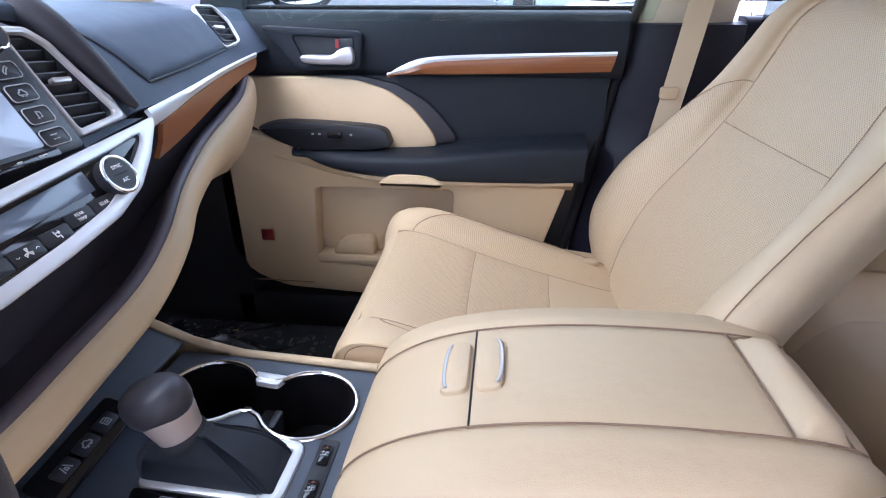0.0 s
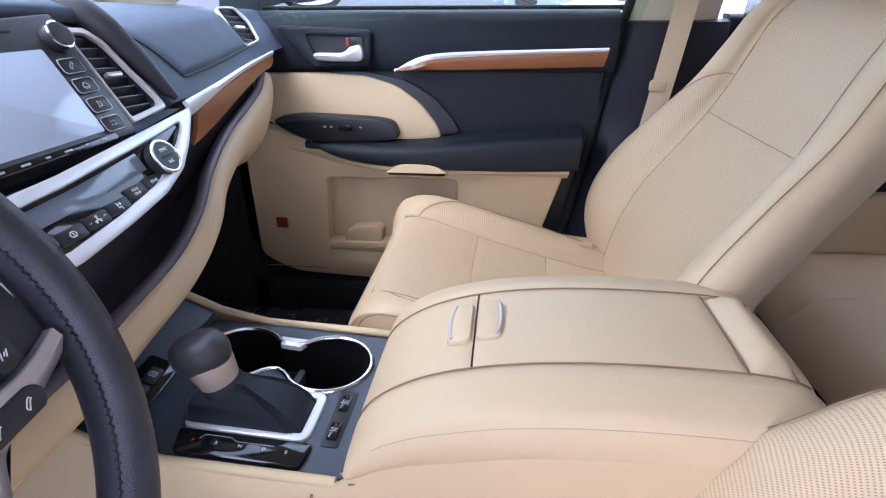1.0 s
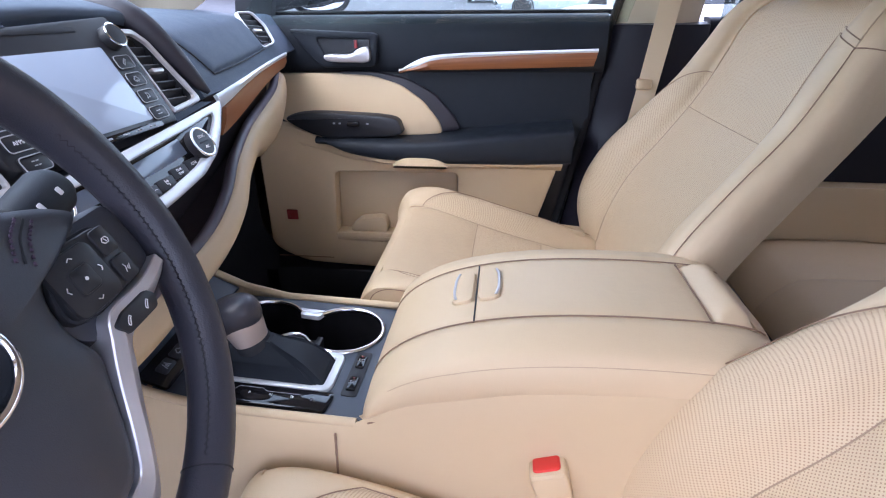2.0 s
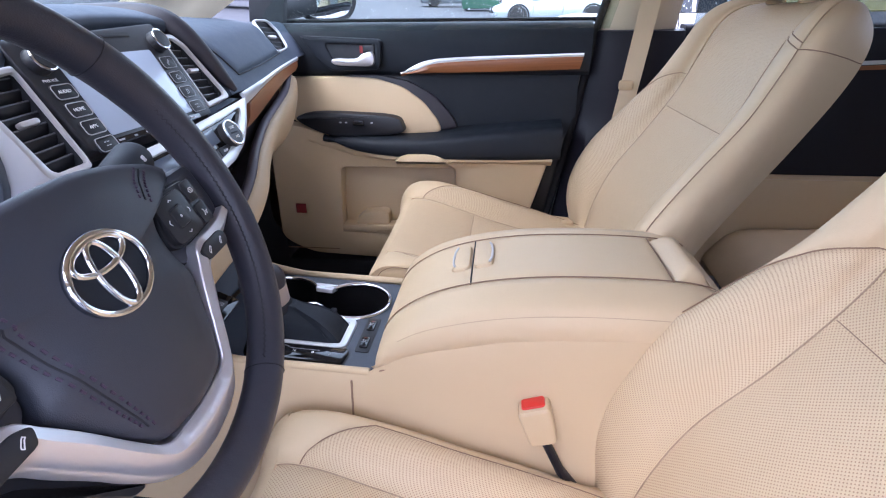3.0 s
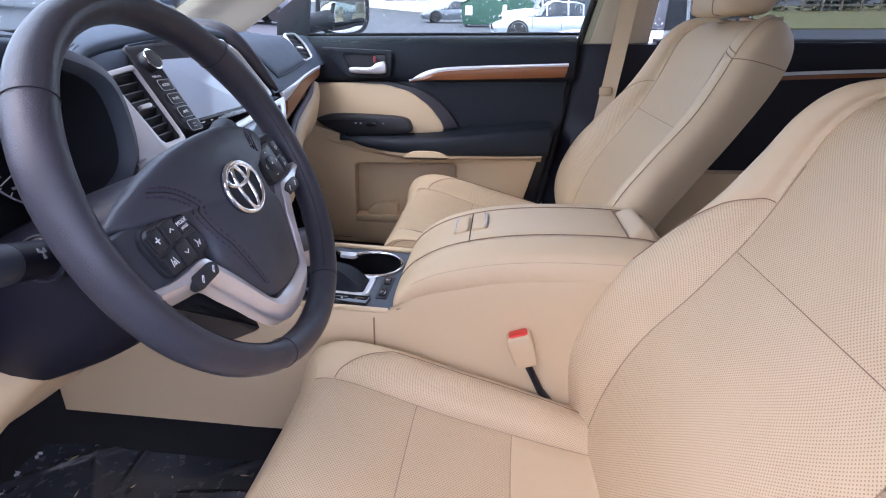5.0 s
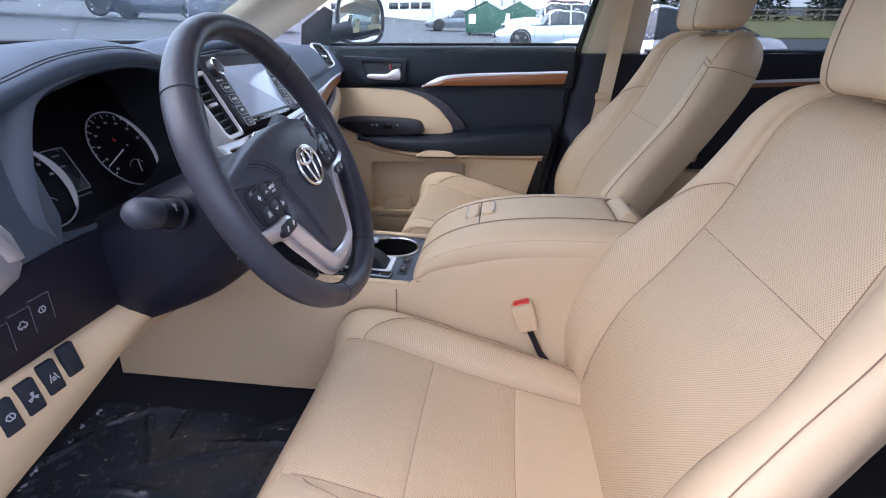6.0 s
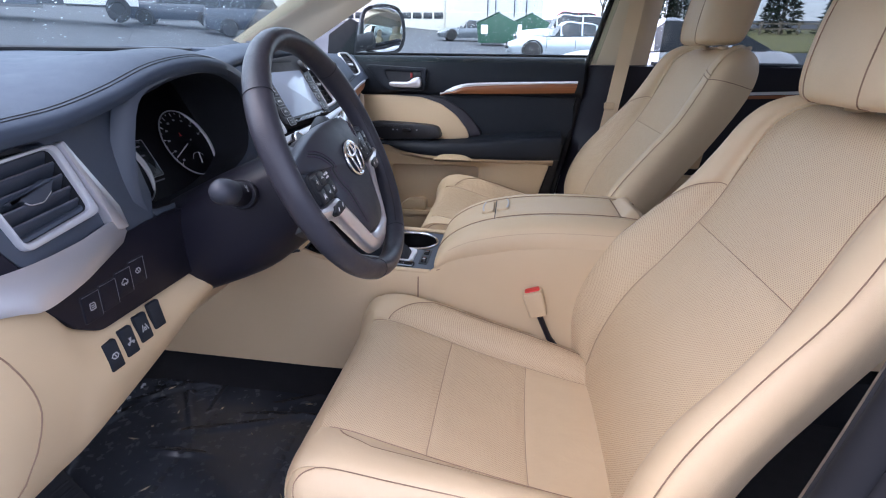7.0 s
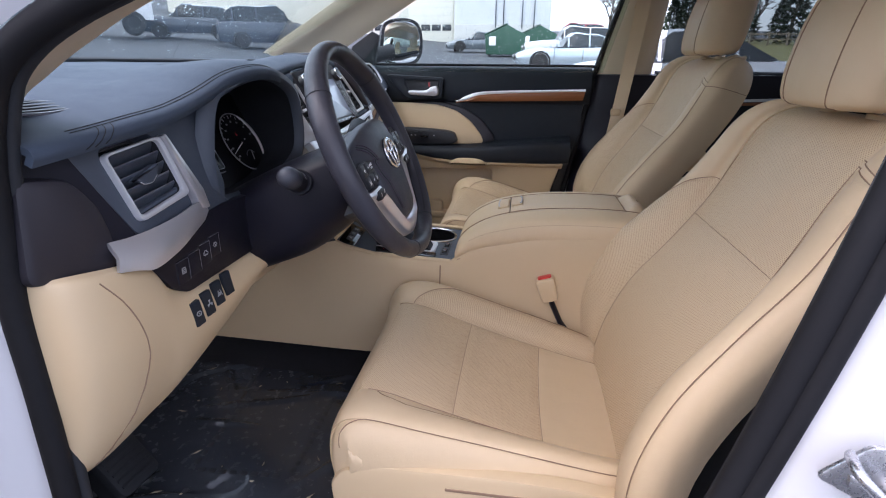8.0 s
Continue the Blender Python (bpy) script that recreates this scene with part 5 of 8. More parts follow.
    for c0, c1 in ((5.0, 3.4), (5.6, 4.1), (6.3, 5.0)):  # short seams over the lip at the corner
        ks = np.linspace(0, 1, 12)
        tube("corner_stitch", [cr_at(P[int(round(13 - 11 * f))], [(c0 + (c1 - c0) * f) / 55])[0] + V((0.0002, 0, 0.0)) for f in ks], 0.0006, DARK_VOID, dash, n=5)
    # defroster slot along the windscreen
    for k in range(3):
        tube("defroster_slot", [(-0.80 - 0.025 * k, y, 1.350 + 0.001 * k) for y in np.linspace(-0.52, 0.6, 20)], 0.004, DARK_VOID, dash, n=6)
    # corner demister vent
    G0 = P.reshape(-1, 3)
    near = G0[np.argmin((G0[:, 0] + 0.490) ** 2 + (G0[:, 1] + 0.785) ** 2)]
    O = V((-0.490, -0.785, near[2] - 0.0005))
    slab("corner_vent_ring", circle2(0.047, 28, ry=0.025), O, (0.12, 0.99, 0.0), (-0.97, 0.12, 0.20), 0.003, EDGE_GREY, dash, "oval corner vent ring", bevel=0.002, hole=circle2(0.044, 28, ry=0.023))
    slab("corner_vent_well", circle2(0.044, 28, ry=0.023), O, (0.12, 0.99, 0.0), (-0.97, 0.12, 0.20), 0.0015, DARK_VOID, dash)
    for k in (-1.5, -0.5, 0.5, 1.5):
        slab("corner_vent_slat", rrect(0.090 - 0.018 * abs(k), 0.004, 0.001, 3, c=(0, 0.010 * k)), O + V((0, 0, 0.001)), (0.12, 0.99, 0.0), (-0.97, 0.12, 0.20), 0.002, BLACK_PLASTIC, dash, bevel=0.0005)
    # driver face: black panel, vent, satin trim, switches
    X, Z = (0, 1, 0), (0, 0, 1)
    fx = lambda n, o, d, m, lb="", x=-0.440, par=None, **k: slab(n, o, (x, 0, 0), X, Z, d, m, par or dash, lb, **k)  # noqa: E731
    ZL = unit((-0.2, 0, 0.98))
    lean = lambda x: V((x, 0, 1.19)) - 1.19 * ZL  # noqa: E731
    ft = lambda n, o, d, m, lb="", x=-0.440, **k: slab(n, o, lean(x), X, ZL, d, m, dash, lb, **k)  # noqa: E731
    ov = round2([(-0.779, 1.2565), (-0.694, 1.2645), (-0.677, 1.197), (-0.761, 1.1855)], 0.009)

    def star(o, c, n=140):
        """The outline o seen from c, resampled at even angles."""
        d = np.asarray(o, float) - V(c)
        a = np.arctan2(d[:, 1], d[:, 0])
        k = np.argsort(a)
        d = cr(np.r_[d[k], d[k][:1]], 40 * len(d))
        q = np.arctan2(d[:, 1], d[:, 0])
        th = np.linspace(-np.pi, np.pi, n, endpoint=False)
        r = np.interp(th, q[np.argsort(q)], np.hypot(d[:, 0], d[:, 1])[np.argsort(q)], period=2 * np.pi)
        return V(c) + np.stack([np.cos(th) * r, np.sin(th) * r], -1)

    vc = (-0.728, 1.226)
    dense = lambda w, n=30: V([w[i] + (w[(i + 1) % len(w)] - w[i]) * t for i in range(len(w)) for t in np.linspace(0, 1, n, endpoint=False)])  # noqa: E731
    face = dense(V([(-0.758, 1.154), (-0.70, 1.152), (-0.592, 1.150), (-0.578, 1.18), (-0.584, 1.262), (-0.572, 1.302), (-0.62, 1.302), (-0.72, 1.293), (-0.832, 1.284), (-0.798, 1.218), (-0.770, 1.166)]))
    ft("driver_face", star(face, vc), 0.028, SLATE, "black driver side dash face", bevel=0.003, hole=star(dense(offset2(ov, -0.001), 6), vc))
    rim_o = round2([(-0.782, 1.2585), (-0.687, 1.2675), (-0.667, 1.191), (-0.762, 1.1795)], 0.009)
    air_vent("air_vent", ov, lean(-0.4085), X, ZL, 5, (1.0, 0.10), dash, "driver side air vent in a silver frame", tab=(-0.728, 1.226), depth=0.030, rim=rim_o, grip=[(-0.030, 0.001), (-0.012, 0.004), (0.016, 0.010), (0.026, 0.008), (0.016, -0.003), (0.004, -0.009), (-0.010, -0.007), (-0.016, -0.001)], grip_mat=SLATE, louvre=0.021, slat_mat=SLATE)
    P1 = cr(V([(-0.412, -0.806, 1.171), (-0.406, -0.785, 1.170), (-0.400, -0.753, 1.171), (-0.396, -0.71, 1.175), (-0.397, -0.67, 1.180), (-0.403, -0.646, 1.177)]), 24)
    P2 = cr(V([(-0.400, -0.812, 1.140), (-0.393, -0.793, 1.136), (-0.387, -0.773, 1.131), (-0.389, -0.728, 1.136), (-0.395, -0.69, 1.143), (-0.402, -0.650, 1.151)]), 24)
    sheet("driver_silver_trim", [P1, P1 * 0.5 + P2 * 0.5 + V((0.006, 0, 0)), P2], TRIM_SATIN, dash, "satin silver trim under the driver vent", 0.006, away=(-0.8, -0.7, 1.15))
    ft("vent_side_trim", round2([(-0.686, 1.2655), (-0.681, 1.2675), (-0.645, 1.19), (-0.643, 1.165), (-0.662, 1.166), (-0.665, 1.19)], 0.002), 0.0125, TRIM_SATIN, "satin silver rise beside the driver vent", x=-0.4125, bevel=0.002)
    # the face turns back along a ridge towards the door, where a raised end panel closes it
    ridge_ = cr(V([(-0.431, -0.828, 1.284), (-0.418, -0.795, 1.218), (-0.408, -0.768, 1.166), (-0.402, -0.751, 1.135)]), 14)
    back_ = cr(V([(-0.452, -0.853, 1.268), (-0.450, -0.858, 1.215), (-0.447, -0.864, 1.166), (-0.444, -0.866, 1.135)]), 14)
    sheet("driver_face_side", [ridge_ + V((-0.006, 0.008, 0)), ridge_ + V((0.0015, -0.001, 0)), ridge_ * 0.75 + back_ * 0.25 + V((0.002, 0, 0)), back_], SWITCH_BLACK, dash, "black side of the dash face", 0.004, away=(-0.7, -0.6, 1.2))
    EA = unit((0.20, 0.98, 0.0))
    slab("end_panel", round2([(-0.060, 1.250), (-0.012, 1.243), (0.012, 1.212), (0.022, 1.172), (0.020, 1.138), (-0.072, 1.150)], 0.013), (-0.436, -0.812, 0), EA, Z, 0.020, RIDGE, dash, "plum-black raised end panel", bevel=0.006)
    fx("switch_panel", round2([(-0.764, 1.126), (-0.735, 1.088), (-0.706, 1.070), (-0.51, 1.068), (-0.508, 1.156), (-0.60, 1.162), (-0.66, 1.158)], 0.008), 0.012, SWITCH_BLACK, "purple-black switch panel", x=-0.414, bevel=0.002)
    for k, (y, z) in enumerate(((-0.712, 1.102), (-0.687, 1.104), (-0.663, 1.108), (-0.640, 1.112))):
        fx("switch_gap", rrect(0.0248, 0.0318, 0.002, c=(y, z)), 0.0004, DARK_VOID, x=-0.402, bevel=0.0001)
        fx("dash_switch", rrect(0.0232, 0.0302, 0.002, c=(y, z)), 0.0018, SWITCH_BLACK, "black push switch", x=-0.402, bevel=0.0006)
        tube("switch_edge", [(-0.4002, y + e * 0.0112, z + 0.0146) for e in (-1, 1)] + [(-0.4002, y + 0.0112, z - 0.0140)], 0.0004, EDGE_GREY, dash, n=5)
        if k != 1:
            icon("switch_mark", ("page", "car", "car", "loop")[k], (-0.4002, y, z + 0.001), X, Z, 0.0090, GREY_MARK, dash)
    # beige knee bolster
    rows = []
    for y, zt, zb, xb in ((-0.880, 1.150, 0.90, -0.505), (-0.872, 1.152, 0.90, -0.480), (-0.856, 1.152, 0.90, -0.470), (-0.82, 1.146, 0.90, -0.468), (-0.765, 1.132, 0.905, -0.468), (-0.735, 1.092, 0.91, -0.468), (-0.69, 1.074, 0.925, -0.468), (-0.60, 1.070, 0.955, -0.462), (-0.53, 1.070, 0.985, -0.455), (-0.497, 1.060, 1.00, -0.45)):
        h = zt - zb
        e = -0.052 if y < -0.879 else -0.022 if y < -0.87 else -0.008 if y < -0.85 else 0.0
        rows.append([(-0.414 + e, y, zt), (-0.402 + e, y, zt - 0.012), (-0.394 + e, y, zt - 0.3 * h), (-0.398 + e, y, zt - 0.5 * h), (-0.420 + e, y, zt - 0.78 * h), (xb, y, zb), (-0.56, y, zb - 0.02)])
    P = cr(np.swapaxes(cr(V(rows), 40), 0, 1), 30)
    sheet("knee_bolster", P, BEIGE_PLASTIC, dash, "beige knee bolster panel", 0.006, away=(-0.7, -0.7, 1.05))
    G = P.reshape(-1, 3)
    cap = []
    for y, z in cr(V([(-0.836, 1.138), (-0.814, 1.100), (-0.801, 1.050), (-0.807, 1.005), (-0.830, 0.950), (-0.850, 0.915)]), 30):
        d2 = (G[:, 1] - y) ** 2 + (G[:, 2] - z) ** 2
        near = np.argsort(d2)[:4]
        w_ = 1 / (d2[near] + 1e-6)
        cap.append(((G[near] * w_[:, None]).sum(0) / w_.sum() * V((1, 0, 0)) + V((0.0005, y, z))))
    tube("end_cap_joint", cap, 0.0008, SEAM, dash, n=6)
    for k, (y, z) in enumerate(((-0.707, 1.041), (-0.682, 1.044), (-0.657, 1.048), (-0.632, 1.052))):
        slab("blank_switch", round2([(-0.0085, -0.017), (0.0085, -0.017), (0.0085, 0.017), (-0.0085, 0.017)], 0.002), (-0.3980, y, z), (0.12, 0.99, 0.05), (-0.13, -0.05, 1), 0.0050, BLACK_SOFT, dash, "black lower push switch", bevel=0.001)
        if k < 3:
            icon("switch_mark", ("loop", "fan", "lane")[k], V((-0.3928, y, z)), (0.12, 0.99, 0.05), (-0.13, -0.05, 1), 0.0095, GREY_MARK, dash)
    # lower column and beige panel beneath it
    rows = [[(-0.50, y, 1.03 - 0.03 * f), (-0.49, y, 0.99 - 0.03 * f), (-0.52, y, 0.93 - 0.02 * f), (-0.60, y, 0.90)] for y, f in ((-0.50, 0.0), (-0.40, 0.5), (-0.28, 0.6), (-0.16, 0.6))]
    P = cr(np.swapaxes(cr(V(rows), 20), 0, 1), 16)
    sheet("lower_column_panel", P, BEIGE_PLASTIC, dash, "beige lower panel under the column", 0.006, away=(-0.8, -0.3, 1.05))
    # instrument cluster
    GT = radians(28.0)
    GB, GN = V((-math.sin(GT), 0, math.cos(GT))), V((math.cos(GT), 0, math.sin(GT)))
    GO = V((-0.500, 0, 1.200))  # the dials lean back with the column
    gl = lambda n, o, d, m, lb="", z=0.0, **k: slab(n, o, GO + GN * z, X, GB, d, m, dash, lb, **k)  # noqa: E731
    gl("cluster_plate", round2([(-0.598, -0.075), (-0.290, -0.075), (-0.290, 0.122), (-0.570, 0.118), (-0.598, 0.085)], 0.02), 0.004, DIAL_BLACK, "matt black instrument plate", z=-0.006)
    for ring_, m, nm in (([(-0.592, 1.172), (-0.580, 1.284), (-0.52, 1.314), (-0.43, 1.326), (-0.36, 1.318), (-0.305, 1.284), (-0.30, 1.20), (-0.37, 1.165), (-0.48, 1.155)], DASH, "cluster_hood"),):
        o = smooth2(ring_, 48)
        put = lambda w, x: [(x, p[0], p[1]) for p in w]  # noqa: E731
        loft(nm, [put(offset2(o, -0.020), -0.425), put(offset2(o, -0.014), -0.411), put(offset2(o, -0.003), -0.407), put(offset2(o, 0.004), -0.416), put(offset2(o, 0.005), -0.424)], SLATE, dash, "black instrument hood", caps=False)
        loft("cluster_tunnel", [put(offset2(o, 0.0045), -0.420), put(offset2(o, -0.004), -0.470), put(offset2(o, -0.020), -0.575)], DARK_VOID, dash, "dark tunnel of the instrument hood", caps=False)
    for y, b, r in ((-0.351, 0.0100, 0.0560), (-0.518, -0.0045, 0.0505)):
        O = GO + y * V(X) + b * GB
        slab("gauge_face", circle2(r, 48), O - GN * 0.002, X, GB, 0.003, DIAL_BLACK, dash, "black gauge face", bevel=0.001)
        tube("gauge_ring", [O + GN * 0.003 + r * (math.cos(t) * V(X) + math.sin(t) * GB) for t in np.linspace(0, 2 * np.pi, 48, endpoint=False)], 0.0011, GREY_MARK, dash, "satin gauge ring", closed=True, n=8)
        # the ring swells into a bright crescent on the side towards the passenger
        th = np.linspace(radians(-48), radians(62), 28)
        wide = (0.0085 if y < -0.4 else 0.0055) * np.sin(np.linspace(0, np.pi, 28)) ** 0.7 + 0.0006
        cres = [(r * math.cos(t), r * math.sin(t)) for t in th] + [((r - w) * math.cos(t), (r - w) * math.sin(t)) for t, w in zip(th[::-1], wide[::-1])]
        slab("gauge_crescent", V(cres), O + GN * 0.0015, X, GB, 0.0022, WHITE_MARK, dash, "bright satin crescent of the gauge ring", bevel=0.0003)
        for k in range(17):
            t = radians(215 - 200 * k / 16)
            d, e = V((math.cos(t), math.sin(t))), V((-math.sin(t), math.cos(t)))
            long = 0.84 if k % 2 == 0 else 0.90
            slab("gauge_tick", [(a * d + q * e) for a, q in ((r * long, -0.0005), (r * 0.95, -0.0005), (r * 0.95, 0.0005), (r * long, 0.0005))], O + GN * 0.001, X, GB, 0.0006, WHITE_MARK, dash, bevel=0.0001)
            if k % 2 == 0:
                slab("gauge_numeral", rrect(0.0055, 0.0032, 0.0005, 3, c=tuple(d * r * 0.73)), O + GN * 0.001, X, GB, 0.0004, GREY_MARK, dash, bevel=0.0001)
        # small gauge at the foot of the dial
        foot = [O + GN * 0.0016 + (0.004 + 0.017 * math.cos(t)) * V(X) + (-r * 0.62 + 0.017 * math.sin(t)) * GB for t in np.linspace(radians(35), radians(150), 12)]
        tube("small_gauge_arc", foot, 0.0005, GREY_MARK, dash, n=5)
        for base, ang, ln, wd in (((0.004, 0.002), 200.7, r * 0.98, 0.0011), ((0.004, -r * 0.56), 70, 0.013, 0.0008)):
            if y < -0.4 and ln > 0.03:
                continue
            t = radians(ang)
            d, e = V((math.cos(t), math.sin(t))), V((-math.sin(t), math.cos(t)))
            slab("needle", [V(base) + a * d + q * e for a, q in ((-0.006, -wd), (ln, -wd * 0.5), (ln, wd * 0.5), (-0.006, wd))], O + GN * 0.003, X, GB, 0.001, WHITE_MARK, dash, "white gauge needle", bevel=0.0002)
        lathe("needle_hub", [(0, 0.005), (0.004, 0.0045)], O + GN * 0.001, GN, DIAL_BLACK, dash, n=16)
    slab("warning_mark", [(-0.003, -0.0025), (0.003, -0.0025), (0.0, 0.004)], GO - 0.357 * V(X) + 0.026 * GB + GN * 0.0012, X, GB, 0.0004, RED, dash, "small red warning mark", bevel=0.0001)
    gl("trip_display", rrect(0.036, 0.058, 0.003, c=(-0.4595, 0.0045)), 0.002, material("trip_display_glass", (0.020, 0.026, 0.028), 0.25, vary=0.1), "dark trip display", z=-0.003, bevel=0.0005)
    tube("display_outline", [GO + p[0] * V(X) + p[1] * GB - GN * 0.0006 for p in rrect(0.0345, 0.0565, 0.003, c=(-0.4595, 0.0045))], 0.0005, GREY_MARK, dash, closed=True, n=5)
    for q, w in ((0.024, 0.012), (0.010, 0.008), (-0.030, 0.026)):
        gl("display_mark", rrect(w, 0.0022, 0.0004, 3, c=(-0.4595, q)), 0.0004, EDGE_GREY, z=-0.0008, bevel=0.0001)


build_dash()


# ---- steering column and wheel ----
W_C = V((-0.222, -0.437, 1.214))
W_N = V((math.cos(radians(24.3)), 0, math.sin(radians(24.3))))
W_A, W_B = V((0, 1.0, 0)), V((-W_N[2], 0, W_N[0]))


def build_column():
    col = group("steering_column", "black steering column cover with control stalks", "steering column", (-0.35, -0.437, 1.12))
    ax = -W_N
    rings = []
    for d, w, up, dn in ((0.020, 0.055, 0.022, 0.050), (0.035, 0.075, 0.034, 0.066), (0.08, 0.092, 0.042, 0.088), (0.16, 0.108, 0.044, 0.107), (0.26, 0.112, 0.040, 0.105)):
        c = W_C + ax * d
        th = np.linspace(0, 2 * np.pi, 32, endpoint=False)
        p = [c + np.sign(math.cos(t)) * abs(math.cos(t)) ** 0.7 * w * W_A + np.sign(math.sin(t)) * abs(math.sin(t)) ** 0.7 * (up if math.sin(t) > 0 else dn) * W_B for t in th]
        rings.append(p)
    loft("column_cover", cr(rings, 24), SWITCH_BLACK, col, "black plastic column cover")
    ring = lambda c, d, r: [c + r * (math.cos(t) * unit(np.cross(d, W_N)) + math.sin(t) * unit(np.cross(d, np.cross(d, W_N)))) for t in np.linspace(0, 2 * np.pi, 24, endpoint=False)]  # noqa: E731
    for sg in (-1, 1):
        if sg < 0:
            b, tip = W_C + ax * 0.096 - 0.104 * W_A + 0.0075 * W_B, W_C + ax * 0.069 - 0.186 * W_A + 0.024 * W_B
        else:
            b = W_C + ax * 0.075 + 0.06 * W_A + 0.006 * W_B
            tip = b + 0.130 * W_A + 0.046 * W_B - ax * 0.002
        d = unit(tip - b)
        L = np.linalg.norm(tip - b)
        u = unit(np.cross(d, W_B))
        u = u if u @ W_N > 0 else -u
        if sg < 0:  # short stalk: a socket ring, a black twist collar and a round grey end
            lathe("stalk", [(0, 0.0188), (L * 0.14, 0.0182), (L * 0.16, 0.0146), (L * 0.60, 0.0146)], b, d, SWITCH_BLACK, col, "black control stalk", n=28)
            lathe("stalk_end", [(L * 0.61, 0.0147), (L * 0.75, 0.0152), (L * 0.92, 0.0146), (L * 1.0, 0.0122), (L * 1.06, 0.0080), (L * 1.08, 0.001)], b, d, HUB_SKIN, col, "plum-grey rounded stalk end", n=28)
            tube("stalk_collar", ring(b + d * L * 0.15, d, 0.0180), 0.0012, DARK_VOID, col, closed=True, n=6)
            icon("stalk_mark", "fan", b + d * L * 0.38 + u * 0.0148, d, np.cross(u, d), 0.0095, GREY_MARK, col)
            continue
        lathe("stalk", [(0, 0.009), (L * 0.45, 0.010), (L * 0.55, 0.0125), (L * 0.7, 0.0180), (L * 0.97, 0.0185), (L * 1.02, 0.015), (L * 1.04, 0.004)], b, d, BLACK_SOFT, col, "black control stalk", n=24)
        tube("stalk_collar", ring(b + d * L * 0.66, d, 0.0162), 0.0015, DARK_VOID, col, closed=True, n=6)
        for k in range(3):
            slab("stalk_mark", rrect(0.004, 0.006 + 0.003 * (k == 1), 0.001, 3), b + d * L * (0.60 + 0.15 * k) + u * (0.0125 if k == 0 else 0.0182), d, np.cross(u, d), 0.0006, WHITE_MARK, col, bevel=0.0002)


def build_wheel():
    wh = group("steering_wheel", "dark leather steering wheel with silver lower spokes", "steering wheel", W_C)
    turn = radians(5.0)  # the wheel stands turned a little to the left
    HA = math.cos(turn) * W_A + math.sin(turn) * W_B
    HB = -math.sin(turn) * W_A + math.cos(turn) * W_B
    put = lambda a, b, z=0.0: W_C + a * HA + b * HB + z * W_N  # noqa: E731
    R, r = 0.1680, 0.0150
    # rim: slightly oval section, thicker at the grips
    th = np.linspace(0, 2 * np.pi, 128, endpoint=False)
    rings = []
    for t in th:
        d = V((math.cos(t), math.sin(t)))
        grip = 1.0 + 0.10 * math.exp(-((((t - 0.60 + np.pi) % (2 * np.pi)) - np.pi) / 0.35) ** 2) + 0.10 * math.exp(-((((t - 2.54 + np.pi) % (2 * np.pi)) - np.pi) / 0.35) ** 2)
        ring_ = [put(*(d * (R + r * 0.92 * grip * math.cos(q))), r * 1.10 * grip * math.sin(q)) for q in np.linspace(0, 2 * np.pi, 16, endpoint=False)]
        rings.append(ring_)
    rings.append(rings[0])
    loft("rim", rings, BLACK_LEATHER, wh, "dark plum-black leather rim", caps=False)
    for t in (0.72, 2.42, -1.135, -2.0):
        d = V((math.cos(t), math.sin(t)))
        g = 1.0 + 0.10 * (abs(t) > 0.5 and t > 0)
        tube("rim_joint", [put(*(d * (R + 0.0140 * g * math.cos(q))), 0.0166 * g * math.sin(q)) for q in np.linspace(0, 2 * np.pi, 24, endpoint=False)], 0.0005, DARK_VOID, wh, closed=True, n=5)
    # crossed stitches along the inside of the rim
    for t0, t1 in ((-1.10, 0.72), (2.42, 4.24)):
        zig = []
        for j in range(121):
            t = t0 + (t1 - t0) * j / 120
            d = V((math.cos(t), math.sin(t)))
            q = math.pi - 0.55 + (0.075 if j % 2 else -0.075)
            zig.append(put(*(d * (R + 0.0142 * math.cos(q))), 0.0168 * math.sin(q)))
        tube("rim_stitching", zig, 0.0005, DARK_VOID, wh, n=5)
        seam = []
        for j in range(60):
            t = t0 + (t1 - t0) * j / 59
            d = V((math.cos(t), math.sin(t)))
            seam.append(put(*(d * (R + 0.0140 * math.cos(math.pi - 0.55))), 0.0165 * math.sin(math.pi - 0.55)))
        tube("rim_seam", seam, 0.0004, DARK_VOID, wh, n=5)
    # everything inside the rim sits a little behind and below its plane
    put = lambda a, b, z=0.0: W_C + (a - 0.001) * HA + (b - 0.0045) * HB + (z - 0.010) * W_N  # noqa: E731
    # hub: the airbag cover with wings that reach over the button pods
    half = [(0.0, 0.054), (0.045, 0.052), (0.085, 0.044), (0.118, 0.034), (0.136, 0.024), (0.126, 0.0165), (0.098, 0.0165), (0.081, 0.0065), (0.070, -0.008), (0.068, -0.030), (0.075, -0.046), (0.065, -0.063), (0.049, -0.090), (0.036, -0.107), (0.0, -0.112)]
    full = half + [(-a, b) for a, b in half[-2:0:-1]]
    o = round2(full, 0.010, 4)
    c0 = V((0.0, -0.012))

    def ring_of(s, z):
        w = c0 + (o - c0) * s
        return [put(a, b, z - 0.016 * (abs(a) / 0.135) ** 2 * (z > 0)) for a, b in w]

    loft("airbag_cover", [ring_of(0.93, -0.016), ring_of(1.0, -0.002), ring_of(0.995, 0.014), ring_of(0.975, 0.0185), ring_of(0.90, 0.022), ring_of(0.7, 0.0262), ring_of(0.45, 0.0290), ring_of(0.2, 0.0300), ring_of(0.02, 0.0302)], HUB_SKIN, wh, "black airbag cover with stitched seams", sharp=42)
    ang = np.arctan2(o[:, 1] - c0[1], o[:, 0] - c0[0])
    rad = np.hypot(o[:, 1] - c0[1], o[:, 0] - c0[0])
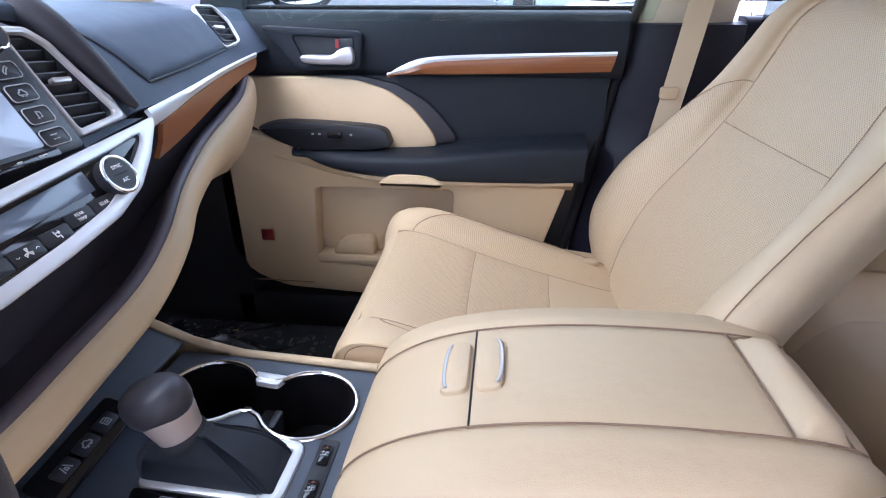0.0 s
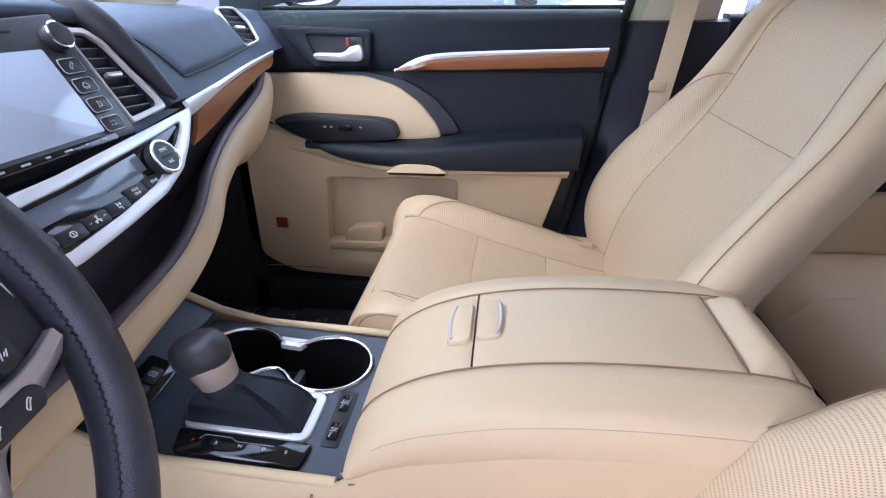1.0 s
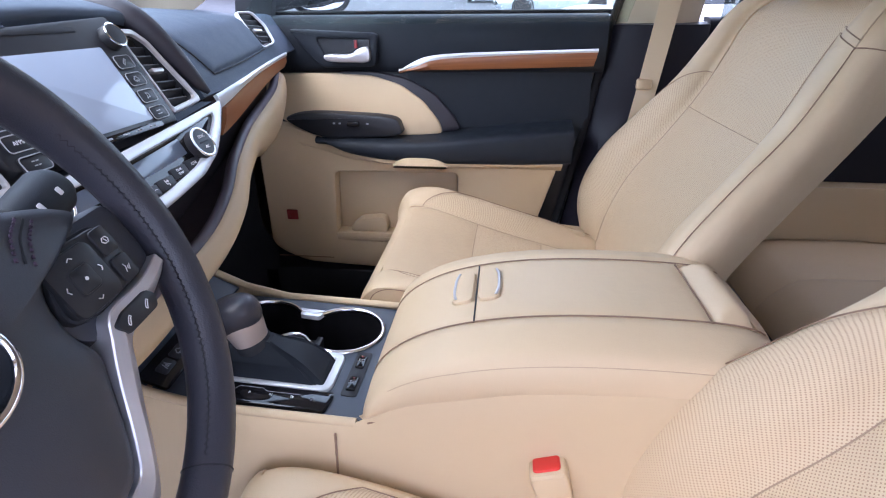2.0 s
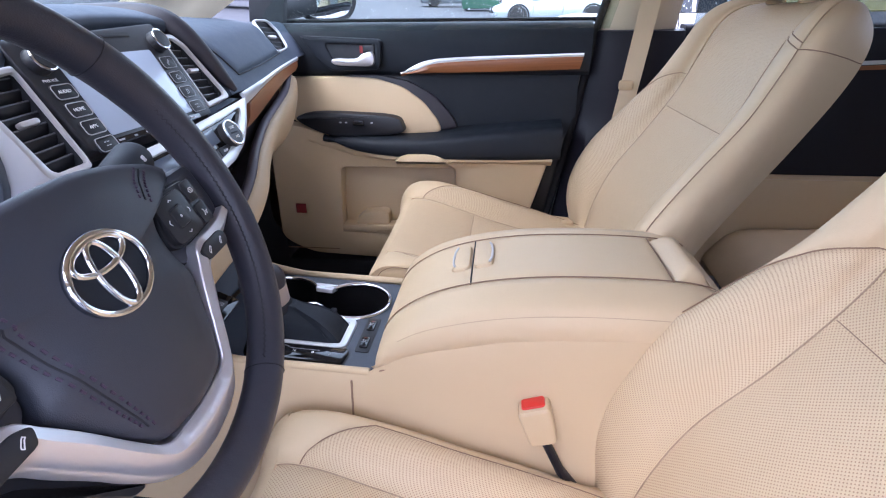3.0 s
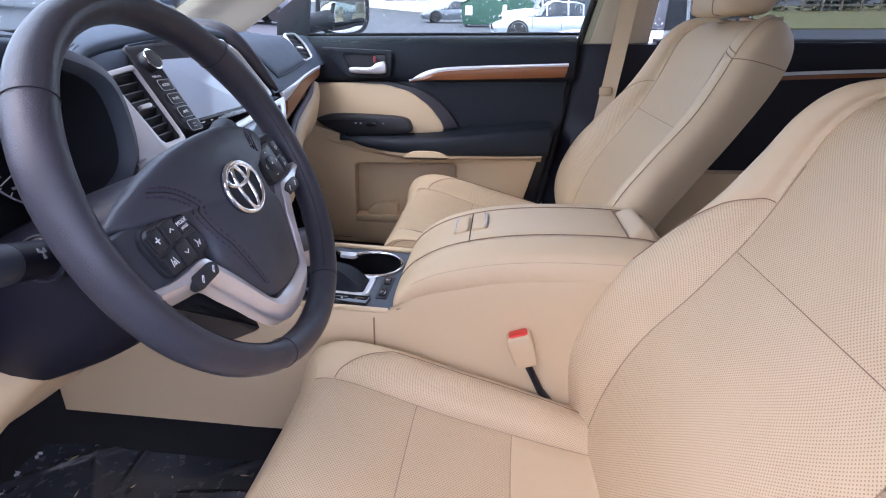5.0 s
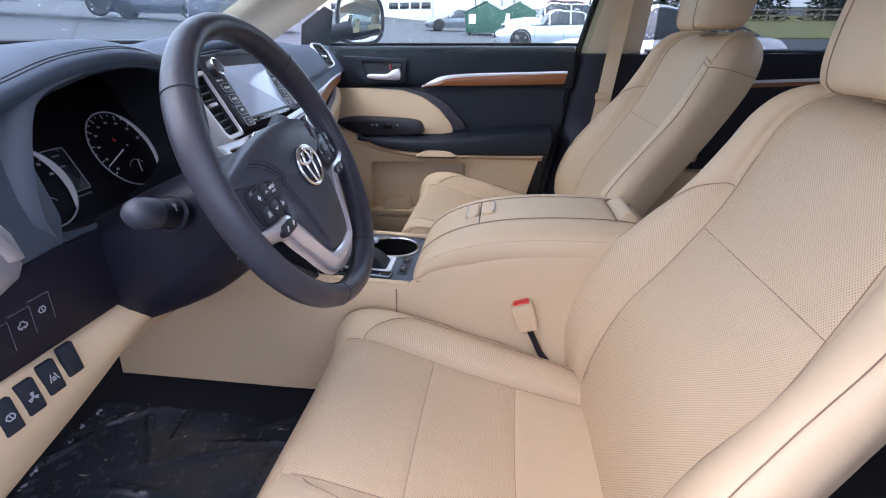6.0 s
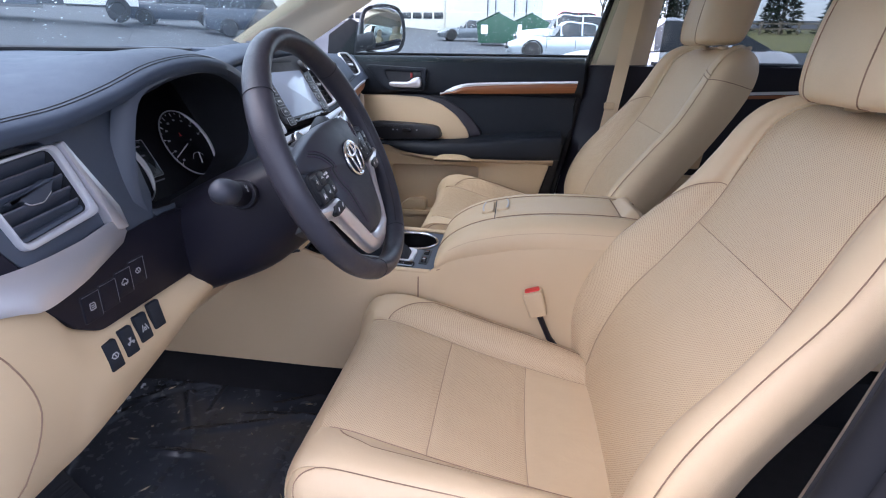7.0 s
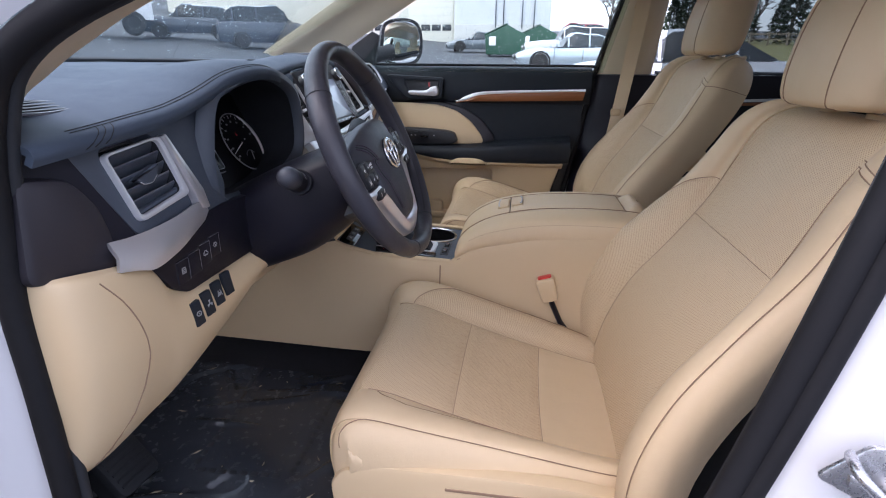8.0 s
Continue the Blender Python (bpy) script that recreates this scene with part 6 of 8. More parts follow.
    order = np.argsort(ang)

    def crown(a, b):
        """Height of the cover's skin at (a, b)."""
        f = np.hypot(a - c0[0], b - c0[1]) / np.interp(math.atan2(b - c0[1], a - c0[0]), ang[order], rad[order], period=2 * np.pi)
        return np.interp(f, [0.02, 0.2, 0.45, 0.7, 0.9, 0.975, 0.995], [0.0302, 0.0300, 0.0290, 0.0262, 0.022, 0.0185, 0.014]) - 0.016 * (abs(a) / 0.135) ** 2

    for sg in (-1, 1):
        cutoff = 56 if sg < 0 else 18
        for line in ([(0.090, 0.036), (0.074, 0.027), (0.061, 0.008), (0.053, -0.025), (0.044, -0.062), (0.038, -0.090)], [(0.097, 0.031), (0.081, 0.021), (0.068, 0.002), (0.060, -0.028), (0.051, -0.062), (0.044, -0.085)]):
            L = cr(V(line), 56)
            for j in range(0, cutoff - 1, 2):
                a, b = L[j], L[j + 1]
                tube("stitch", [put(sg * p[0], p[1], crown(p[0], p[1]) + 0.0004) for p in (a, a * 0.5 + b * 0.5, b)], 0.0009, PLUM_THREAD, wh, n=5)
        L = cr(V([(0.0935, 0.0335), (0.0775, 0.024), (0.0645, 0.005), (0.0565, -0.0265), (0.0475, -0.062), (0.041, -0.088)]), 40)
        tube("cover_seam", [put(sg * p[0], p[1], crown(p[0], p[1]) + 0.0000) for p in L[: 40 if sg < 0 else 13]], 0.0007, DARK_VOID, wh, n=6)
    # emblem: plain chrome ovals
    EO = put(0.0, -0.006, 0.0285)
    slab("emblem_disc", circle2(0.0310, 36, ry=0.0255), EO, HA, HB, 0.002, BLACK_SOFT, wh, bevel=0.001)
    for rx, ry, cy in ((0.0292, 0.0238, 0.0), (0.0096, 0.0214, -0.001), (0.0206, 0.0092, 0.0122)):
        tube("emblem_oval", [EO + W_N * 0.0032 + rx * math.cos(t) * HA + (cy + ry * math.sin(t)) * HB for t in np.linspace(0, 2 * np.pi, 48, endpoint=False)], 0.0023, CHROME, wh, "chrome oval badge", closed=True, n=8)
    # dark side spokes that carry the button pods
    for sg in (-1, 1):
        o2 = [(0.070, 0.016), (0.100, 0.020), (0.130, 0.020), (0.152, 0.020), (0.154, -0.018), (0.148, -0.034), (0.125, -0.046), (0.085, -0.046), (0.070, -0.035)]
        slab("side_spoke", round2([(sg * a, b) for a, b in o2], 0.008), put(0, 0, -0.008), HA, HB, 0.018, HUB_SKIN, wh, "black side spoke", bevel=0.006)
        p = [(0.080, 0.004), (0.095, 0.0145), (0.124, 0.0135), (0.131, 0.004), (0.128, -0.027), (0.090, -0.0305), (0.0715, -0.026), (0.0715, -0.010)]
        slab("pod_groove", round2([(sg * a, b) for a, b in p], 0.008), put(0, 0, 0.008), HA, HB, 0.006, DARK_VOID, wh, bevel=0.001)
        slab("button_pod", offset2(round2([(sg * a, b) for a, b in p], 0.008), 0.0018), put(0, 0, 0.010), HA, HB, 0.008, BLACK_PLASTIC, wh, "black button pod", bevel=0.002)
        if sg > 0:
            slab("direction_pad", rrect(0.036, 0.036, 0.006, c=(0.0925, -0.0085)), put(0, 0, 0.0160), HA, HB, 0.0036, BLACK_PLASTIC, wh, "black four-way button", bevel=0.0012)
            slab("pad_groove", rrect(0.0175, 0.0175, 0.004, c=(0.0925, -0.0085)), put(0, 0, 0.0192), HA, HB, 0.0006, DARK_VOID, wh, bevel=0.0002)
            slab("centre_button", rrect(0.0150, 0.0150, 0.003, c=(0.0925, -0.0085)), put(0, 0, 0.0190), HA, HB, 0.0020, BLACK_PLASTIC, wh, "black centre button", bevel=0.0008)
            slab("button_mark", circle2(0.0012, 10, c=(0.0925, -0.0085)), put(0, 0, 0.0209), HA, HB, 0.0004, WHITE_MARK, wh, bevel=0.0001)
            for da, db in ((1, 0), (-1, 0), (0, 1), (0, -1)):
                tip_ = V((0.0925 + 0.0140 * da, -0.0085 + 0.0140 * db))
                tube("button_arrow", [put(*(tip_ - 0.0014 * V((da, db)) + e * 0.0020 * V((-db, da))), 0.0199) if e else put(*tip_, 0.0199) for e in (-1, 0, 1)], 0.00035, WHITE_MARK, wh, n=5)
            for b, kind_ in ((0.0020, "loop"), (-0.0175, "voice")):
                slab("wheel_button", rrect(0.0130, 0.0170, 0.0025, c=(0.1205, b)), put(0, 0, 0.0165), HA, HB, 0.0030, BLACK_PLASTIC, wh, "black wheel button with a white mark", bevel=0.001)
                icon("button_mark", kind_, put(0.1205, b, 0.0197), HA, HB, 0.0060, WHITE_MARK, wh, 0.09)
        for k, (a, b, w, h) in enumerate(((0.0865, 0.0000, 0.0130, 0.0135), (0.0845, -0.0180, 0.0150, 0.0165), (0.1030, 0.0020, 0.0155, 0.0165), (0.1025, -0.0180, 0.0155, 0.0180), (0.1200, 0.0015, 0.0150, 0.0160), (0.1195, -0.0175, 0.0150, 0.0165)) if sg < 0 else ()):
            slab("wheel_button", rrect(w, h, 0.0025, c=(sg * a, b)), put(0, 0, 0.0165), HA, HB, 0.0030 + 0.001 * (k in (2, 3)), BLACK_PLASTIC, wh, "black wheel button with a white mark", bevel=0.001)
            Z = 0.0196 + 0.001 * (k in (2, 3))
            if k == 0:
                writing("button_word", "MODE", put(sg * a, b + 0.0022, Z), HA, HB, 0.0048, WHITE_MARK, wh)
                writing("button_word", "HOLD", put(sg * a, b - 0.0025, Z), HA, HB, 0.0034, WHITE_MARK, wh)
            elif k in (2, 3):
                e = 1 if k == 2 else -1
                tube("button_arrow", [put(sg * a - 0.0026, b - 0.0012 * e, Z), put(sg * a, b + 0.0012 * e, Z), put(sg * a + 0.0026, b - 0.0012 * e, Z)], 0.00045, WHITE_MARK, wh, n=5)
            elif k == 4:
                for w2, h2 in ((0.0055, 0.0011), (0.0011, 0.0055)):
                    slab("button_mark", rrect(w2, h2, 0.0002, 3, c=(sg * a, b)), put(0, 0, Z - 0.0002), HA, HB, 0.0004 + 0.0001 * (w2 < h2), WHITE_MARK, wh, bevel=0.0001)
            else:
                icon("button_mark", {1: "voice", 5: "lane"}[k], put(sg * a, b, Z + 0.0001), HA, HB, 0.0072, WHITE_MARK, wh, 0.10)
        # silver lower spoke: a faceted arm from the pod to the foot of the wheel
        inn = cr(V([(0.149, -0.024), (0.131, -0.0285), (0.113, -0.030), (0.090, -0.031), (0.079, -0.044), (0.066, -0.063), (0.050, -0.090), (0.037, -0.107), (0.018, -0.1105), (0.0, -0.112)]), 40)
        out = cr(V([(0.147, -0.040), (0.128, -0.046), (0.110, -0.050), (0.095, -0.055), (0.084, -0.071), (0.070, -0.091), (0.058, -0.110), (0.041, -0.130), (0.022, -0.139), (0.0, -0.142)]), 40)
        zi = np.interp(np.linspace(0, 1, 40), [0, 0.3, 0.7, 1], [0.016, 0.020, 0.017, 0.016])
        P = [[put(sg * (a[0] + (b[0] - a[0]) * f), a[1] + (b[1] - a[1]) * f, z0 + dz) for a, b, z0 in zip(inn, out, zi)] for f, dz in ((-0.05, -0.016), (0.0, -0.001), (0.04, 0.0), (0.36, 0.0022), (0.42, 0.0018), (0.88, -0.0055), (0.97, -0.009), (1.02, -0.020))]
        sheet("lower_spoke", V(P), SPOKE, wh, "satin silver lower spoke", 0.003, away=put(0, -0.06, -0.3), sharp=28)
        ph = [(0.084, -0.0385), (0.093, -0.0345), (0.117, -0.0345), (0.121, -0.040), (0.117, -0.0475), (0.098, -0.0475), (0.088, -0.0475)]
        slab("phone_buttons", round2([(sg * a, b) for a, b in ph], 0.003), put(0, 0, 0.0155), HA, HB, 0.0075, BLACK_PLASTIC, wh, "black phone buttons", bevel=0.001)
        for a in (0.093, 0.110):
            icon("button_mark", "phone", put(sg * a, -0.0412, 0.0232), HA, HB, 0.0055, WHITE_MARK, wh, 0.10)
        cov = [(0.125, -0.040), (0.112, -0.052), (0.094, -0.062), (0.074, -0.092), (0.056, -0.118), (0.045, -0.122), (0.03, -0.05), (0.07, -0.03)]
        slab("spoke_backing", round2([(sg * a, b - 0.006) for a, b in cov], 0.004), put(0, 0, -0.040), HA, HB, 0.030, BLACK_PLASTIC, wh, "black backing of the spoke", bevel=0.004)
    lathe("hub_boss", [(-0.05, 0.042), (-0.03, 0.046), (-0.012, 0.046)], W_C, W_N, BLACK_PLASTIC, wh, n=32)


build_column()
build_wheel()

# ---- passenger doors ----
D_A, D_B = V((1.0, 0, 0)), V((0, 0, 1.0))


def build_front_door():
    d = group("car_door", "closed front passenger door with black, beige and wood trim", "car door", (-0.2, 0.74, 0.6), "passenger side doors")
    f = lambda n, o, y, t, m, lb="", par=None, **k: slab(n, o, (0, y, 0), D_A, D_B, t, m, par or d, lb, **k)  # noqa: E731
    f("door_core", round2([(-0.68, 0.70), (0.14, 0.66), (0.245, 1.32), (-0.68, 1.32)], 0.05), 0.82, 0.075, BLACK_PLASTIC, "black door core", bevel=0.004)
    # upper black skin with a soft shoulder at the glass
    P = []
    for z, y in ((1.212, 0.738), (1.225, 0.728), (1.26, 0.722), (1.30, 0.722), (1.325, 0.728), (1.337, 0.742), (1.339, 0.775), (1.337, 0.80)):
        P.append([(x, y - 0.002 * math.exp(-((x + 0.55) / 0.15) ** 2), z) for x in np.linspace(-0.66, 0.245, 24)])
    sheet("upper_skin", cr(V(P), 24), BLACK_SOFT, d, "blue-black soft upper door skin", 0.006, away=(-0.2, 1.2, 1.2))
    # lower black insert
    P = [[(x, 0.742 - 0.004 * math.sin(np.pi * (z - 1.06) / 0.18), z) for x in np.linspace(-0.22, 0.222, 16)] for z in np.linspace(1.05, 1.225, 10)]
    sheet("lower_insert", P, BLACK_SOFT, d, "black door insert", 0.006, away=(-0.2, 1.2, 1.2))
    # handle recess and lever
    rec = round2([(-0.500, 1.310), (-0.282, 1.300), (-0.290, 1.226), (-0.42, 1.222), (-0.445, 1.245)], 0.014)
    f("handle_surround", rec, 0.722, 0.018, BLACK_SOFT, "black handle surround", bevel=0.005, hole=round2([(-0.432, 1.291), (-0.302, 1.286), (-0.306, 1.240), (-0.395, 1.238), (-0.412, 1.250)], 0.010))
    f("handle_recess", round2([(-0.436, 1.295), (-0.298, 1.290), (-0.302, 1.236), (-0.398, 1.234), (-0.416, 1.248)], 0.010), 0.7165, 0.006, DARK_VOID, "dark handle recess", bevel=0.0005)
    o = smooth2([(-0.408, 1.254), (-0.350, 1.255), (-0.328, 1.267), (-0.304, 1.269), (-0.304, 1.239), (-0.345, 1.236), (-0.404, 1.239)], 36)
    f("door_handle", o, 0.708, 0.018, TRIM_SATIN, "satin chrome door handle", bevel=0.005)
    f("lock_lever", rrect(0.030, 0.022, 0.004, c=(-0.316, 1.276)), 0.714, 0.012, BLACK_PLASTIC, "black lock lever", bevel=0.002)
    f("lock_mark", rrect(0.008, 0.018, 0.001, 3, c=(-0.337, 1.276)), 0.7145, 0.006, DIM_RED, "red unlocked mark", bevel=0.001)
    # silver and wood strip
    top = cr(V([(-0.236, 0.712, 1.216), (-0.205, 0.708, 1.234), (-0.160, 0.706, 1.250), (-0.08, 0.706, 1.257), (0.08, 0.708, 1.262), (0.226, 0.712, 1.266)]), 30)
    mid = cr(V([(-0.236, 0.712, 1.215), (-0.198, 0.704, 1.224), (-0.155, 0.701, 1.240), (-0.08, 0.702, 1.247), (0.08, 0.704, 1.254), (0.225, 0.708, 1.258)]), 30)
    bot = cr(V([(-0.236, 0.712, 1.214), (-0.190, 0.706, 1.217), (-0.150, 0.706, 1.219), (-0.08, 0.706, 1.220), (0.08, 0.708, 1.224), (0.218, 0.712, 1.228)]), 30)
    sheet("silver_strip", [top, (top + mid) / 2 + V((0, -0.003, 0)), mid], SILVER, d, "satin silver door strip", 0.005, away=(-0.1, 1.0, 1.24))
    sheet("wood_strip", [mid, (mid + bot) / 2 + V((0, -0.005, 0)), bot], WOOD, d, "brown wood grain door strip", 0.005, away=(-0.1, 1.0, 1.24))
    # beige leather insert with its plum border
    o = [(-0.575, 1.207), (-0.40, 1.209), (-0.305, 1.204), (-0.235, 1.183), (-0.180, 1.145), (-0.140, 1.095), (-0.130, 1.066), (-0.24, 1.056), (-0.40, 1.052), (-0.53, 1.085), (-0.585, 1.12)]
    f("insert_border", round2([(-0.40, 1.212), (-0.300, 1.213), (-0.215, 1.196), (-0.150, 1.160), (-0.105, 1.110), (-0.085, 1.075), (-0.2, 1.06), (-0.4, 1.06)], 0.02), 0.735, 0.012, RIDGE, "plum-black insert border", bevel=0.005)
    f("leather_insert", round2(o, 0.016), 0.735, 0.018, LEATHER, "beige leather door insert", bevel=0.006)
    # window switch pod
    o = smooth2([(-0.524, 1.104), (-0.47, 1.119), (-0.36, 1.118), (-0.255, 1.110), (-0.232, 1.088), (-0.240, 1.066), (-0.34, 1.058), (-0.43, 1.058), (-0.49, 1.078)], 40)
    f("switch_pod", o, 0.725, 0.040, BLACK_PLASTIC, "black window switch pod", bevel=0.007)
    box("window_switch", (-0.365, 0.676, 1.088), (-0.335, 0.690, 1.100), BLACK_GLOSS, d, "black window switch", 0.002)
    for x in (-0.40, -0.385, -0.315):
        slab("switch_mark", rrect(0.006, 0.004, 0.001, 3, c=(x, 1.094)), (0, 0.6850, 0), D_A, D_B, 0.0006, GREY_MARK, d, bevel=0.0002)
    # armrest: a padded black shelf tapering to the front
    rows = []
    for x, zt, zb, yo in ((-0.455, 1.062, 1.045, 0.700), (-0.38, 1.056, 1.020, 0.672), (-0.28, 1.056, 1.008, 0.655), (-0.15, 1.060, 1.003, 0.650), (-0.02, 1.072, 1.003, 0.652), (0.08, 1.082, 1.003, 0.660), (0.185, 1.090, 1.004, 0.672)):
        rows.append([(x, 0.745, zt + 0.012), (x, 0.715, zt + 0.004), (x, yo + 0.014, zt - 0.002), (x, yo, zt - 0.016), (x, yo + 0.004, zb + 0.008), (x, yo + 0.03, zb), (x, 0.745, zb)])
    P = cr(np.swapaxes(cr(V(rows), 36), 0, 1), 28)
    sheet("armrest", P, BLACK_SOFT, d, "padded black door armrest", 0.006, away=(-0.15, 0.80, 1.03))
    # beige fill between the armrest's edge and the lower panel
    xs = np.linspace(-0.50, 0.165, 28)
    lo = [np.interp(x, [-0.50, -0.44, -0.38, -0.28, -0.15, 0.165], [0.697, 0.692, 0.680, 0.660, 0.654, 0.674]) for x in xs]
    zb = [np.interp(x, [-0.50, -0.44, -0.38, -0.28, -0.15, 0.165], [1.056, 1.042, 1.022, 1.008, 1.003, 1.004]) for x in xs]
    sheet("armrest_fill", [[(x, y + 0.014, z + 0.014) for x, y, z in zip(xs, lo, zb)], [(x, y + 0.005, z + 0.004) for x, y, z in zip(xs, lo, zb)], [(x, y + 0.006, z - 0.006) for x, y, z in zip(xs, lo, zb)], [(x, 0.697, z - 0.016) for x, y, z in zip(xs, lo, zb)], [(x, 0.703, z - 0.022) for x, y, z in zip(xs, lo, zb)]], BEIGE_PLASTIC, d, "beige panel below the armrest", 0.004, away=(-0.1, 0.8, 1.0))
    # beige pull cup under the armrest
    o = smooth2([(-0.245, 1.004), (-0.215, 1.019), (-0.15, 1.019), (-0.118, 1.005), (-0.12, 0.994), (-0.24, 0.994)], 30)
    f("pull_cup", o, 0.672, 0.026, BEIGE_PLASTIC, "beige pull cup", bevel=0.006)
    # beige lower panel with a map pocket
    outl = round2([(-0.645, 1.085), (-0.545, 1.086), (-0.47, 1.066), (-0.38, 1.032), (-0.27, 1.006), (0.160, 1.003), (0.118, 0.86), (0.07, 0.70), (-0.30, 0.690), (-0.52, 0.700), (-0.60, 0.735), (-0.645, 0.80)], 0.03, 6)
    pock = round2([(-0.418, 0.90), (-0.414, 0.966), (-0.33, 0.968), (-0.25, 0.969), (-0.17, 0.970), (-0.094, 0.970), (-0.093, 0.90), (-0.10, 0.81), (-0.112, 0.773), (-0.25, 0.772), (-0.36, 0.772), (-0.424, 0.775)], 0.014, 6)
    f("lower_panel", outl, 0.745, 0.045, BEIGE_PLASTIC, "beige lower door panel", bevel=0.007, hole=pock)
    f("pocket_back", offset2(pock, -0.004), 0.747, 0.006, BEIGE_PLASTIC, "beige map pocket back", bevel=0.001)
    f("pocket_shelf", round2([(-0.425, 0.772), (-0.10, 0.772), (-0.10, 0.80), (-0.425, 0.795)], 0.004), 0.742, 0.045, BEIGE_PLASTIC, "beige map pocket shelf", bevel=0.004)
    f("bottle_ledge", round2([(-0.385, 0.795), (-0.285, 0.795), (-0.285, 0.832), (-0.30, 0.840), (-0.36, 0.832), (-0.385, 0.81)], 0.008), 0.742, 0.035, BEIGE_PLASTIC, "beige bottle ledge", bevel=0.004)
    f("reflector", rrect(0.030, 0.028, 0.002, c=(-0.545, 0.842)), 0.702, 0.006, DIM_RED, "red door reflector", bevel=0.002)
    f("speaker_line", round2([(-0.60, 0.715), (-0.44, 0.715), (-0.44, 0.718), (-0.60, 0.718)], 0.001), 0.701, 0.002, SEAM, bevel=0.0005)
    # window pane, frame and mirror
    g = slab("window_pane", [(-0.60, 1.325), (0.27, 1.33), (0.345, 1.62), (-0.30, 1.60), (-0.42, 1.52)], (0, 0.795, 0), D_A, V((0, -0.10, 1.0)), 0.004, RAINGLASS, d, "clear window pane beaded with rain", bevel=0.0005)
    g.visible_shadow = False
    tube("belt_seal", [(x, 0.785, 1.342) for x in np.linspace(-0.62, 0.26, 10)], 0.006, RUBBER, d, "black window seal", n=8)
    f("mirror_triangle", [(-0.650, 1.325), (-0.555, 1.325), (-0.535, 1.445), (-0.560, 1.458), (-0.640, 1.405)], 0.775, 0.02, DARK_VOID, "black mirror triangle", bevel=0.004)
    # side mirror outside the glass
    c = V((-0.490, 0.95, 1.425))
    o = smooth2([(-0.078, -0.06), (-0.088, 0.0), (-0.070, 0.072), (0.0, 0.092), (0.062, 0.080), (0.086, 0.03), (0.082, -0.045), (0.045, -0.082), (-0.036, -0.086)], 40)
    A, B = unit((0.88, 0.47, 0)), V((0, 0, 1.0))
    N = np.cross(A, B)
    put = lambda w, z: [c + p[0] * A + p[1] * B + z * N for p in w]  # noqa: E731
    loft("mirror_housing", [put(o * 0.35, -0.115), put(o * 0.75, -0.095), put(o * 0.96, -0.05), put(o * 1.02, -0.01), put(o, 0.0), put(offset2(o, 0.012), -0.004)], BLACK_PLASTIC, d, "black door mirror housing", caps=False)
    slab("mirror_glass", offset2(o, 0.012), c - N * 0.006, A, B, 0.003, MIRROR, d, "door mirror glass", bevel=0.001)
    tube("mirror_arm", [(-0.62, 0.80, 1.365), (-0.58, 0.86, 1.375), (-0.53, 0.92, 1.39)], 0.030, DARK_VOID, d, n=12)
    return d


def build_rear_door():
    d = group("car_door", "closed black rear passenger door with a wood strip", "car door", (0.9, 0.76, 0.6), "passenger side doors")
    P = [[(x, y, z) for x in np.linspace(0.47, 1.35, 20)] for z, y in ((0.66, 0.745), (0.95, 0.742), (1.10, 0.750), (1.22, 0.752), (1.29, 0.748), (1.325, 0.756), (1.33, 0.80))]
    sheet("door_skin", cr(V(P), 24), SWITCH_BLACK, d, "black soft rear door skin", 0.01, away=(0.9, 1.3, 1.0))
    pth = lambda z, y: [(x, y, z + 0.03 * math.sin((x - 0.5) * 1.8)) for x in np.linspace(0.50, 1.3, 20)]  # noqa: E731
    sheet("silver_strip", [pth(1.225, 0.742), pth(1.216, 0.742)], SILVER, d, "satin silver strip", 0.005, away=(0.9, 1.3, 1.0))
    sheet("wood_strip", [pth(1.214, 0.743), pth(1.204, 0.743)], WOOD, d, "brown wood grain strip", 0.004, away=(0.9, 1.3, 1.0))
    P = [[(x, y, z) for x in np.linspace(0.50, 1.25, 16)] for z, y in ((0.96, 0.742), (0.955, 0.715), (0.94, 0.705), (0.80, 0.71), (0.70, 0.72), (0.66, 0.73))]
    sheet("lower_panel", cr(V(P), 20), BEIGE_PLASTIC, d, "beige rear door lower panel", 0.006, away=(0.9, 1.3, 0.8))
    slab("pull_grip", round2([(0.60, 0.985), (0.66, 0.985), (0.67, 1.06), (0.62, 1.05)], 0.01), (0, 0.742, 0), D_A, D_B, 0.02, BEIGE_PLASTIC, d, "beige pull grip", bevel=0.004)
    g = slab("window_pane", [(0.46, 1.325), (1.35, 1.33), (1.25, 1.62), (0.46, 1.64)], (0, 0.80, 0), D_A, V((0, -0.10, 1.0)), 0.004, RAINGLASS_DARK, d, "tinted rear window pane", bevel=0.0005)
    g.visible_shadow = False


RAINGLASS = glass("rain_window_glass", (0.88, 0.94, 0.92))
RAINGLASS_DARK = glass("tinted_window_glass", (0.45, 0.48, 0.48))
MIRROR = material("mirror_silver", (0.9, 0.9, 0.92), 0.02, 1.0, vary=0.01, rough_vary=0.01)
build_front_door()
build_rear_door()

# ---- body shell, pillars, floor and belts ----
body = group("car_body", "white car body shell with beige headliner and pillars", "car body", (0, 0, 0.5), "", "structure")


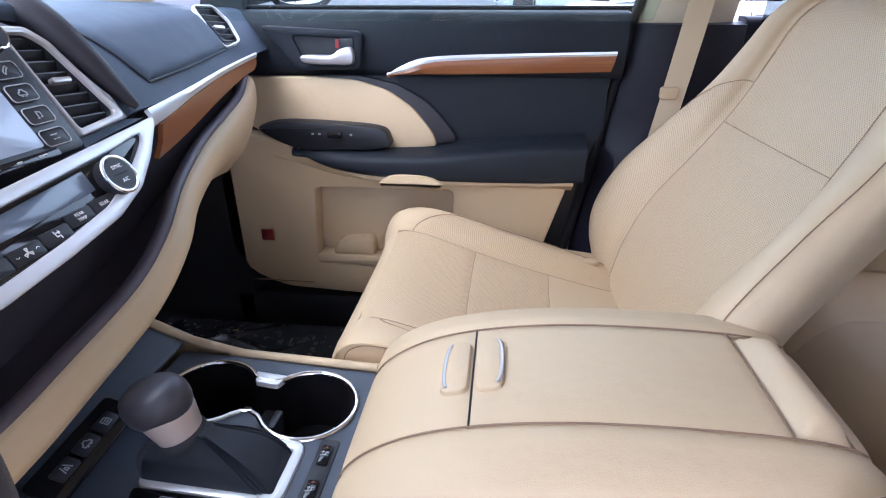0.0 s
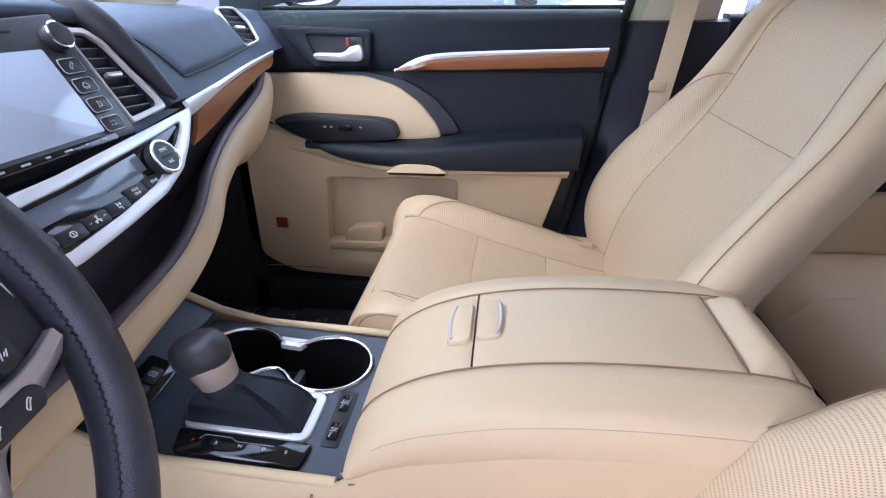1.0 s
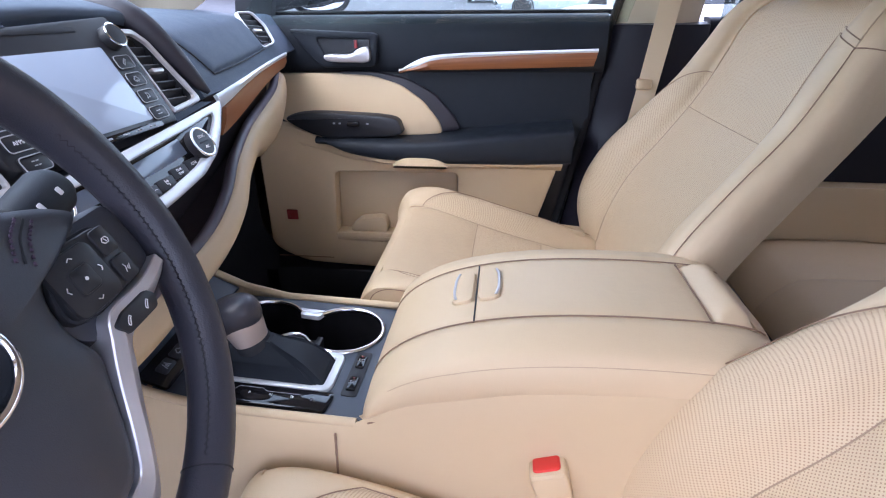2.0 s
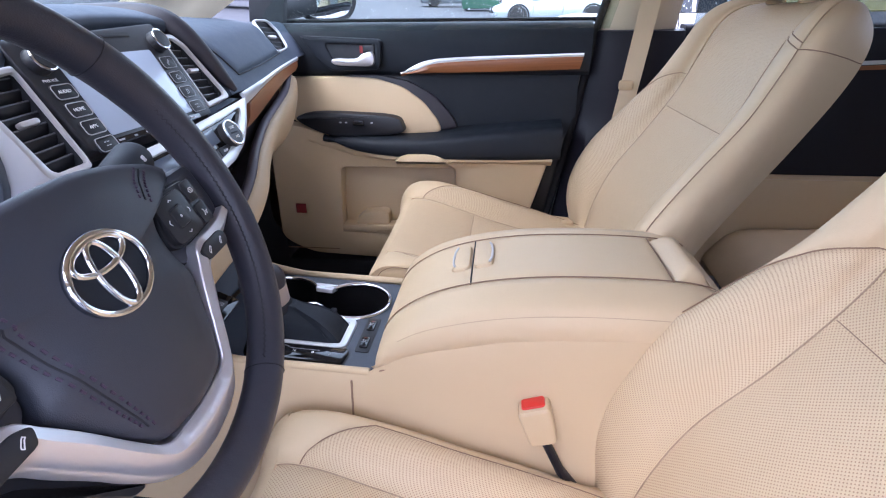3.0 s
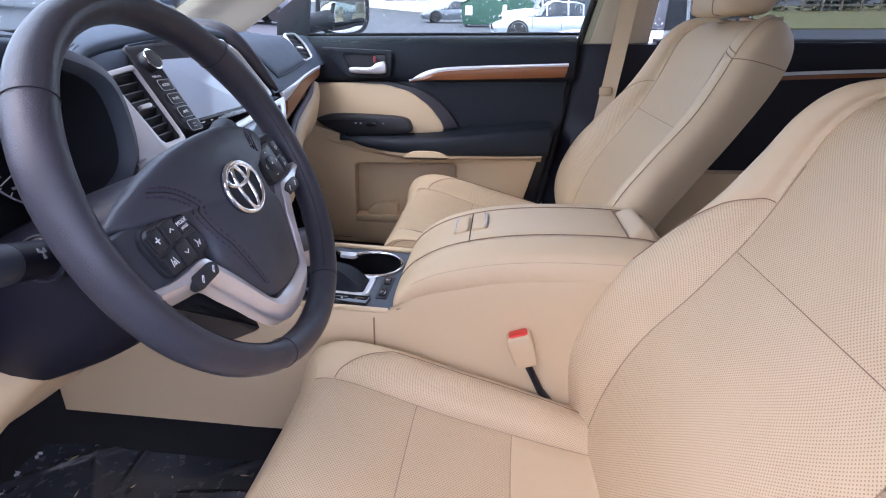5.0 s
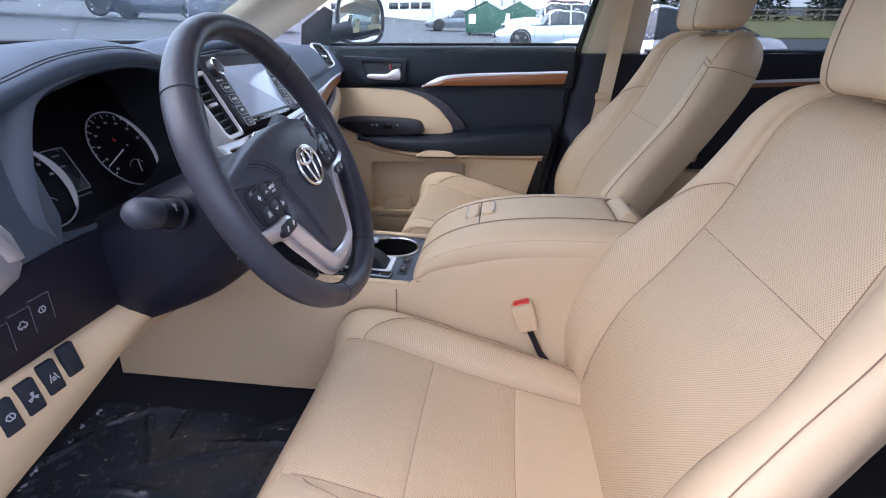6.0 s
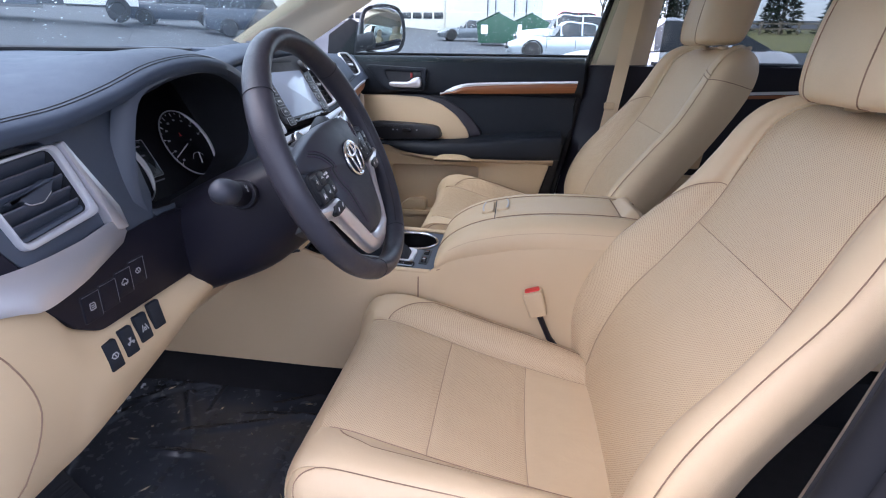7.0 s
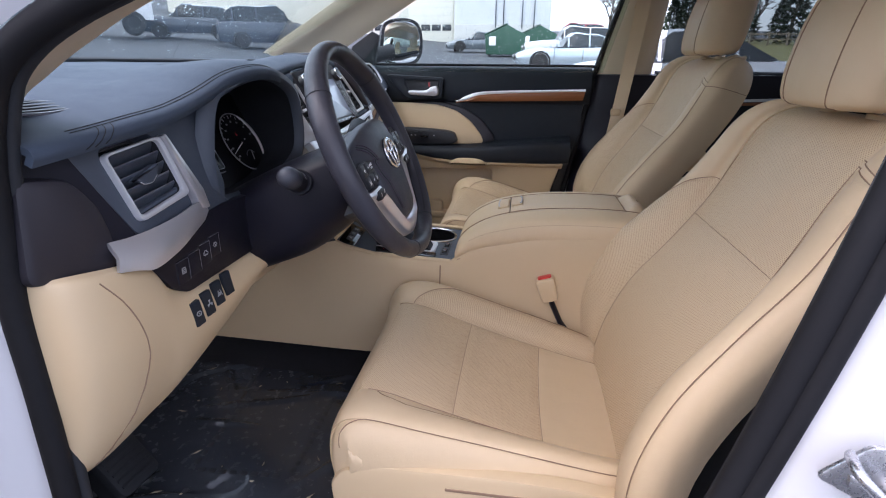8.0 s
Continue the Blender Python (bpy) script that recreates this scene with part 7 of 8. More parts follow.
def build_body():
    # floor pan and toe boards under black carpet
    P = []
    for y in np.linspace(-0.82, 0.80, 24):
        tun = 0.10 * math.exp(-(y / 0.13) ** 4)
        P.append([(-1.15, y, 1.00), (-1.05, y, 0.86), (-0.95, y, 0.70), (-0.84, y, 0.60 + tun), (-0.6, y, 0.578 + tun), (-0.2, y, 0.572 + tun), (0.3, y, 0.572 + tun), (0.8, y, 0.57), (1.6, y, 0.57)])
    sheet("floor_carpet", cr(np.swapaxes(V(P), 0, 1), 40), CARPET, body, "black floor carpet", 0.02, away=(0, 0, 0.0))
    # passenger footwell side and sill trims
    box("sill_trim", (-0.66, 0.70, 0.56), (0.20, 0.84, 0.68), BLACK_PLASTIC, body, "black scuff plate", 0.012)
    box("kick_panel", (-1.05, 0.70, 0.56), (-0.60, 0.80, 1.10), BLACK_PLASTIC, body, "black kick panel", 0.012)
    box("firewall", (-1.20, -0.85, 0.55), (-1.10, 0.85, 1.33), BLACK_PLASTIC, body, "dark bulkhead", 0.01)
    # headliner, roof and rear
    P = [[(x, y, 1.70 - 0.05 * (y / 0.7) ** 2 - 0.05 * max(0, -x) - 0.02 * max(0, x - 0.8)) for y in np.linspace(-0.74, 0.74, 16)] for x in np.linspace(-0.42, 2.1, 20)]
    sheet("headliner", P, HEADLINER, body, "beige fabric headliner", 0.01, away=(0.8, 0, 3.0))
    sheet("roof_skin", V(P) + V((0, 0, 0.05)), WHITE_PAINT, body, "white roof skin", 0.01, away=(0.8, 0, 0.5))
    box("rear_bulkhead", (2.1, -0.8, 0.5), (2.2, 0.8, 1.30), BLACK_PLASTIC, body, "dark tailgate", 0.02)
    # pillars of the passenger side
    for sg in (1,):
        ap = cr(V([(-0.86, 0.72, 1.345), (-0.70, 0.725, 1.44), (-0.52, 0.715, 1.545), (-0.34, 0.70, 1.64), (-0.2, 0.69, 1.68)]), 20)
        ap = ap * V((1, sg, 1))
        w = V((0.055, 0.0, -0.035))
        inn = V((-0.03, -0.075 * sg, 0.02))
        sheet("a_pillar_trim", [ap + w, ap + V((0.03, -0.03 * sg, -0.01)), ap + inn * 0.7, ap + inn, ap + inn + V((-0.045, -0.012 * sg, 0.016))], HEADLINER, body, "beige windscreen pillar trim", 0.012, away=(-1.5, 2.0 * sg, 2.0))
    bp = [[(0.262 + 0.095 * f, y, 1.315 + 0.36 * f), (0.29 + 0.095 * f, y - 0.02, 1.315 + 0.36 * f), (0.40 + 0.06 * f, y - 0.02, 1.315 + 0.36 * f), (0.455 + 0.03 * f, y + 0.01, 1.315 + 0.36 * f)] for f, y in zip(np.linspace(0, 1, 8), np.linspace(0.775, 0.72, 8))]
    sheet("b_pillar_upper", bp, HEADLINER, body, "beige upper centre pillar trim", 0.01, away=(0.36, 1.2, 1.5))
    sheet("pillar_slider", [[(0.315 + 0.085 * f + dx, 0.748 - 0.05 * f, 1.40 + 0.25 * f) for f in np.linspace(0, 1, 8)] for dx in (0, 0.018)], BEIGE_PLASTIC, body, "beige belt height slider", 0.006, away=(0.36, 1.2, 1.5))
    lo = [[(0.155 + 0.105 * f, 0.755, 0.66 + 0.655 * f), (0.19 + 0.10 * f, 0.725, 0.66 + 0.655 * f), (0.32 + 0.06 * f, 0.720, 0.66 + 0.655 * f), (0.46, 0.735, 0.66 + 0.655 * f), (0.48, 0.76, 0.66 + 0.655 * f)] for f in np.linspace(0, 1, 12)]
    P = V(lo)
    P[:, 1:4, 1] -= (0.05 * np.clip((1.06 - P[:, 1:4, 2]) / 0.06, 0, 1))
    P = np.concatenate([P, P[-1:] + V((0, 0.055, 0.004))])
    sheet("b_pillar_lower", P, SWITCH_BLACK, body, "black lower centre pillar trim", 0.01, away=(0.3, 1.3, 1.0))
    tube("door_seal", cr(V([(0.14, 0.735, 0.72), (0.20, 0.745, 1.0), (0.245, 0.755, 1.25), (0.268, 0.765, 1.36), (0.34, 0.735, 1.62)]), 20), 0.010, RUBBER, body, "black door seal", n=10)
    # windscreen
    g = sheet("windscreen", [[(-1.02 + 0.66 * f, y * (1 - 0.12 * f), 1.34 + 0.32 * f - 0.02 * (y / 0.7) ** 2 * (1 - f)) for y in np.linspace(-0.76, 0.76, 12)] for f in np.linspace(0, 1, 8)], RAINGLASS, body, "rain-spotted windscreen", 0.004, away=(0, 0, 1.0))
    g.visible_shadow = False
    tube("wiper_cowl", [(-1.03, y, 1.335) for y in np.linspace(-0.75, 0.75, 8)], 0.02, BLACK_PLASTIC, body, "black cowl", n=8)
    P = [[(-1.05 - 1.0 * f, y, 1.30 - 0.10 * f ** 2 - 0.06 * (y / 0.8) ** 2) for y in np.linspace(-0.85, 0.85, 14)] for f in np.linspace(0, 1, 8)]
    sheet("bonnet", P, WHITE_PAINT, body, "white bonnet beyond the windscreen", 0.01, away=(-1.5, 0, 0.3))
    # driver door opening: painted frame and rubber seals
    fr = cr(V([(0.28, -0.79, 1.645), (0.02, -0.84, 1.535), (-0.245, -0.874, 1.424), (-0.345, -0.880, 1.384), (-0.399, -0.882, 1.351), (-0.421, -0.884, 1.316), (-0.439, -0.884, 1.255), (-0.454, -0.884, 1.143), (-0.455, -0.884, 1.043), (-0.458, -0.884, 0.933), (-0.460, -0.884, 0.80), (-0.43, -0.88, 0.66), (-0.38, -0.87, 0.585)]), 60)
    tube("front_opening_seal", fr, 0.0125, RUBBER, body, "black door opening seal", n=12)
    sheet("front_jamb", [fr + V((-0.012, -0.004, 0.008)), fr + V((-0.04, -0.03, 0.04)), fr + V((-0.08, -0.05, 0.09)), fr + V((-0.16, -0.03, 0.13))], WHITE_PAINT, body, "white painted front door jamb", 0.008, away=(-0.6, 0.5, 1.0))
    tube("inner_seal_lip", fr + V((0.004, 0.015, -0.002)), 0.0080, DARK_VOID, body, "dark inner lip of the seal", n=10)
    up = cr(V([(0.28, -0.775, 1.640), (0.02, -0.825, 1.530), (-0.245, -0.860, 1.418), (-0.345, -0.866, 1.378), (-0.403, -0.868, 1.344), (-0.425, -0.870, 1.312), (-0.441, -0.870, 1.264)]), 40)
    inn = cr(V([(0.25, -0.72, 1.640), (-0.05, -0.76, 1.530), (-0.310, -0.795, 1.410), (-0.389, -0.80, 1.368), (-0.441, -0.80, 1.338), (-0.479, -0.80, 1.314), (-0.491, -0.80, 1.264)]), 40)
    bul = V((0.006, 0.0, -0.004))
    sheet("driver_pillar_trim", [up, up * 0.75 + inn * 0.25 + bul * 0.8, (up + inn) / 2 + bul, up * 0.2 + inn * 0.8 + bul * 0.7, inn, inn + V((-0.03, -0.01, 0.012))], HEADLINER, body, "beige driver windscreen pillar trim", 0.006, away=(-1.2, -1.0, 2.0))
    br = cr(V([(0.06, -0.86, 0.60), (0.14, -0.865, 0.75), (0.19, -0.868, 0.93), (0.228, -0.868, 1.09), (0.262, -0.865, 1.25), (0.292, -0.855, 1.38), (0.33, -0.83, 1.52), (0.36, -0.80, 1.62)]), 40)
    tube("rear_opening_seal", br, 0.0115, RUBBER, body, "black door opening seal", n=12)
    tube("outer_opening_seal", br + V((0.015, -0.006, 0.0)), 0.0095, RUBBER, body, "black outer door seal", n=12)
    sheet("centre_pillar_trim", [br + V((-0.006, 0.014, 0)), br + V((0.008, 0.032, 0)), br + V((0.060, 0.044, 0)), br + V((0.16, 0.050, 0))], BLACK_PLASTIC, body, "black driver centre pillar trim", 0.008, away=(0.4, -2.0, 1.0))
    sheet("rear_jamb", [br + V((0.020, -0.002, 0)), br + V((0.036, -0.016, 0)), br + V((0.09, -0.032, 0)), br + V((0.22, -0.03, 0))], WHITE_PAINT, body, "white painted centre pillar jamb", 0.008, away=(0.4, 0.5, 1.0))
    box("driver_sill", (-0.45, -0.90, 0.45), (0.12, -0.80, 0.585), BLACK_PLASTIC, body, "black driver scuff plate", 0.012)
    box("rocker", (-0.9, -0.96, 0.25), (1.5, -0.88, 0.55), WHITE_PAINT, body, "white rocker panel", 0.03)
    # unseen rear side, carried forward so that less daylight reaches the rear row
    box("rear_quarter", (0.50, -0.86, 0.5), (2.1, -0.80, 1.32), WHITE_PAINT, body, "white rear side", 0.02)
    # unseen tinted panes, driver's side and tailgate, added to cut light from behind
    for nm, o, O, A, B in (("rear_side_glass", [(0.42, 1.31), (2.08, 1.31), (2.0, 1.62), (0.46, 1.66)], (0, -0.805, 0), D_A, V((0, 0.10, 1.0))), ("tailgate_glass", [(-0.76, 1.29), (0.76, 1.29), (0.68, 1.64), (-0.68, 1.64)], (2.13, 0, 0), V((0, 1.0, 0)), V((-0.05, 0, 1.0)))):
        g = slab(nm, o, O, A, B, 0.004, RAINGLASS_DARK, body, "unseen tinted privacy glass", bevel=0.0005)
        g.visible_shadow = True
    # plain outer panels that close the shell
    for sg in (-1, 1):
        box("fender", (-2.05, 0.80 * sg - 0.05, 0.40), (-0.62, 0.80 * sg + 0.05, 1.22), WHITE_PAINT, body, "white front fender", 0.04)
    box("nose", (-2.15, -0.80, 0.40), (-2.03, 0.80, 1.15), WHITE_PAINT, body, "white front end", 0.05)
    box("passenger_skin", (-0.64, 0.83, 0.45), (2.1, 0.87, 1.31), WHITE_PAINT, body, "white passenger side skin", 0.015)
    # striker on the centre pillar
    O, A, B = V((0.284, -0.908, 1.062)), unit((0.95, -0.20, -0.22)), unit((0.20, 0.0, 0.98))
    B = unit(B - A * (A @ B))
    N = np.cross(A, B)
    s_ = 1 if N[1] < 0 else -1
    slab("striker_plate", round2([(-0.034, -0.017), (0.024, -0.027), (0.040, 0.0), (0.024, 0.029), (-0.012, 0.026)], 0.007), O, A * s_, B, 0.004, STEEL, body, "steel striker plate", bevel=0.0015)
    N = N * s_
    tube("striker_loop", cr(V([O - A * 0.020 * s_ + B * 0.010, O - A * 0.022 * s_ + B * 0.010 + N * 0.026, O + A * 0.004 * s_ - B * 0.004 + N * 0.030, O + A * 0.016 * s_ - B * 0.010 + N * 0.026, O + A * 0.016 * s_ - B * 0.010]), 24), 0.0042, STEEL, body, "steel striker loop", n=10)
    for da, db in ((0.018, 0.010), (-0.008, -0.008)):
        lathe("striker_screw", [(0, 0.0075), (0.005, 0.0070), (0.006, 0.004)], O + A * da * s_ + B * db + N * 0.003, N, STEEL, body, n=18)


build_body()


def seat_belt():
    b = group("seat_belt", "beige seat belt hanging on the passenger centre pillar", "seat belt", (0.35, 0.72, 0.8))
    p = cr(V([(0.392, 0.700, 1.62), (0.378, 0.705, 1.48), (0.358, 0.71, 1.30), (0.342, 0.712, 1.17), (0.325, 0.712, 1.05)]), 20)
    sheet("webbing", [p + V((-0.022, 0, 0.0)), p + V((0.022, -0.004, 0.0))], BELT, b, "beige webbing", 0.0016, away=(0.36, 1.2, 1.3))
    box("belt_stop", (0.318, 0.700, 1.178), (0.352, 0.718, 1.202), BEIGE_PLASTIC, b, "beige belt tongue", 0.005)
    box("belt_anchor", (0.19, 0.60, 0.82), (0.225, 0.625, 0.86), BEIGE_PLASTIC, b, "beige lower anchor cover", 0.006)
    box("height_adjuster", (0.355, 0.70, 1.60), (0.425, 0.725, 1.66), BEIGE_PLASTIC, b, "beige belt guide", 0.01)


seat_belt()


def floor_mat(label, x0, x1, y0, y1, z, seed, scraps=0):
    m = group("floor_mat", label, "floor mat", ((x0 + x1) / 2, (y0 + y1) / 2, z), "floor mats")
    rng = random.Random(seed)
    waves = [(rng.uniform(6, 30), rng.uniform(6, 30), rng.uniform(0, 6.3), rng.uniform(0.0004, 0.0016)) for _ in range(9)]
    creases = [(rng.uniform(x0, x1), rng.uniform(y0, y1), rng.uniform(0, 3.14), rng.uniform(0.05, 0.16)) for _ in range(16)]

    def lift(x, y):
        h = sum(a * math.sin(p * x + q * y + w) for p, q, w, a in waves)
        for cx, cy, t, ln in creases:
            u, v = (x - cx) * math.cos(t) + (y - cy) * math.sin(t), -(x - cx) * math.sin(t) + (y - cy) * math.cos(t)
            h += 0.005 * math.exp(-(u / ln) ** 2 - (v / 0.007) ** 2)
        return h

    P = [[(x, y, z + 0.006 + lift(x, y) + 0.30 * max(0.0, -x - 0.80) ** 1.3) for y in np.linspace(y0, y1, 110)] for x in np.linspace(x0, x1, 120)]
    sheet("mat_sheet", P, MATFILM, m, "black mat under a clear wrinkled film", 0.008, away=(0, 0, 0))
    # rows of dark printed bars round the film's middle
    cx, cy = (x0 + x1) / 2 + 0.02, (y0 + y1) / 2 + 0.06
    for k in range(12):
        for dx in (-0.10, 0.10):
            y = cy - 0.13 + 0.022 * k
            slab("print_bar", rrect(0.011, 0.015, 0.001, 3), (cx + dx, y, z + 0.0062 + lift(cx + dx, y)), (1, 0, 0), (0, 1, 0), 0.0004, FILM_PRINT, m, bevel=0.0001)
    for k in range(8):
        x = cx - 0.08 + 0.022 * k
        slab("print_bar", rrect(0.015, 0.011, 0.001, 3), (x, cy - 0.15, z + 0.0062 + lift(x, cy - 0.15)), (1, 0, 0), (0, 1, 0), 0.0004, FILM_PRINT, m, bevel=0.0001)
    # torn film standing up along the front edge
    for k in range(scraps):
        y = y0 + 0.03 + (y1 - y0 - 0.06) * (k + rng.random() * 0.8) / scraps
        w, h, x = rng.uniform(0.006, 0.022), rng.uniform(0.004, 0.014), x0 + rng.uniform(0.004, 0.02)
        b = z + 0.006 + lift(x, y)
        edge_ = [(x + 0.003 * math.sin(9 * f + k), y + w * f, b) for f in np.linspace(0, 1, 5)]
        top_ = [(p[0] + rng.uniform(-0.002, 0.005), p[1] + rng.uniform(-0.002, 0.002), b + h * rng.uniform(0.5, 1.0)) for p in edge_]
        sheet("film_scrap", [edge_, top_], FILM_EDGE, m, "crumpled clear film edge", 0.0006, away=(x - 1.0, y, b))
    # bits of dry grass and leaf
    vs, fs = [], []
    for k in range(26):
        x, y = rng.uniform(x0 + 0.03, x1 - 0.05), rng.uniform(y0 + 0.03, y1 - 0.03)
        t, ln, w = rng.uniform(0, 6.3), rng.uniform(0.003, 0.013), rng.uniform(0.0008, 0.0022)
        h = z + 0.009 + lift(x, y)
        d, e = (math.cos(t), math.sin(t)), (-math.sin(t), math.cos(t))
        b = len(vs)
        for a, c, up in ((-ln, 0, 0.002), (0, -w, 0.001), (ln, 0, 0.003), (0, w, 0.001), (0.2 * ln, 0, 0.0045)):
            vs.append((x + a * d[0] + c * e[0], y + a * d[1] + c * e[1], h + up))
        fs += [(b, b + 1, b + 4), (b + 1, b + 2, b + 4), (b + 2, b + 3, b + 4), (b + 3, b, b + 4), (b + 3, b + 2, b + 1, b)]
    raw("litter", vs, fs, LITTER, m, "bits of dry grass on the film", False)["kind"] = "stuff"
    return m


def foot_rest():
    f = group("foot_rest", "black rubber foot rest beside the driver mat", "foot rest", (-0.66, -0.60, 0.62))
    O, A, B = V((-0.690, -0.600, 0.680)), unit((0.10, 0.99, 0.0)), unit((-0.62, 0.06, 0.78))
    slab("pad", rrect(0.085, 0.15, 0.012), O, A, B, 0.018, DARK_VOID, f, "black ribbed rubber pad", bevel=0.005)
    for k in range(2):
        slab("print_bar", rrect(0.045, 0.010, 0.002, 3, c=(0.0, 0.035 - 0.018 * k)), O + np.cross(A, B) * 0.0178, A, B, 0.0010, GREY_MARK, f, "grey printed bar", bevel=0.0003)
    for k in range(5):
        slab("rib", rrect(0.070, 0.006, 0.002, 3, c=(0.0, -0.005 - 0.013 * k)), O + np.cross(A, B) * 0.017, A, B, 0.004, DARK_VOID, f, bevel=0.001)
    slab("bracket", rrect(0.06, 0.10, 0.008), O - np.cross(A, B) * 0.06 - B * 0.02, A, B, 0.06, DARK_VOID, f, bevel=0.003)


foot_rest()
FILM_PRINT = material("film_print", (0.020, 0.022, 0.027), 0.5)
FILM_EDGE = material("crumpled_film", (0.42, 0.44, 0.47), 0.18, vary=0.3, scale=50)
LITTER = material("dry_grass", (0.42, 0.34, 0.22), 0.8, vary=0.4, scale=60)
MATFILM = material("film_covered_mat", (0.040, 0.046, 0.057), 0.24, vary=0.5, scale=9, bump=0.9, bump_scale=60, rough_vary=0.14, coat=0.4)
floor_mat("black driver floor mat under clear protective film", -0.83, -0.20, -0.70, -0.17, 0.590, 5, 12)
floor_mat("black passenger floor mat under clear protective film", -0.88, -0.20, 0.19, 0.68, 0.590, 8)


def open_door():
    """The driver door, swung wide open on its front hinges."""
    d = group("driver_door", "white driver door standing open with beige and black trim", "car door", (-0.52, -0.94, 0.5))
    A, B = unit((0.30, -0.954, 0.0)), V((0, 0, 1.0))
    O = V((-0.535, -0.945, 0.0))
    N = np.cross(A, B)  # out of the car's side of the door
    face = lambda n, o, off, t, m, lb="", **k: slab(n, o, O - N * off, A, B, t, m, d, lb, **k)  # noqa: E731
    face("outer_skin", round2([(0.0, 0.42), (1.05, 0.42), (1.10, 0.9), (1.08, 1.31), (0.0, 1.31)], 0.03), -0.11, 0.05, WHITE_PAINT, "white painted outer skin", bevel=0.01)
    face("lower_panel", round2([(0.04, 0.56), (1.0, 0.56), (1.03, 1.00), (0.04, 1.06)], 0.03), -0.06, 0.05, BEIGE_PLASTIC, "beige lower door panel", bevel=0.01)
    face("upper_skin", round2([(0.04, 1.06), (1.03, 1.00), (1.05, 1.30), (0.04, 1.32)], 0.02), -0.06, 0.04, BLACK_SOFT, "black upper door skin", bevel=0.01)
    face("armrest", round2([(0.20, 1.0), (0.95, 1.0), (0.96, 1.06), (0.20, 1.05)], 0.02), -0.02, 0.05, BLACK_SOFT, "padded black armrest", bevel=0.01)
    tube("window_frame", [O + a * A + z * B - N * 0.07 for a, z in ((0.02, 1.33), (0.45, 1.58), (0.75, 1.66), (1.02, 1.66), (1.08, 1.31))], 0.022, BLACK_PLASTIC, d, "black window frame", n=8)


open_door()

# ---- outside: wet lot, parked cars, buildings, trees ----
ASPHALT = material("wet_asphalt", (0.060, 0.064, 0.072), 0.72, spec=0.3, vary=0.25, scale=0.6, bump=0.6, bump_scale=120)
GRASS = material("winter_grass", (0.20, 0.17, 0.055), 0.9, vary=0.4, scale=0.8, tint=(0.10, 0.12, 0.04), bump=0.8, bump_scale=60)
CONIFER = material("dark_conifer", (0.018, 0.035, 0.020), 0.8, vary=0.4, scale=2.0)
TWIG = material("bare_twigs", (0.075, 0.060, 0.050), 0.9, vary=0.3)
BARK = material("grey_bark", (0.10, 0.085, 0.07), 0.9, vary=0.3)
WALL = material("white_metal_cladding", (0.60, 0.62, 0.64), 0.6, vary=0.06, scale=0.4)
WALL_LOW = material("grey_block_wall", (0.48, 0.48, 0.46), 0.8, vary=0.1, scale=0.8)
DOOR_PAINT = material("cream_garage_door", (0.62, 0.60, 0.52), 0.6, vary=0.06, scale=0.5)
DARK_GLASS = material("dark_vehicle_glass", (0.02, 0.025, 0.03), 0.08, vary=0.1, rough_vary=0.02)
TYRE = material("tyre_rubber", (0.02, 0.02, 0.021), 0.8)
ALLOY = material("alloy_rim", (0.45, 0.45, 0.47), 0.35, 0.7, vary=0.1)
GREEN = material("green_dumpster_paint", (0.012, 0.070, 0.040), 0.6, vary=0.2)
FENCE = material("weathered_fence", (0.26, 0.22, 0.17), 0.9, vary=0.2)
LAMP = material("clear_lamp", (0.6, 0.6, 0.6), 0.1, vary=0.05)


def gz(x, y):
    """The lot rises gently away from the car."""
    f = lambda d, a, b: 0.5 * b * (math.sqrt((d - a) ** 2 + 9.0) + d - a)  # noqa: E731
    return min(0.045 * max(y, 0.0) + f(y, 11.0, 0.0115) - 0.0115 * 0.5 * (math.sqrt(121 + 9) - 11), 30.0) * (y > 0) + f(-x, 6.0, 0.10) - 0.10 * 0.5 * (math.sqrt(45) - 6)


def lay(n, lo, hi):
    t = np.linspace(-1, 1, n)
    t = np.sign(t) * np.abs(t) ** 3
    return (lo + hi) / 2 + (hi - lo) / 2 * t


ground = sheet("ground", [[(x, y, gz(x, y) - 0.002) for y in lay(81, -900, 900)] for x in lay(81, -900, 900)], ASPHALT, None, "", 0.05, away=(0, 0, -500))
tagged(ground, "wet grey asphalt parking lot", "ground", "", "structure")


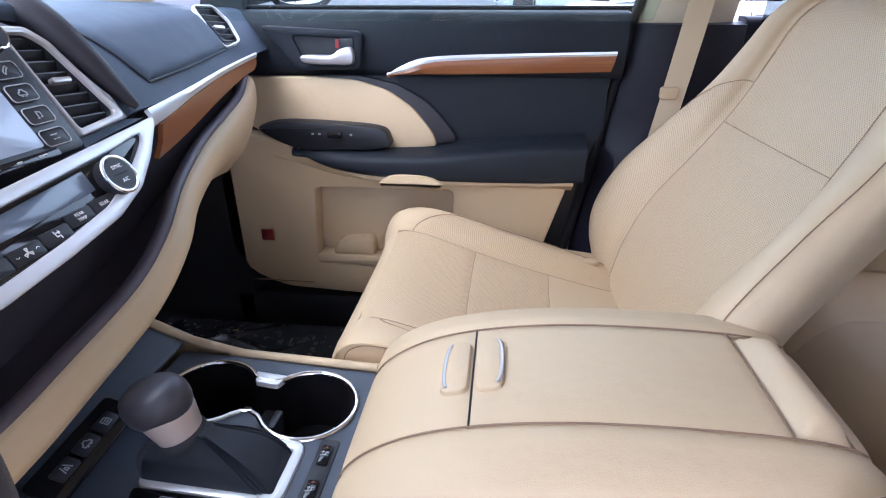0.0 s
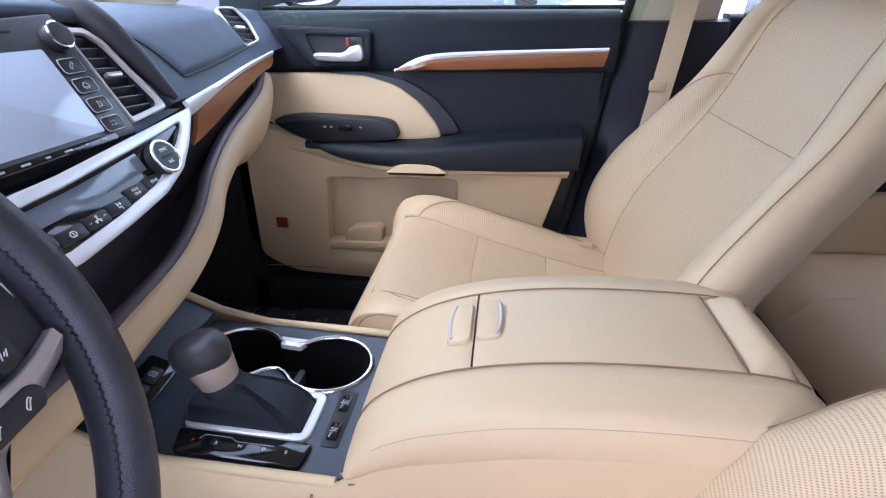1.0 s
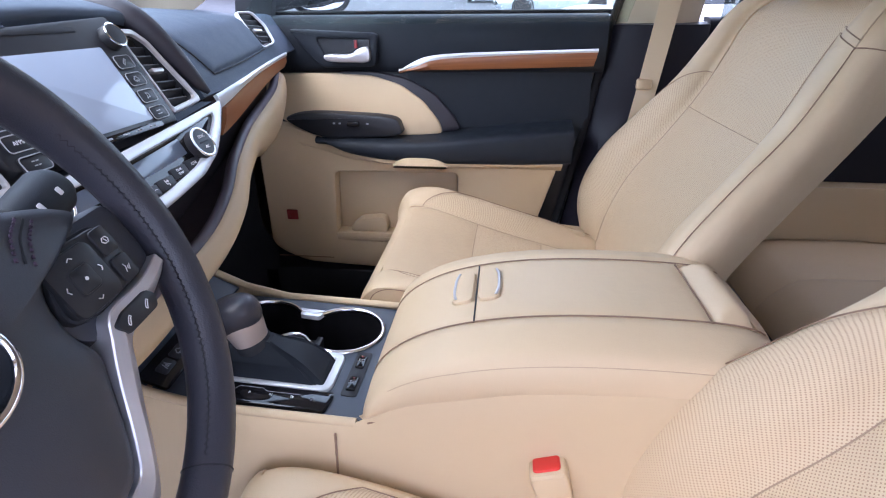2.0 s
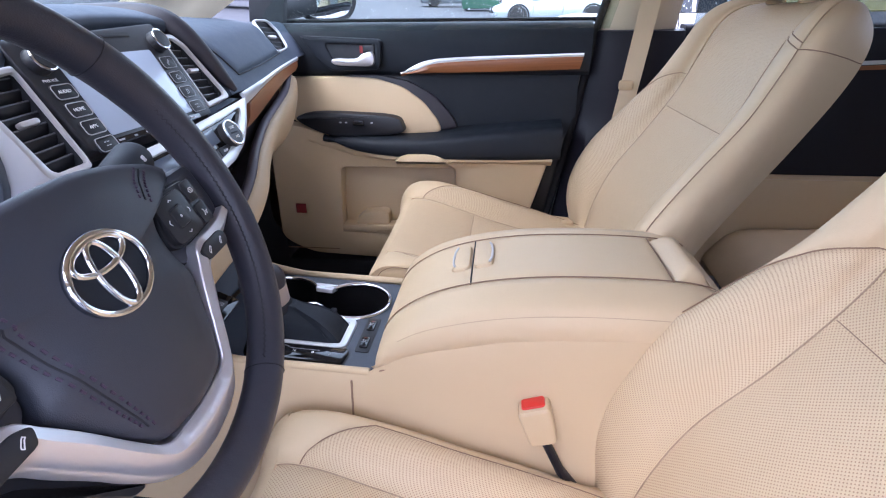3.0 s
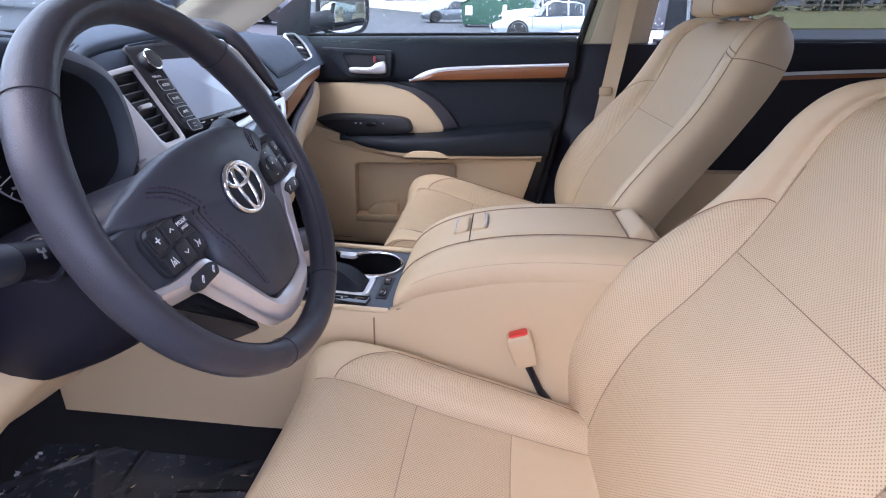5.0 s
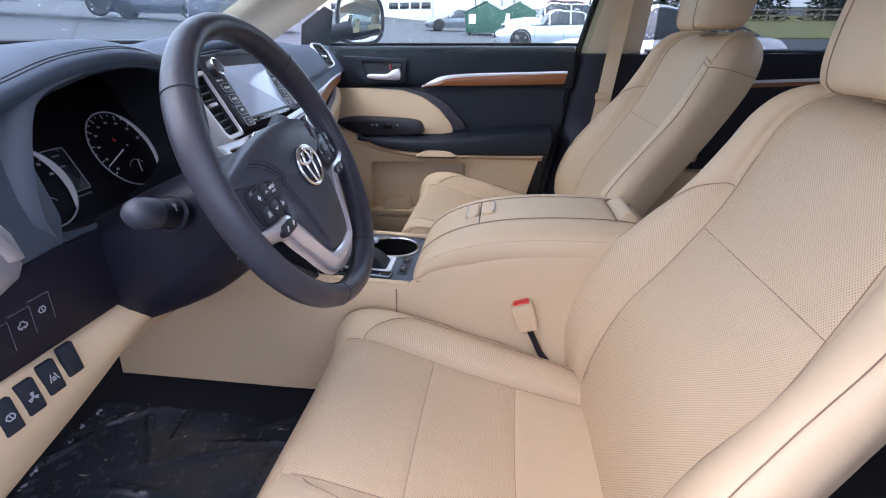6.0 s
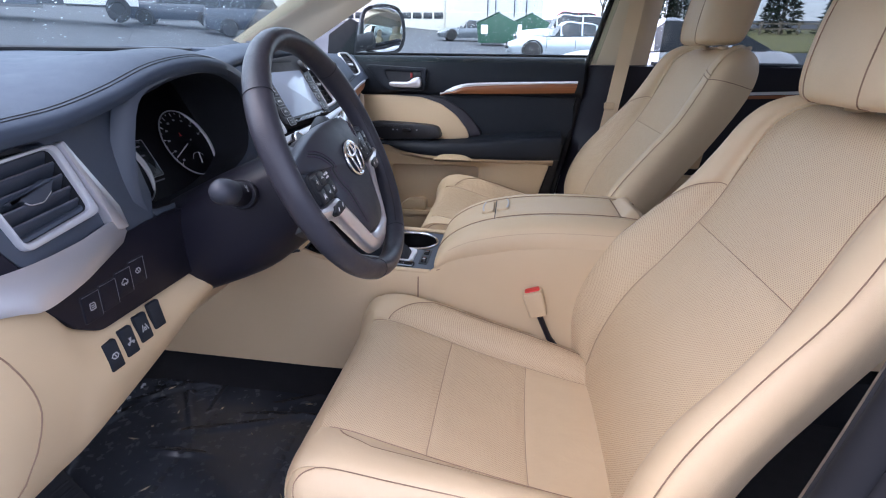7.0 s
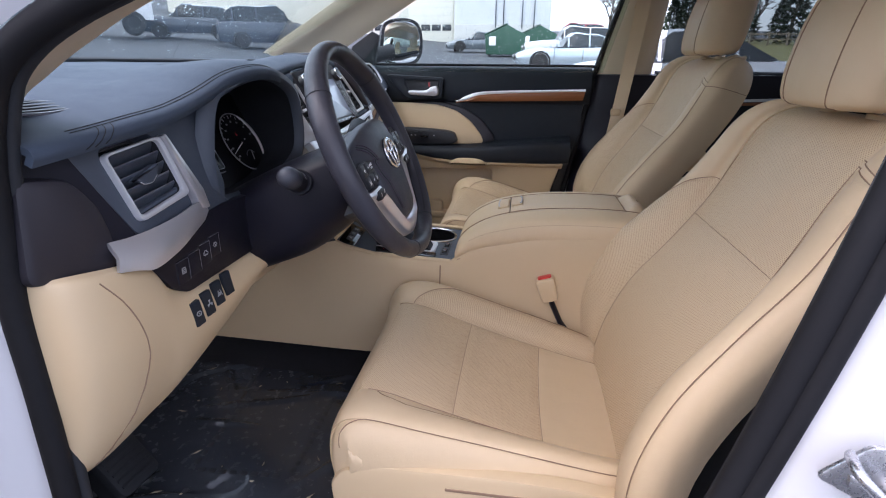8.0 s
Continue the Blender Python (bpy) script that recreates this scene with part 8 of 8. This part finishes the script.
def vehicle(label, x, y, yaw, paint, L=4.6, Wd=1.8, H=1.45, kind_="sedan", lamps=True):
    """A parked car: body, glasshouse, roof, lamps and four wheels."""
    car = group("parked_car", label, "car", (x, y, gz(x, y)), "parked cars")
    c, s = math.cos(radians(yaw)), math.sin(radians(yaw))
    z0 = gz(x, y)
    T = lambda p: V([(x + a * c - b * s, y + a * s + b * c, z0 + h) for a, b, h in p])  # noqa: E731
    k = L / 4.6
    belt = 0.62 * H
    if kind_ == "sedan":
        low = [(-2.3, 0.50, 0.62), (-2.22, 0.28, 0.70), (-1.5, 0.22, 0.90), (-0.9, 0.22, belt), (0.6, 0.22, belt + 0.03), (1.6, 0.22, belt + 0.05), (2.1, 0.25, belt + 0.02), (2.28, 0.45, belt - 0.12)]
        top = [(-1.0, belt, 0.0), (-0.25, belt + 0.02, H - 0.06), (0.4, belt + 0.03, H), (1.0, belt + 0.03, H - 0.05), (1.75, belt + 0.05, belt + 0.08)]
    else:
        low = [(-2.3, 0.55, 0.80), (-2.22, 0.32, 0.92), (-1.5, 0.28, 1.02), (-1.0, 0.28, belt + 0.04), (0.6, 0.28, belt + 0.05), (1.6, 0.28, belt + 0.05), (2.2, 0.30, belt + 0.05), (2.28, 0.5, belt - 0.05)]
        top = [(-1.15, belt + 0.02, 0.0), (-0.45, belt + 0.04, H - 0.05), (0.5, belt + 0.05, H), (1.6, belt + 0.05, H - 0.04), (2.22, belt + 0.05, belt + 0.15)]
    low = [(a, b * H / 1.45, h * H / 1.45 if i < 3 else h) for i, (a, b, h) in enumerate(low)] if kind_ == "sedan" else low
    w = Wd / 2
    rings = []
    for a, b, h in cr(V(low), 24):
        n = 1 - 0.10 * max(0, abs(a) / 2.3 - 0.6) / 0.4
        rings.append(T([(a * k, -w * 0.92 * n, b), (a * k, -w * n, b + 0.18), (a * k, -w * n, h - 0.16), (a * k, -w * 0.93 * n, h - 0.02), (a * k, -w * 0.5 * n, h + 0.02), (a * k, w * 0.5 * n, h + 0.02), (a * k, w * 0.93 * n, h - 0.02), (a * k, w * n, h - 0.16), (a * k, w * n, b + 0.18), (a * k, w * 0.92 * n, b)]))
    loft("body", rings, paint, car, sharp=60)
    rings = []
    for a, b, h in cr(V(top), 14):
        h = max(h, b + 0.01)
        f = (h - b) / (H - b)
        rings.append(T([(a * k, -w * 0.90, b), (a * k, -w * (0.90 - 0.16 * f), h - 0.05 * f), (a * k, -w * 0.5, h), (a * k, w * 0.5, h), (a * k, w * (0.90 - 0.16 * f), h - 0.05 * f), (a * k, w * 0.90, b)]))
    loft("glasshouse", rings, DARK_GLASS, car, "dark car windows", sharp=60)
    R = [V(r)[1:5] + V((0, 0, 0.012)) for r in rings[3:-3]]
    sheet("roof", R, paint, car, thick=0.03, away=(x, y, z0))
    for px_, q in ((3, -1), (7, -1), (10, -1), (3, 1), (7, 1), (10, 1)):
        r = rings[min(px_, len(rings) - 1)]
        a, b = (r[0], r[1]) if q < 0 else (r[5], r[4])
        out = unit(V((s, -c, 0))) * (1 if q < 0 else -1)
        tube("window_pillar", [a + out * 0.012, b + out * 0.02], 0.035, paint, car, n=6)
    for a in (-1.38, 1.36):
        for q in (-1, 1):
            o = T([(a * k, q * (w - 0.10), 0.33)])[0]
            ax = V((-s * q, c * q, 0))
            wheel = lathe("wheel", [(-0.02, 0.20), (-0.02, 0.31), (0.02, 0.33), (0.10, 0.33), (0.125, 0.31), (0.125, 0.23)], o, ax, TYRE, car, "black tyre", n=24)
            lathe("rim", [(0.0, 0.22), (0.11, 0.225), (0.115, 0.18), (0.10, 0.06), (0.12, 0.03)], o, ax, ALLOY, car, "alloy rim", n=20)
            tube("wheel_arch", [o + ax * 0.105 + 0.375 * (V((c, s, 0)) * math.cos(t) + V((0, 0, 1)) * math.sin(t)) for t in np.linspace(-0.25, math.pi + 0.25, 20)], 0.035, TYRE, car, "dark wheel arch", n=6)
            for j in range(5):
                t = 2 * math.pi * j / 5
                u1 = V((c, s, 0)) * math.cos(t) + V((0, 0, 1)) * math.sin(t)
                tube("spoke_gap", [o + ax * 0.128 + u1 * 0.07, o + ax * 0.128 + u1 * 0.18], 0.022, TYRE, car, n=6, flat=0.3)
    for q in (-1, 1):
        for a in (-0.85, 0.25, 1.2):
            tube("door_joint", T([(a * k, q * (w + 0.002), 0.42), (a * k, q * (w + 0.002), belt - 0.14), (a * k, q * (w * 0.95), belt - 0.03)]), 0.010, TYRE, car, n=5)
        tube("mirror", T([(-0.75 * k, q * (w * 0.94), belt + 0.06), (-0.72 * k, q * (w + 0.14), belt + 0.09)]), 0.06, paint, car, "door mirror", n=8)
    if lamps:
        for q in (-1, 1):
            p = T([(-2.24 * k, q * w * 0.68, low[0][2] - 0.02)])[0]
            box("headlight", p - V((0.09, 0.14, 0.05)), p + V((0.09, 0.14, 0.05)), LAMP, car, "clear headlight", 0.03)
    return car


SILVER_PAINT = material("silver_blue_paint", (0.50, 0.56, 0.61), 0.25, 0.4, vary=0.04, coat=0.5)
DARK_PAINT = material("dark_grey_paint", (0.05, 0.062, 0.085), 0.2, vary=0.1, coat=0.5)
GREY_PAINT = material("mid_grey_paint", (0.16, 0.18, 0.20), 0.25, 0.3, vary=0.1, coat=0.5)
RED_PAINT = material("red_paint", (0.45, 0.03, 0.03), 0.3, vary=0.1, coat=0.4)
vehicle("silver-blue sedan with alloy wheels parked beside a white vehicle", 1.85, 21.5, 6, SILVER_PAINT, 4.6, 1.8, 1.36)
vehicle("white estate vehicle parked behind the silver sedan", 2.2, 26.5, 6, WHITE_PAINT, 4.7, 1.85, 1.62, "suv")
vehicle("red utility vehicle parked behind the white one", 3.0, 37.0, 4, RED_PAINT, 5.0, 1.9, 1.85, "suv")
vehicle("white sedan parked in the next row", 2.85, 10.6, 0, WHITE_PAINT, 4.7, 1.8, 1.46)
vehicle("grey coupe parked by the garage", -3.4, 38.0, 12, GREY_PAINT, 4.4, 1.75, 1.30)
vehicle("dark utility vehicle beyond the windscreen", -12.3, 24.5, 214, DARK_PAINT, 4.9, 1.95, 1.85, "suv")
vehicle("dark hatchback beyond the windscreen", -16.8, 25.0, 30, DARK_PAINT, 4.5, 1.8, 1.55, "suv")
vehicle("grey sedan beyond the windscreen", -16.0, 31.0, 30, GREY_PAINT, 4.6, 1.8, 1.5)


def flatbed_truck(x, y, yaw):
    z0 = gz(x, y)
    t = group("flatbed_truck", "white flatbed truck with a dark bed", "truck", (x, y, z0))
    c, s = math.cos(radians(yaw)), math.sin(radians(yaw))
    T = lambda a, b, h: V((x + a * c - b * s, y + a * s + b * c, z0 + h))  # noqa: E731

    def block(name, a0, a1, b0, b1, h0, h1, m, lb="", taper=0.0):
        lo_ = [T(a0, b0, h0), T(a1, b0, h0), T(a1, b1, h0), T(a0, b1, h0)]
        hi_ = [T(a0 + taper, b0 + 0.05, h1), T(a1, b0 + 0.05, h1), T(a1, b1 - 0.05, h1), T(a0 + taper, b1 - 0.05, h1)]
        loft(name, [lo_, hi_], m, t, lb, sharp=30)

    block("cab", -3.4, -1.7, -1.05, 1.05, 0.6, 1.5, WHITE_PAINT, "white cab")
    block("cab_windows", -3.3, -1.75, -1.0, 1.0, 1.5, 2.15, DARK_GLASS, "dark cab windows", 0.45)
    block("cab_roof", -2.8, -1.72, -0.96, 0.96, 2.15, 2.3, WHITE_PAINT)
    block("bonnet", -4.4, -3.3, -0.95, 0.95, 0.6, 1.35, WHITE_PAINT)
    block("bed", -1.6, 4.6, -1.15, 1.15, 1.0, 1.18, GREY_PAINT, "grey steel bed")
    block("headboard", -1.6, -1.5, -1.15, 1.15, 1.18, 2.2, GREY_PAINT, "steel headboard")
    block("chassis", -3.8, 4.2, -0.45, 0.45, 0.6, 0.98, DARK_PAINT, "dark chassis")
    block("side_box", -0.8, 0.9, -1.1, 1.1, 0.5, 0.95, DARK_PAINT, "dark tool boxes")
    for a in (-3.6, 2.4, 3.4):
        for q in (-1, 1):
            lathe("wheel", [(0, 0.3), (0, 0.44), (0.04, 0.47), (0.22, 0.47), (0.25, 0.44), (0.25, 0.28), (0.18, 0.26), (0.18, 0.05)], T(a, q * 0.85, 0.47), (-s * q, c * q, 0), TYRE, t, "black truck tyre", n=22)


flatbed_truck(-20.5, 19.8, 218)


def dumpster(x, y):
    z0 = gz(x, y)
    d = group("dumpster", "green steel dumpster with sloping lids", "dumpster", (x, y, z0), "dumpsters")
    o = round2([(-1.1, 0.1), (1.1, 0.1), (1.2, 1.2), (0.1, 1.75), (-1.2, 1.15)], 0.03)
    slab("bin", o, (x, y + 0.9, z0), D_A, D_B, 1.8, GREEN, d, "green steel bin", bevel=0.02)
    slab("lid", [(-1.25, 1.17), (0.1, 1.78), (0.1, 1.83), (-1.25, 1.22)], (x, y + 0.92, z0), D_A, D_B, 1.84, GREEN, d, bevel=0.01)
    slab("notice", rrect(0.4, 0.5, 0.02, c=(-0.75, 0.85)), (x, y - 0.9, z0), D_A, D_B, 0.01, WHITE_MARK, d, "white notice plate")
    for a in (-0.9, 0.9):
        lathe("caster", [(0, 0.1), (0.08, 0.1)], (x + a, y - 0.7, z0 + 0.1), (0, -1, 0), TYRE, d, n=14)
    return d


dm = dumpster(-1.25, 33.0)
copy_thing(dm, Matrix.Translation((0.75, 36.5, gz(0.75, 36.5))))


def workshop():
    """The white building behind the lot, with a garage door and block plinth."""
    b = group("workshop_building", "white clad workshop with a cream garage door", "building", (-8, 58, gz(-8, 58)))
    Y, x0, x1 = 57.0, -7.5, 2.3
    z = gz(-3, Y)
    box("cladding", (x0, Y, z - 1), (x1, Y + 12, z + 9.0), WALL, b, "white metal cladding", 0.03)
    for k in range(20):
        xx = x0 + 0.2 + 0.5 * k
        box("cladding_rib", (xx, Y - 0.03, z + 2.0), (xx + 0.05, Y + 0.02, z + 9.0), WALL, b, "", 0.0)
    box("plinth", (x0, Y - 0.08, z - 1), (x1, Y + 0.02, z + 2.0), WALL_LOW, b, "grey block plinth", 0.02)
    box("roof_edge", (x0 - 0.2, Y - 0.3, z + 9.0), (x1 + 0.3, Y + 12.2, z + 9.3), WALL_LOW, b, "roof edge", 0.03)
    box("side_wing", (-40, Y + 0.4, z - 1.0), (x0, Y + 12, z + 8), DOOR_PAINT, b, "cream side wing", 0.05)
    for g0 in (-12.4, -18.6):
        box("garage_door", (g0, Y + 0.28, z - 1), (g0 + 4.7, Y + 0.44, z + 5.0), DOOR_PAINT, b, "cream sectional garage door", 0.03)
        for r in range(6):
            box("door_section_joint", (g0, Y + 0.26, z + 0.75 * r + 0.6), (g0 + 4.7, Y + 0.29, z + 0.75 * r + 0.63), WALL_LOW, b, "", 0.0)
        for k in range(4):
            box("door_window", (g0 + 0.2 + 1.13 * k, Y + 0.25, z + 1.40), (g0 + 1.15 + 1.13 * k, Y + 0.30, z + 2.0), DARK_GLASS, b, "dark garage door window", 0.02)
    for xx in (-3.3, -2.5, -0.6, 0.6):
        box("downpipe", (xx, Y - 0.16, z + 1.6), (xx + 0.10, Y - 0.05, z + (9.0 if xx < -1 else 4.2)), DARK_PAINT, b, "dark downpipe", 0.02)


workshop()


def conifer(seed, h):
    """A dense conifer with a ragged outline of many small sprays."""
    rng = np.random.default_rng(seed)
    vs, fs = [], []
    for _ in range(900):
        f = rng.random() ** 0.8
        z = 0.4 + f * (h - 0.5)
        r = (1 - f) ** 0.75 * h * 0.26 * (0.35 + 0.75 * rng.random())
        a = rng.random() * 2 * math.pi
        p = V((r * math.cos(a), r * math.sin(a), z))
        d = unit(V((math.cos(a), math.sin(a), -0.5 + 0.7 * rng.random())) + rng.normal(size=3) * 0.3)
        q = unit(np.cross(d, rng.normal(size=3)))
        L, w = h * (0.05 + 0.05 * rng.random()), h * 0.022
        n = len(vs)
        vs += [p - q * w, p + q * w, p + d * L]
        fs.append((n, n + 1, n + 2))
    return vs, fs


def bare_tree(seed, h):
    rng = np.random.default_rng(seed)
    vs, fs = [], []

    def limb(p, d, L, r, depth):
        n = len(vs)
        q = p + d * L
        u1 = unit(np.cross(d, (0.3, 0.5, 0.8)))
        u2 = np.cross(d, u1)
        for c_, rr in ((p, r), (q, r * 0.6)):
            for k in range(3):
                t = 2 * math.pi * k / 3
                vs.append(c_ + rr * (math.cos(t) * u1 + math.sin(t) * u2))
        fs.extend([(n + k, n + (k + 1) % 3, n + 3 + (k + 1) % 3, n + 3 + k) for k in range(3)])
        if depth:
            for _ in range(4 if depth > 1 else 3):
                limb(p + d * L * (0.55 + 0.45 * rng.random()), unit(d + rng.normal(size=3) * 0.55 + V((0, 0, 0.25))), L * 0.62, r * 0.55, depth - 1)

    limb(V((0, 0, 0.0)), V((0.02, 0.0, 1.0)), h * 0.34, h * 0.022, 4)
    return vs, fs


def plant_trees():
    protos = []
    for i in range(3):
        t = group("conifer_tree", "dark evergreen tree with a ragged crown", "tree", (0, 0, 0), "evergreen trees beyond the fence")
        h = 5.0 + i
        vs, fs = conifer(i + 1, h)
        lathe("trunk", [(0, h * 0.02), (h * 0.5, h * 0.012), (h * 0.95, 0.01)], (0, 0, 0), (0, 0, 1), BARK, t, "grey trunk", n=8)
        raw("crown", vs, fs, CONIFER, t, "dark green needle crown", False)
        protos.append(t)
    rng = np.random.default_rng(5)
    for k in range(26):
        x, y = 16 + k * 2.3 + rng.normal() * 0.6, 66 + rng.normal() * 2.5
        if k < 3:
            protos[k].location = (x, y, gz(x, y) - 0.2)
        else:
            copy_thing(protos[k % 3], Matrix.Translation((x, y, gz(x, y) - 0.2)) @ Matrix.Rotation(k, 4, "Z"))
    first = None
    for k in range(12):
        x, y = 9.0 + k * 4.6 + rng.normal(), 72 + rng.normal() * 3
        if first is None:
            first = group("bare_tree", "leafless grey tree against the sky", "tree", (0, 0, 0), "bare trees beyond the fence")
            vs, fs = bare_tree(9, 9.0)
            raw("branches", vs, fs, TWIG, first, "bare grey limbs and twigs", False)
            first.location = (x, y, gz(x, y))
        else:
            copy_thing(first, Matrix.Translation((x, y, gz(x, y))) @ Matrix.Rotation(k * 1.7, 4, "Z"))


plant_trees()


def verge():
    P = [[(x, y, gz(x, y) + 0.06) for y in np.linspace(29, 90, 24)] for x in np.linspace(8.5, 120, 30)]
    g = sheet("grass", P, GRASS, None, "", 0.06, away=(30, 40, -50))
    tagged(g, "strip of yellowed winter grass beyond the lot", "grass", "", "stuff")
    f = group("fence", "low weathered post and rail fence", "fence", (30, 60, gz(30, 60)))
    for k in range(40):
        x, y = 10 + 1.8 * k, 60.0
        z = gz(x, y)
        box("post", (x - 0.08, y - 0.08, z - 0.1), (x + 0.08, y + 0.08, z + 1.3), FENCE, f, "", 0.01)
    for h in (0.55, 1.05):
        box("rail", (10, 59.97, gz(20, 60) + h), (82, 60.03, gz(20, 60) + h + 0.13), FENCE, f, "", 0.01)


verge()


def rain(pane, seed, n, O, A, B, w, h, off):
    """Beads of rain on a pane, in one mesh."""
    rng = np.random.default_rng(seed)
    O, A, B = V(O, float), unit(A), unit(B)
    N = np.cross(A, B)
    vs, fs = [], []
    for _ in range(n):
        a, b, r = rng.random() * w, rng.random() * h, 0.0007 + 0.0016 * rng.random() ** 3
        c = O + a * A + b * B + off * N
        k0 = len(vs)
        for rr, z in ((1.0, 0.0), (0.75, 0.45), (0.3, 0.62)):
            for t in np.linspace(0, 2 * math.pi, 7)[:-1]:
                vs.append(c + r * rr * (math.cos(t) * A + 1.15 * math.sin(t) * B) + z * r * N)
        for q in (0, 6):
            fs += [(k0 + q + i, k0 + q + (i + 1) % 6, k0 + q + 6 + (i + 1) % 6, k0 + q + 6 + i) for i in range(6)]
        fs.append(tuple(k0 + 12 + i for i in range(6)))
    ob = raw("rain_beads", vs, fs, DROP, pane, "clear beads of rain")
    ob["kind"] = "stuff"
    ob.visible_shadow = False
    return ob


DROP = bpy.data.materials.new("rain_water")
DROP.use_nodes = True
_b = DROP.node_tree.nodes["Principled BSDF"]
_b.inputs["Transmission Weight"].default_value = 1.0
_b.inputs["Roughness"].default_value = 0.02
_b.inputs["IOR"].default_value = 1.33
for _ob in [o for o in scene.objects if o.name.startswith("window_pane") or o.name.startswith("windscreen")]:
    if _ob.name == "window_pane":
        rain(_ob, 1, 1500, (-0.60, 0.801, 1.34), (1, 0, 0), (0, -0.10, 1), 0.86, 0.26, -0.006)
    elif _ob.name == "window_pane.001":
        rain(_ob, 2, 1100, (0.47, 0.806, 1.34), (1, 0, 0), (0, -0.10, 1), 0.85, 0.27, -0.006)
    elif _ob.name == "windscreen":
        rain(_ob, 3, 1700, (-0.99, -0.70, 1.358), (0, 1, 0), (0.9, 0, 0.436), 1.4, 0.62, -0.006)
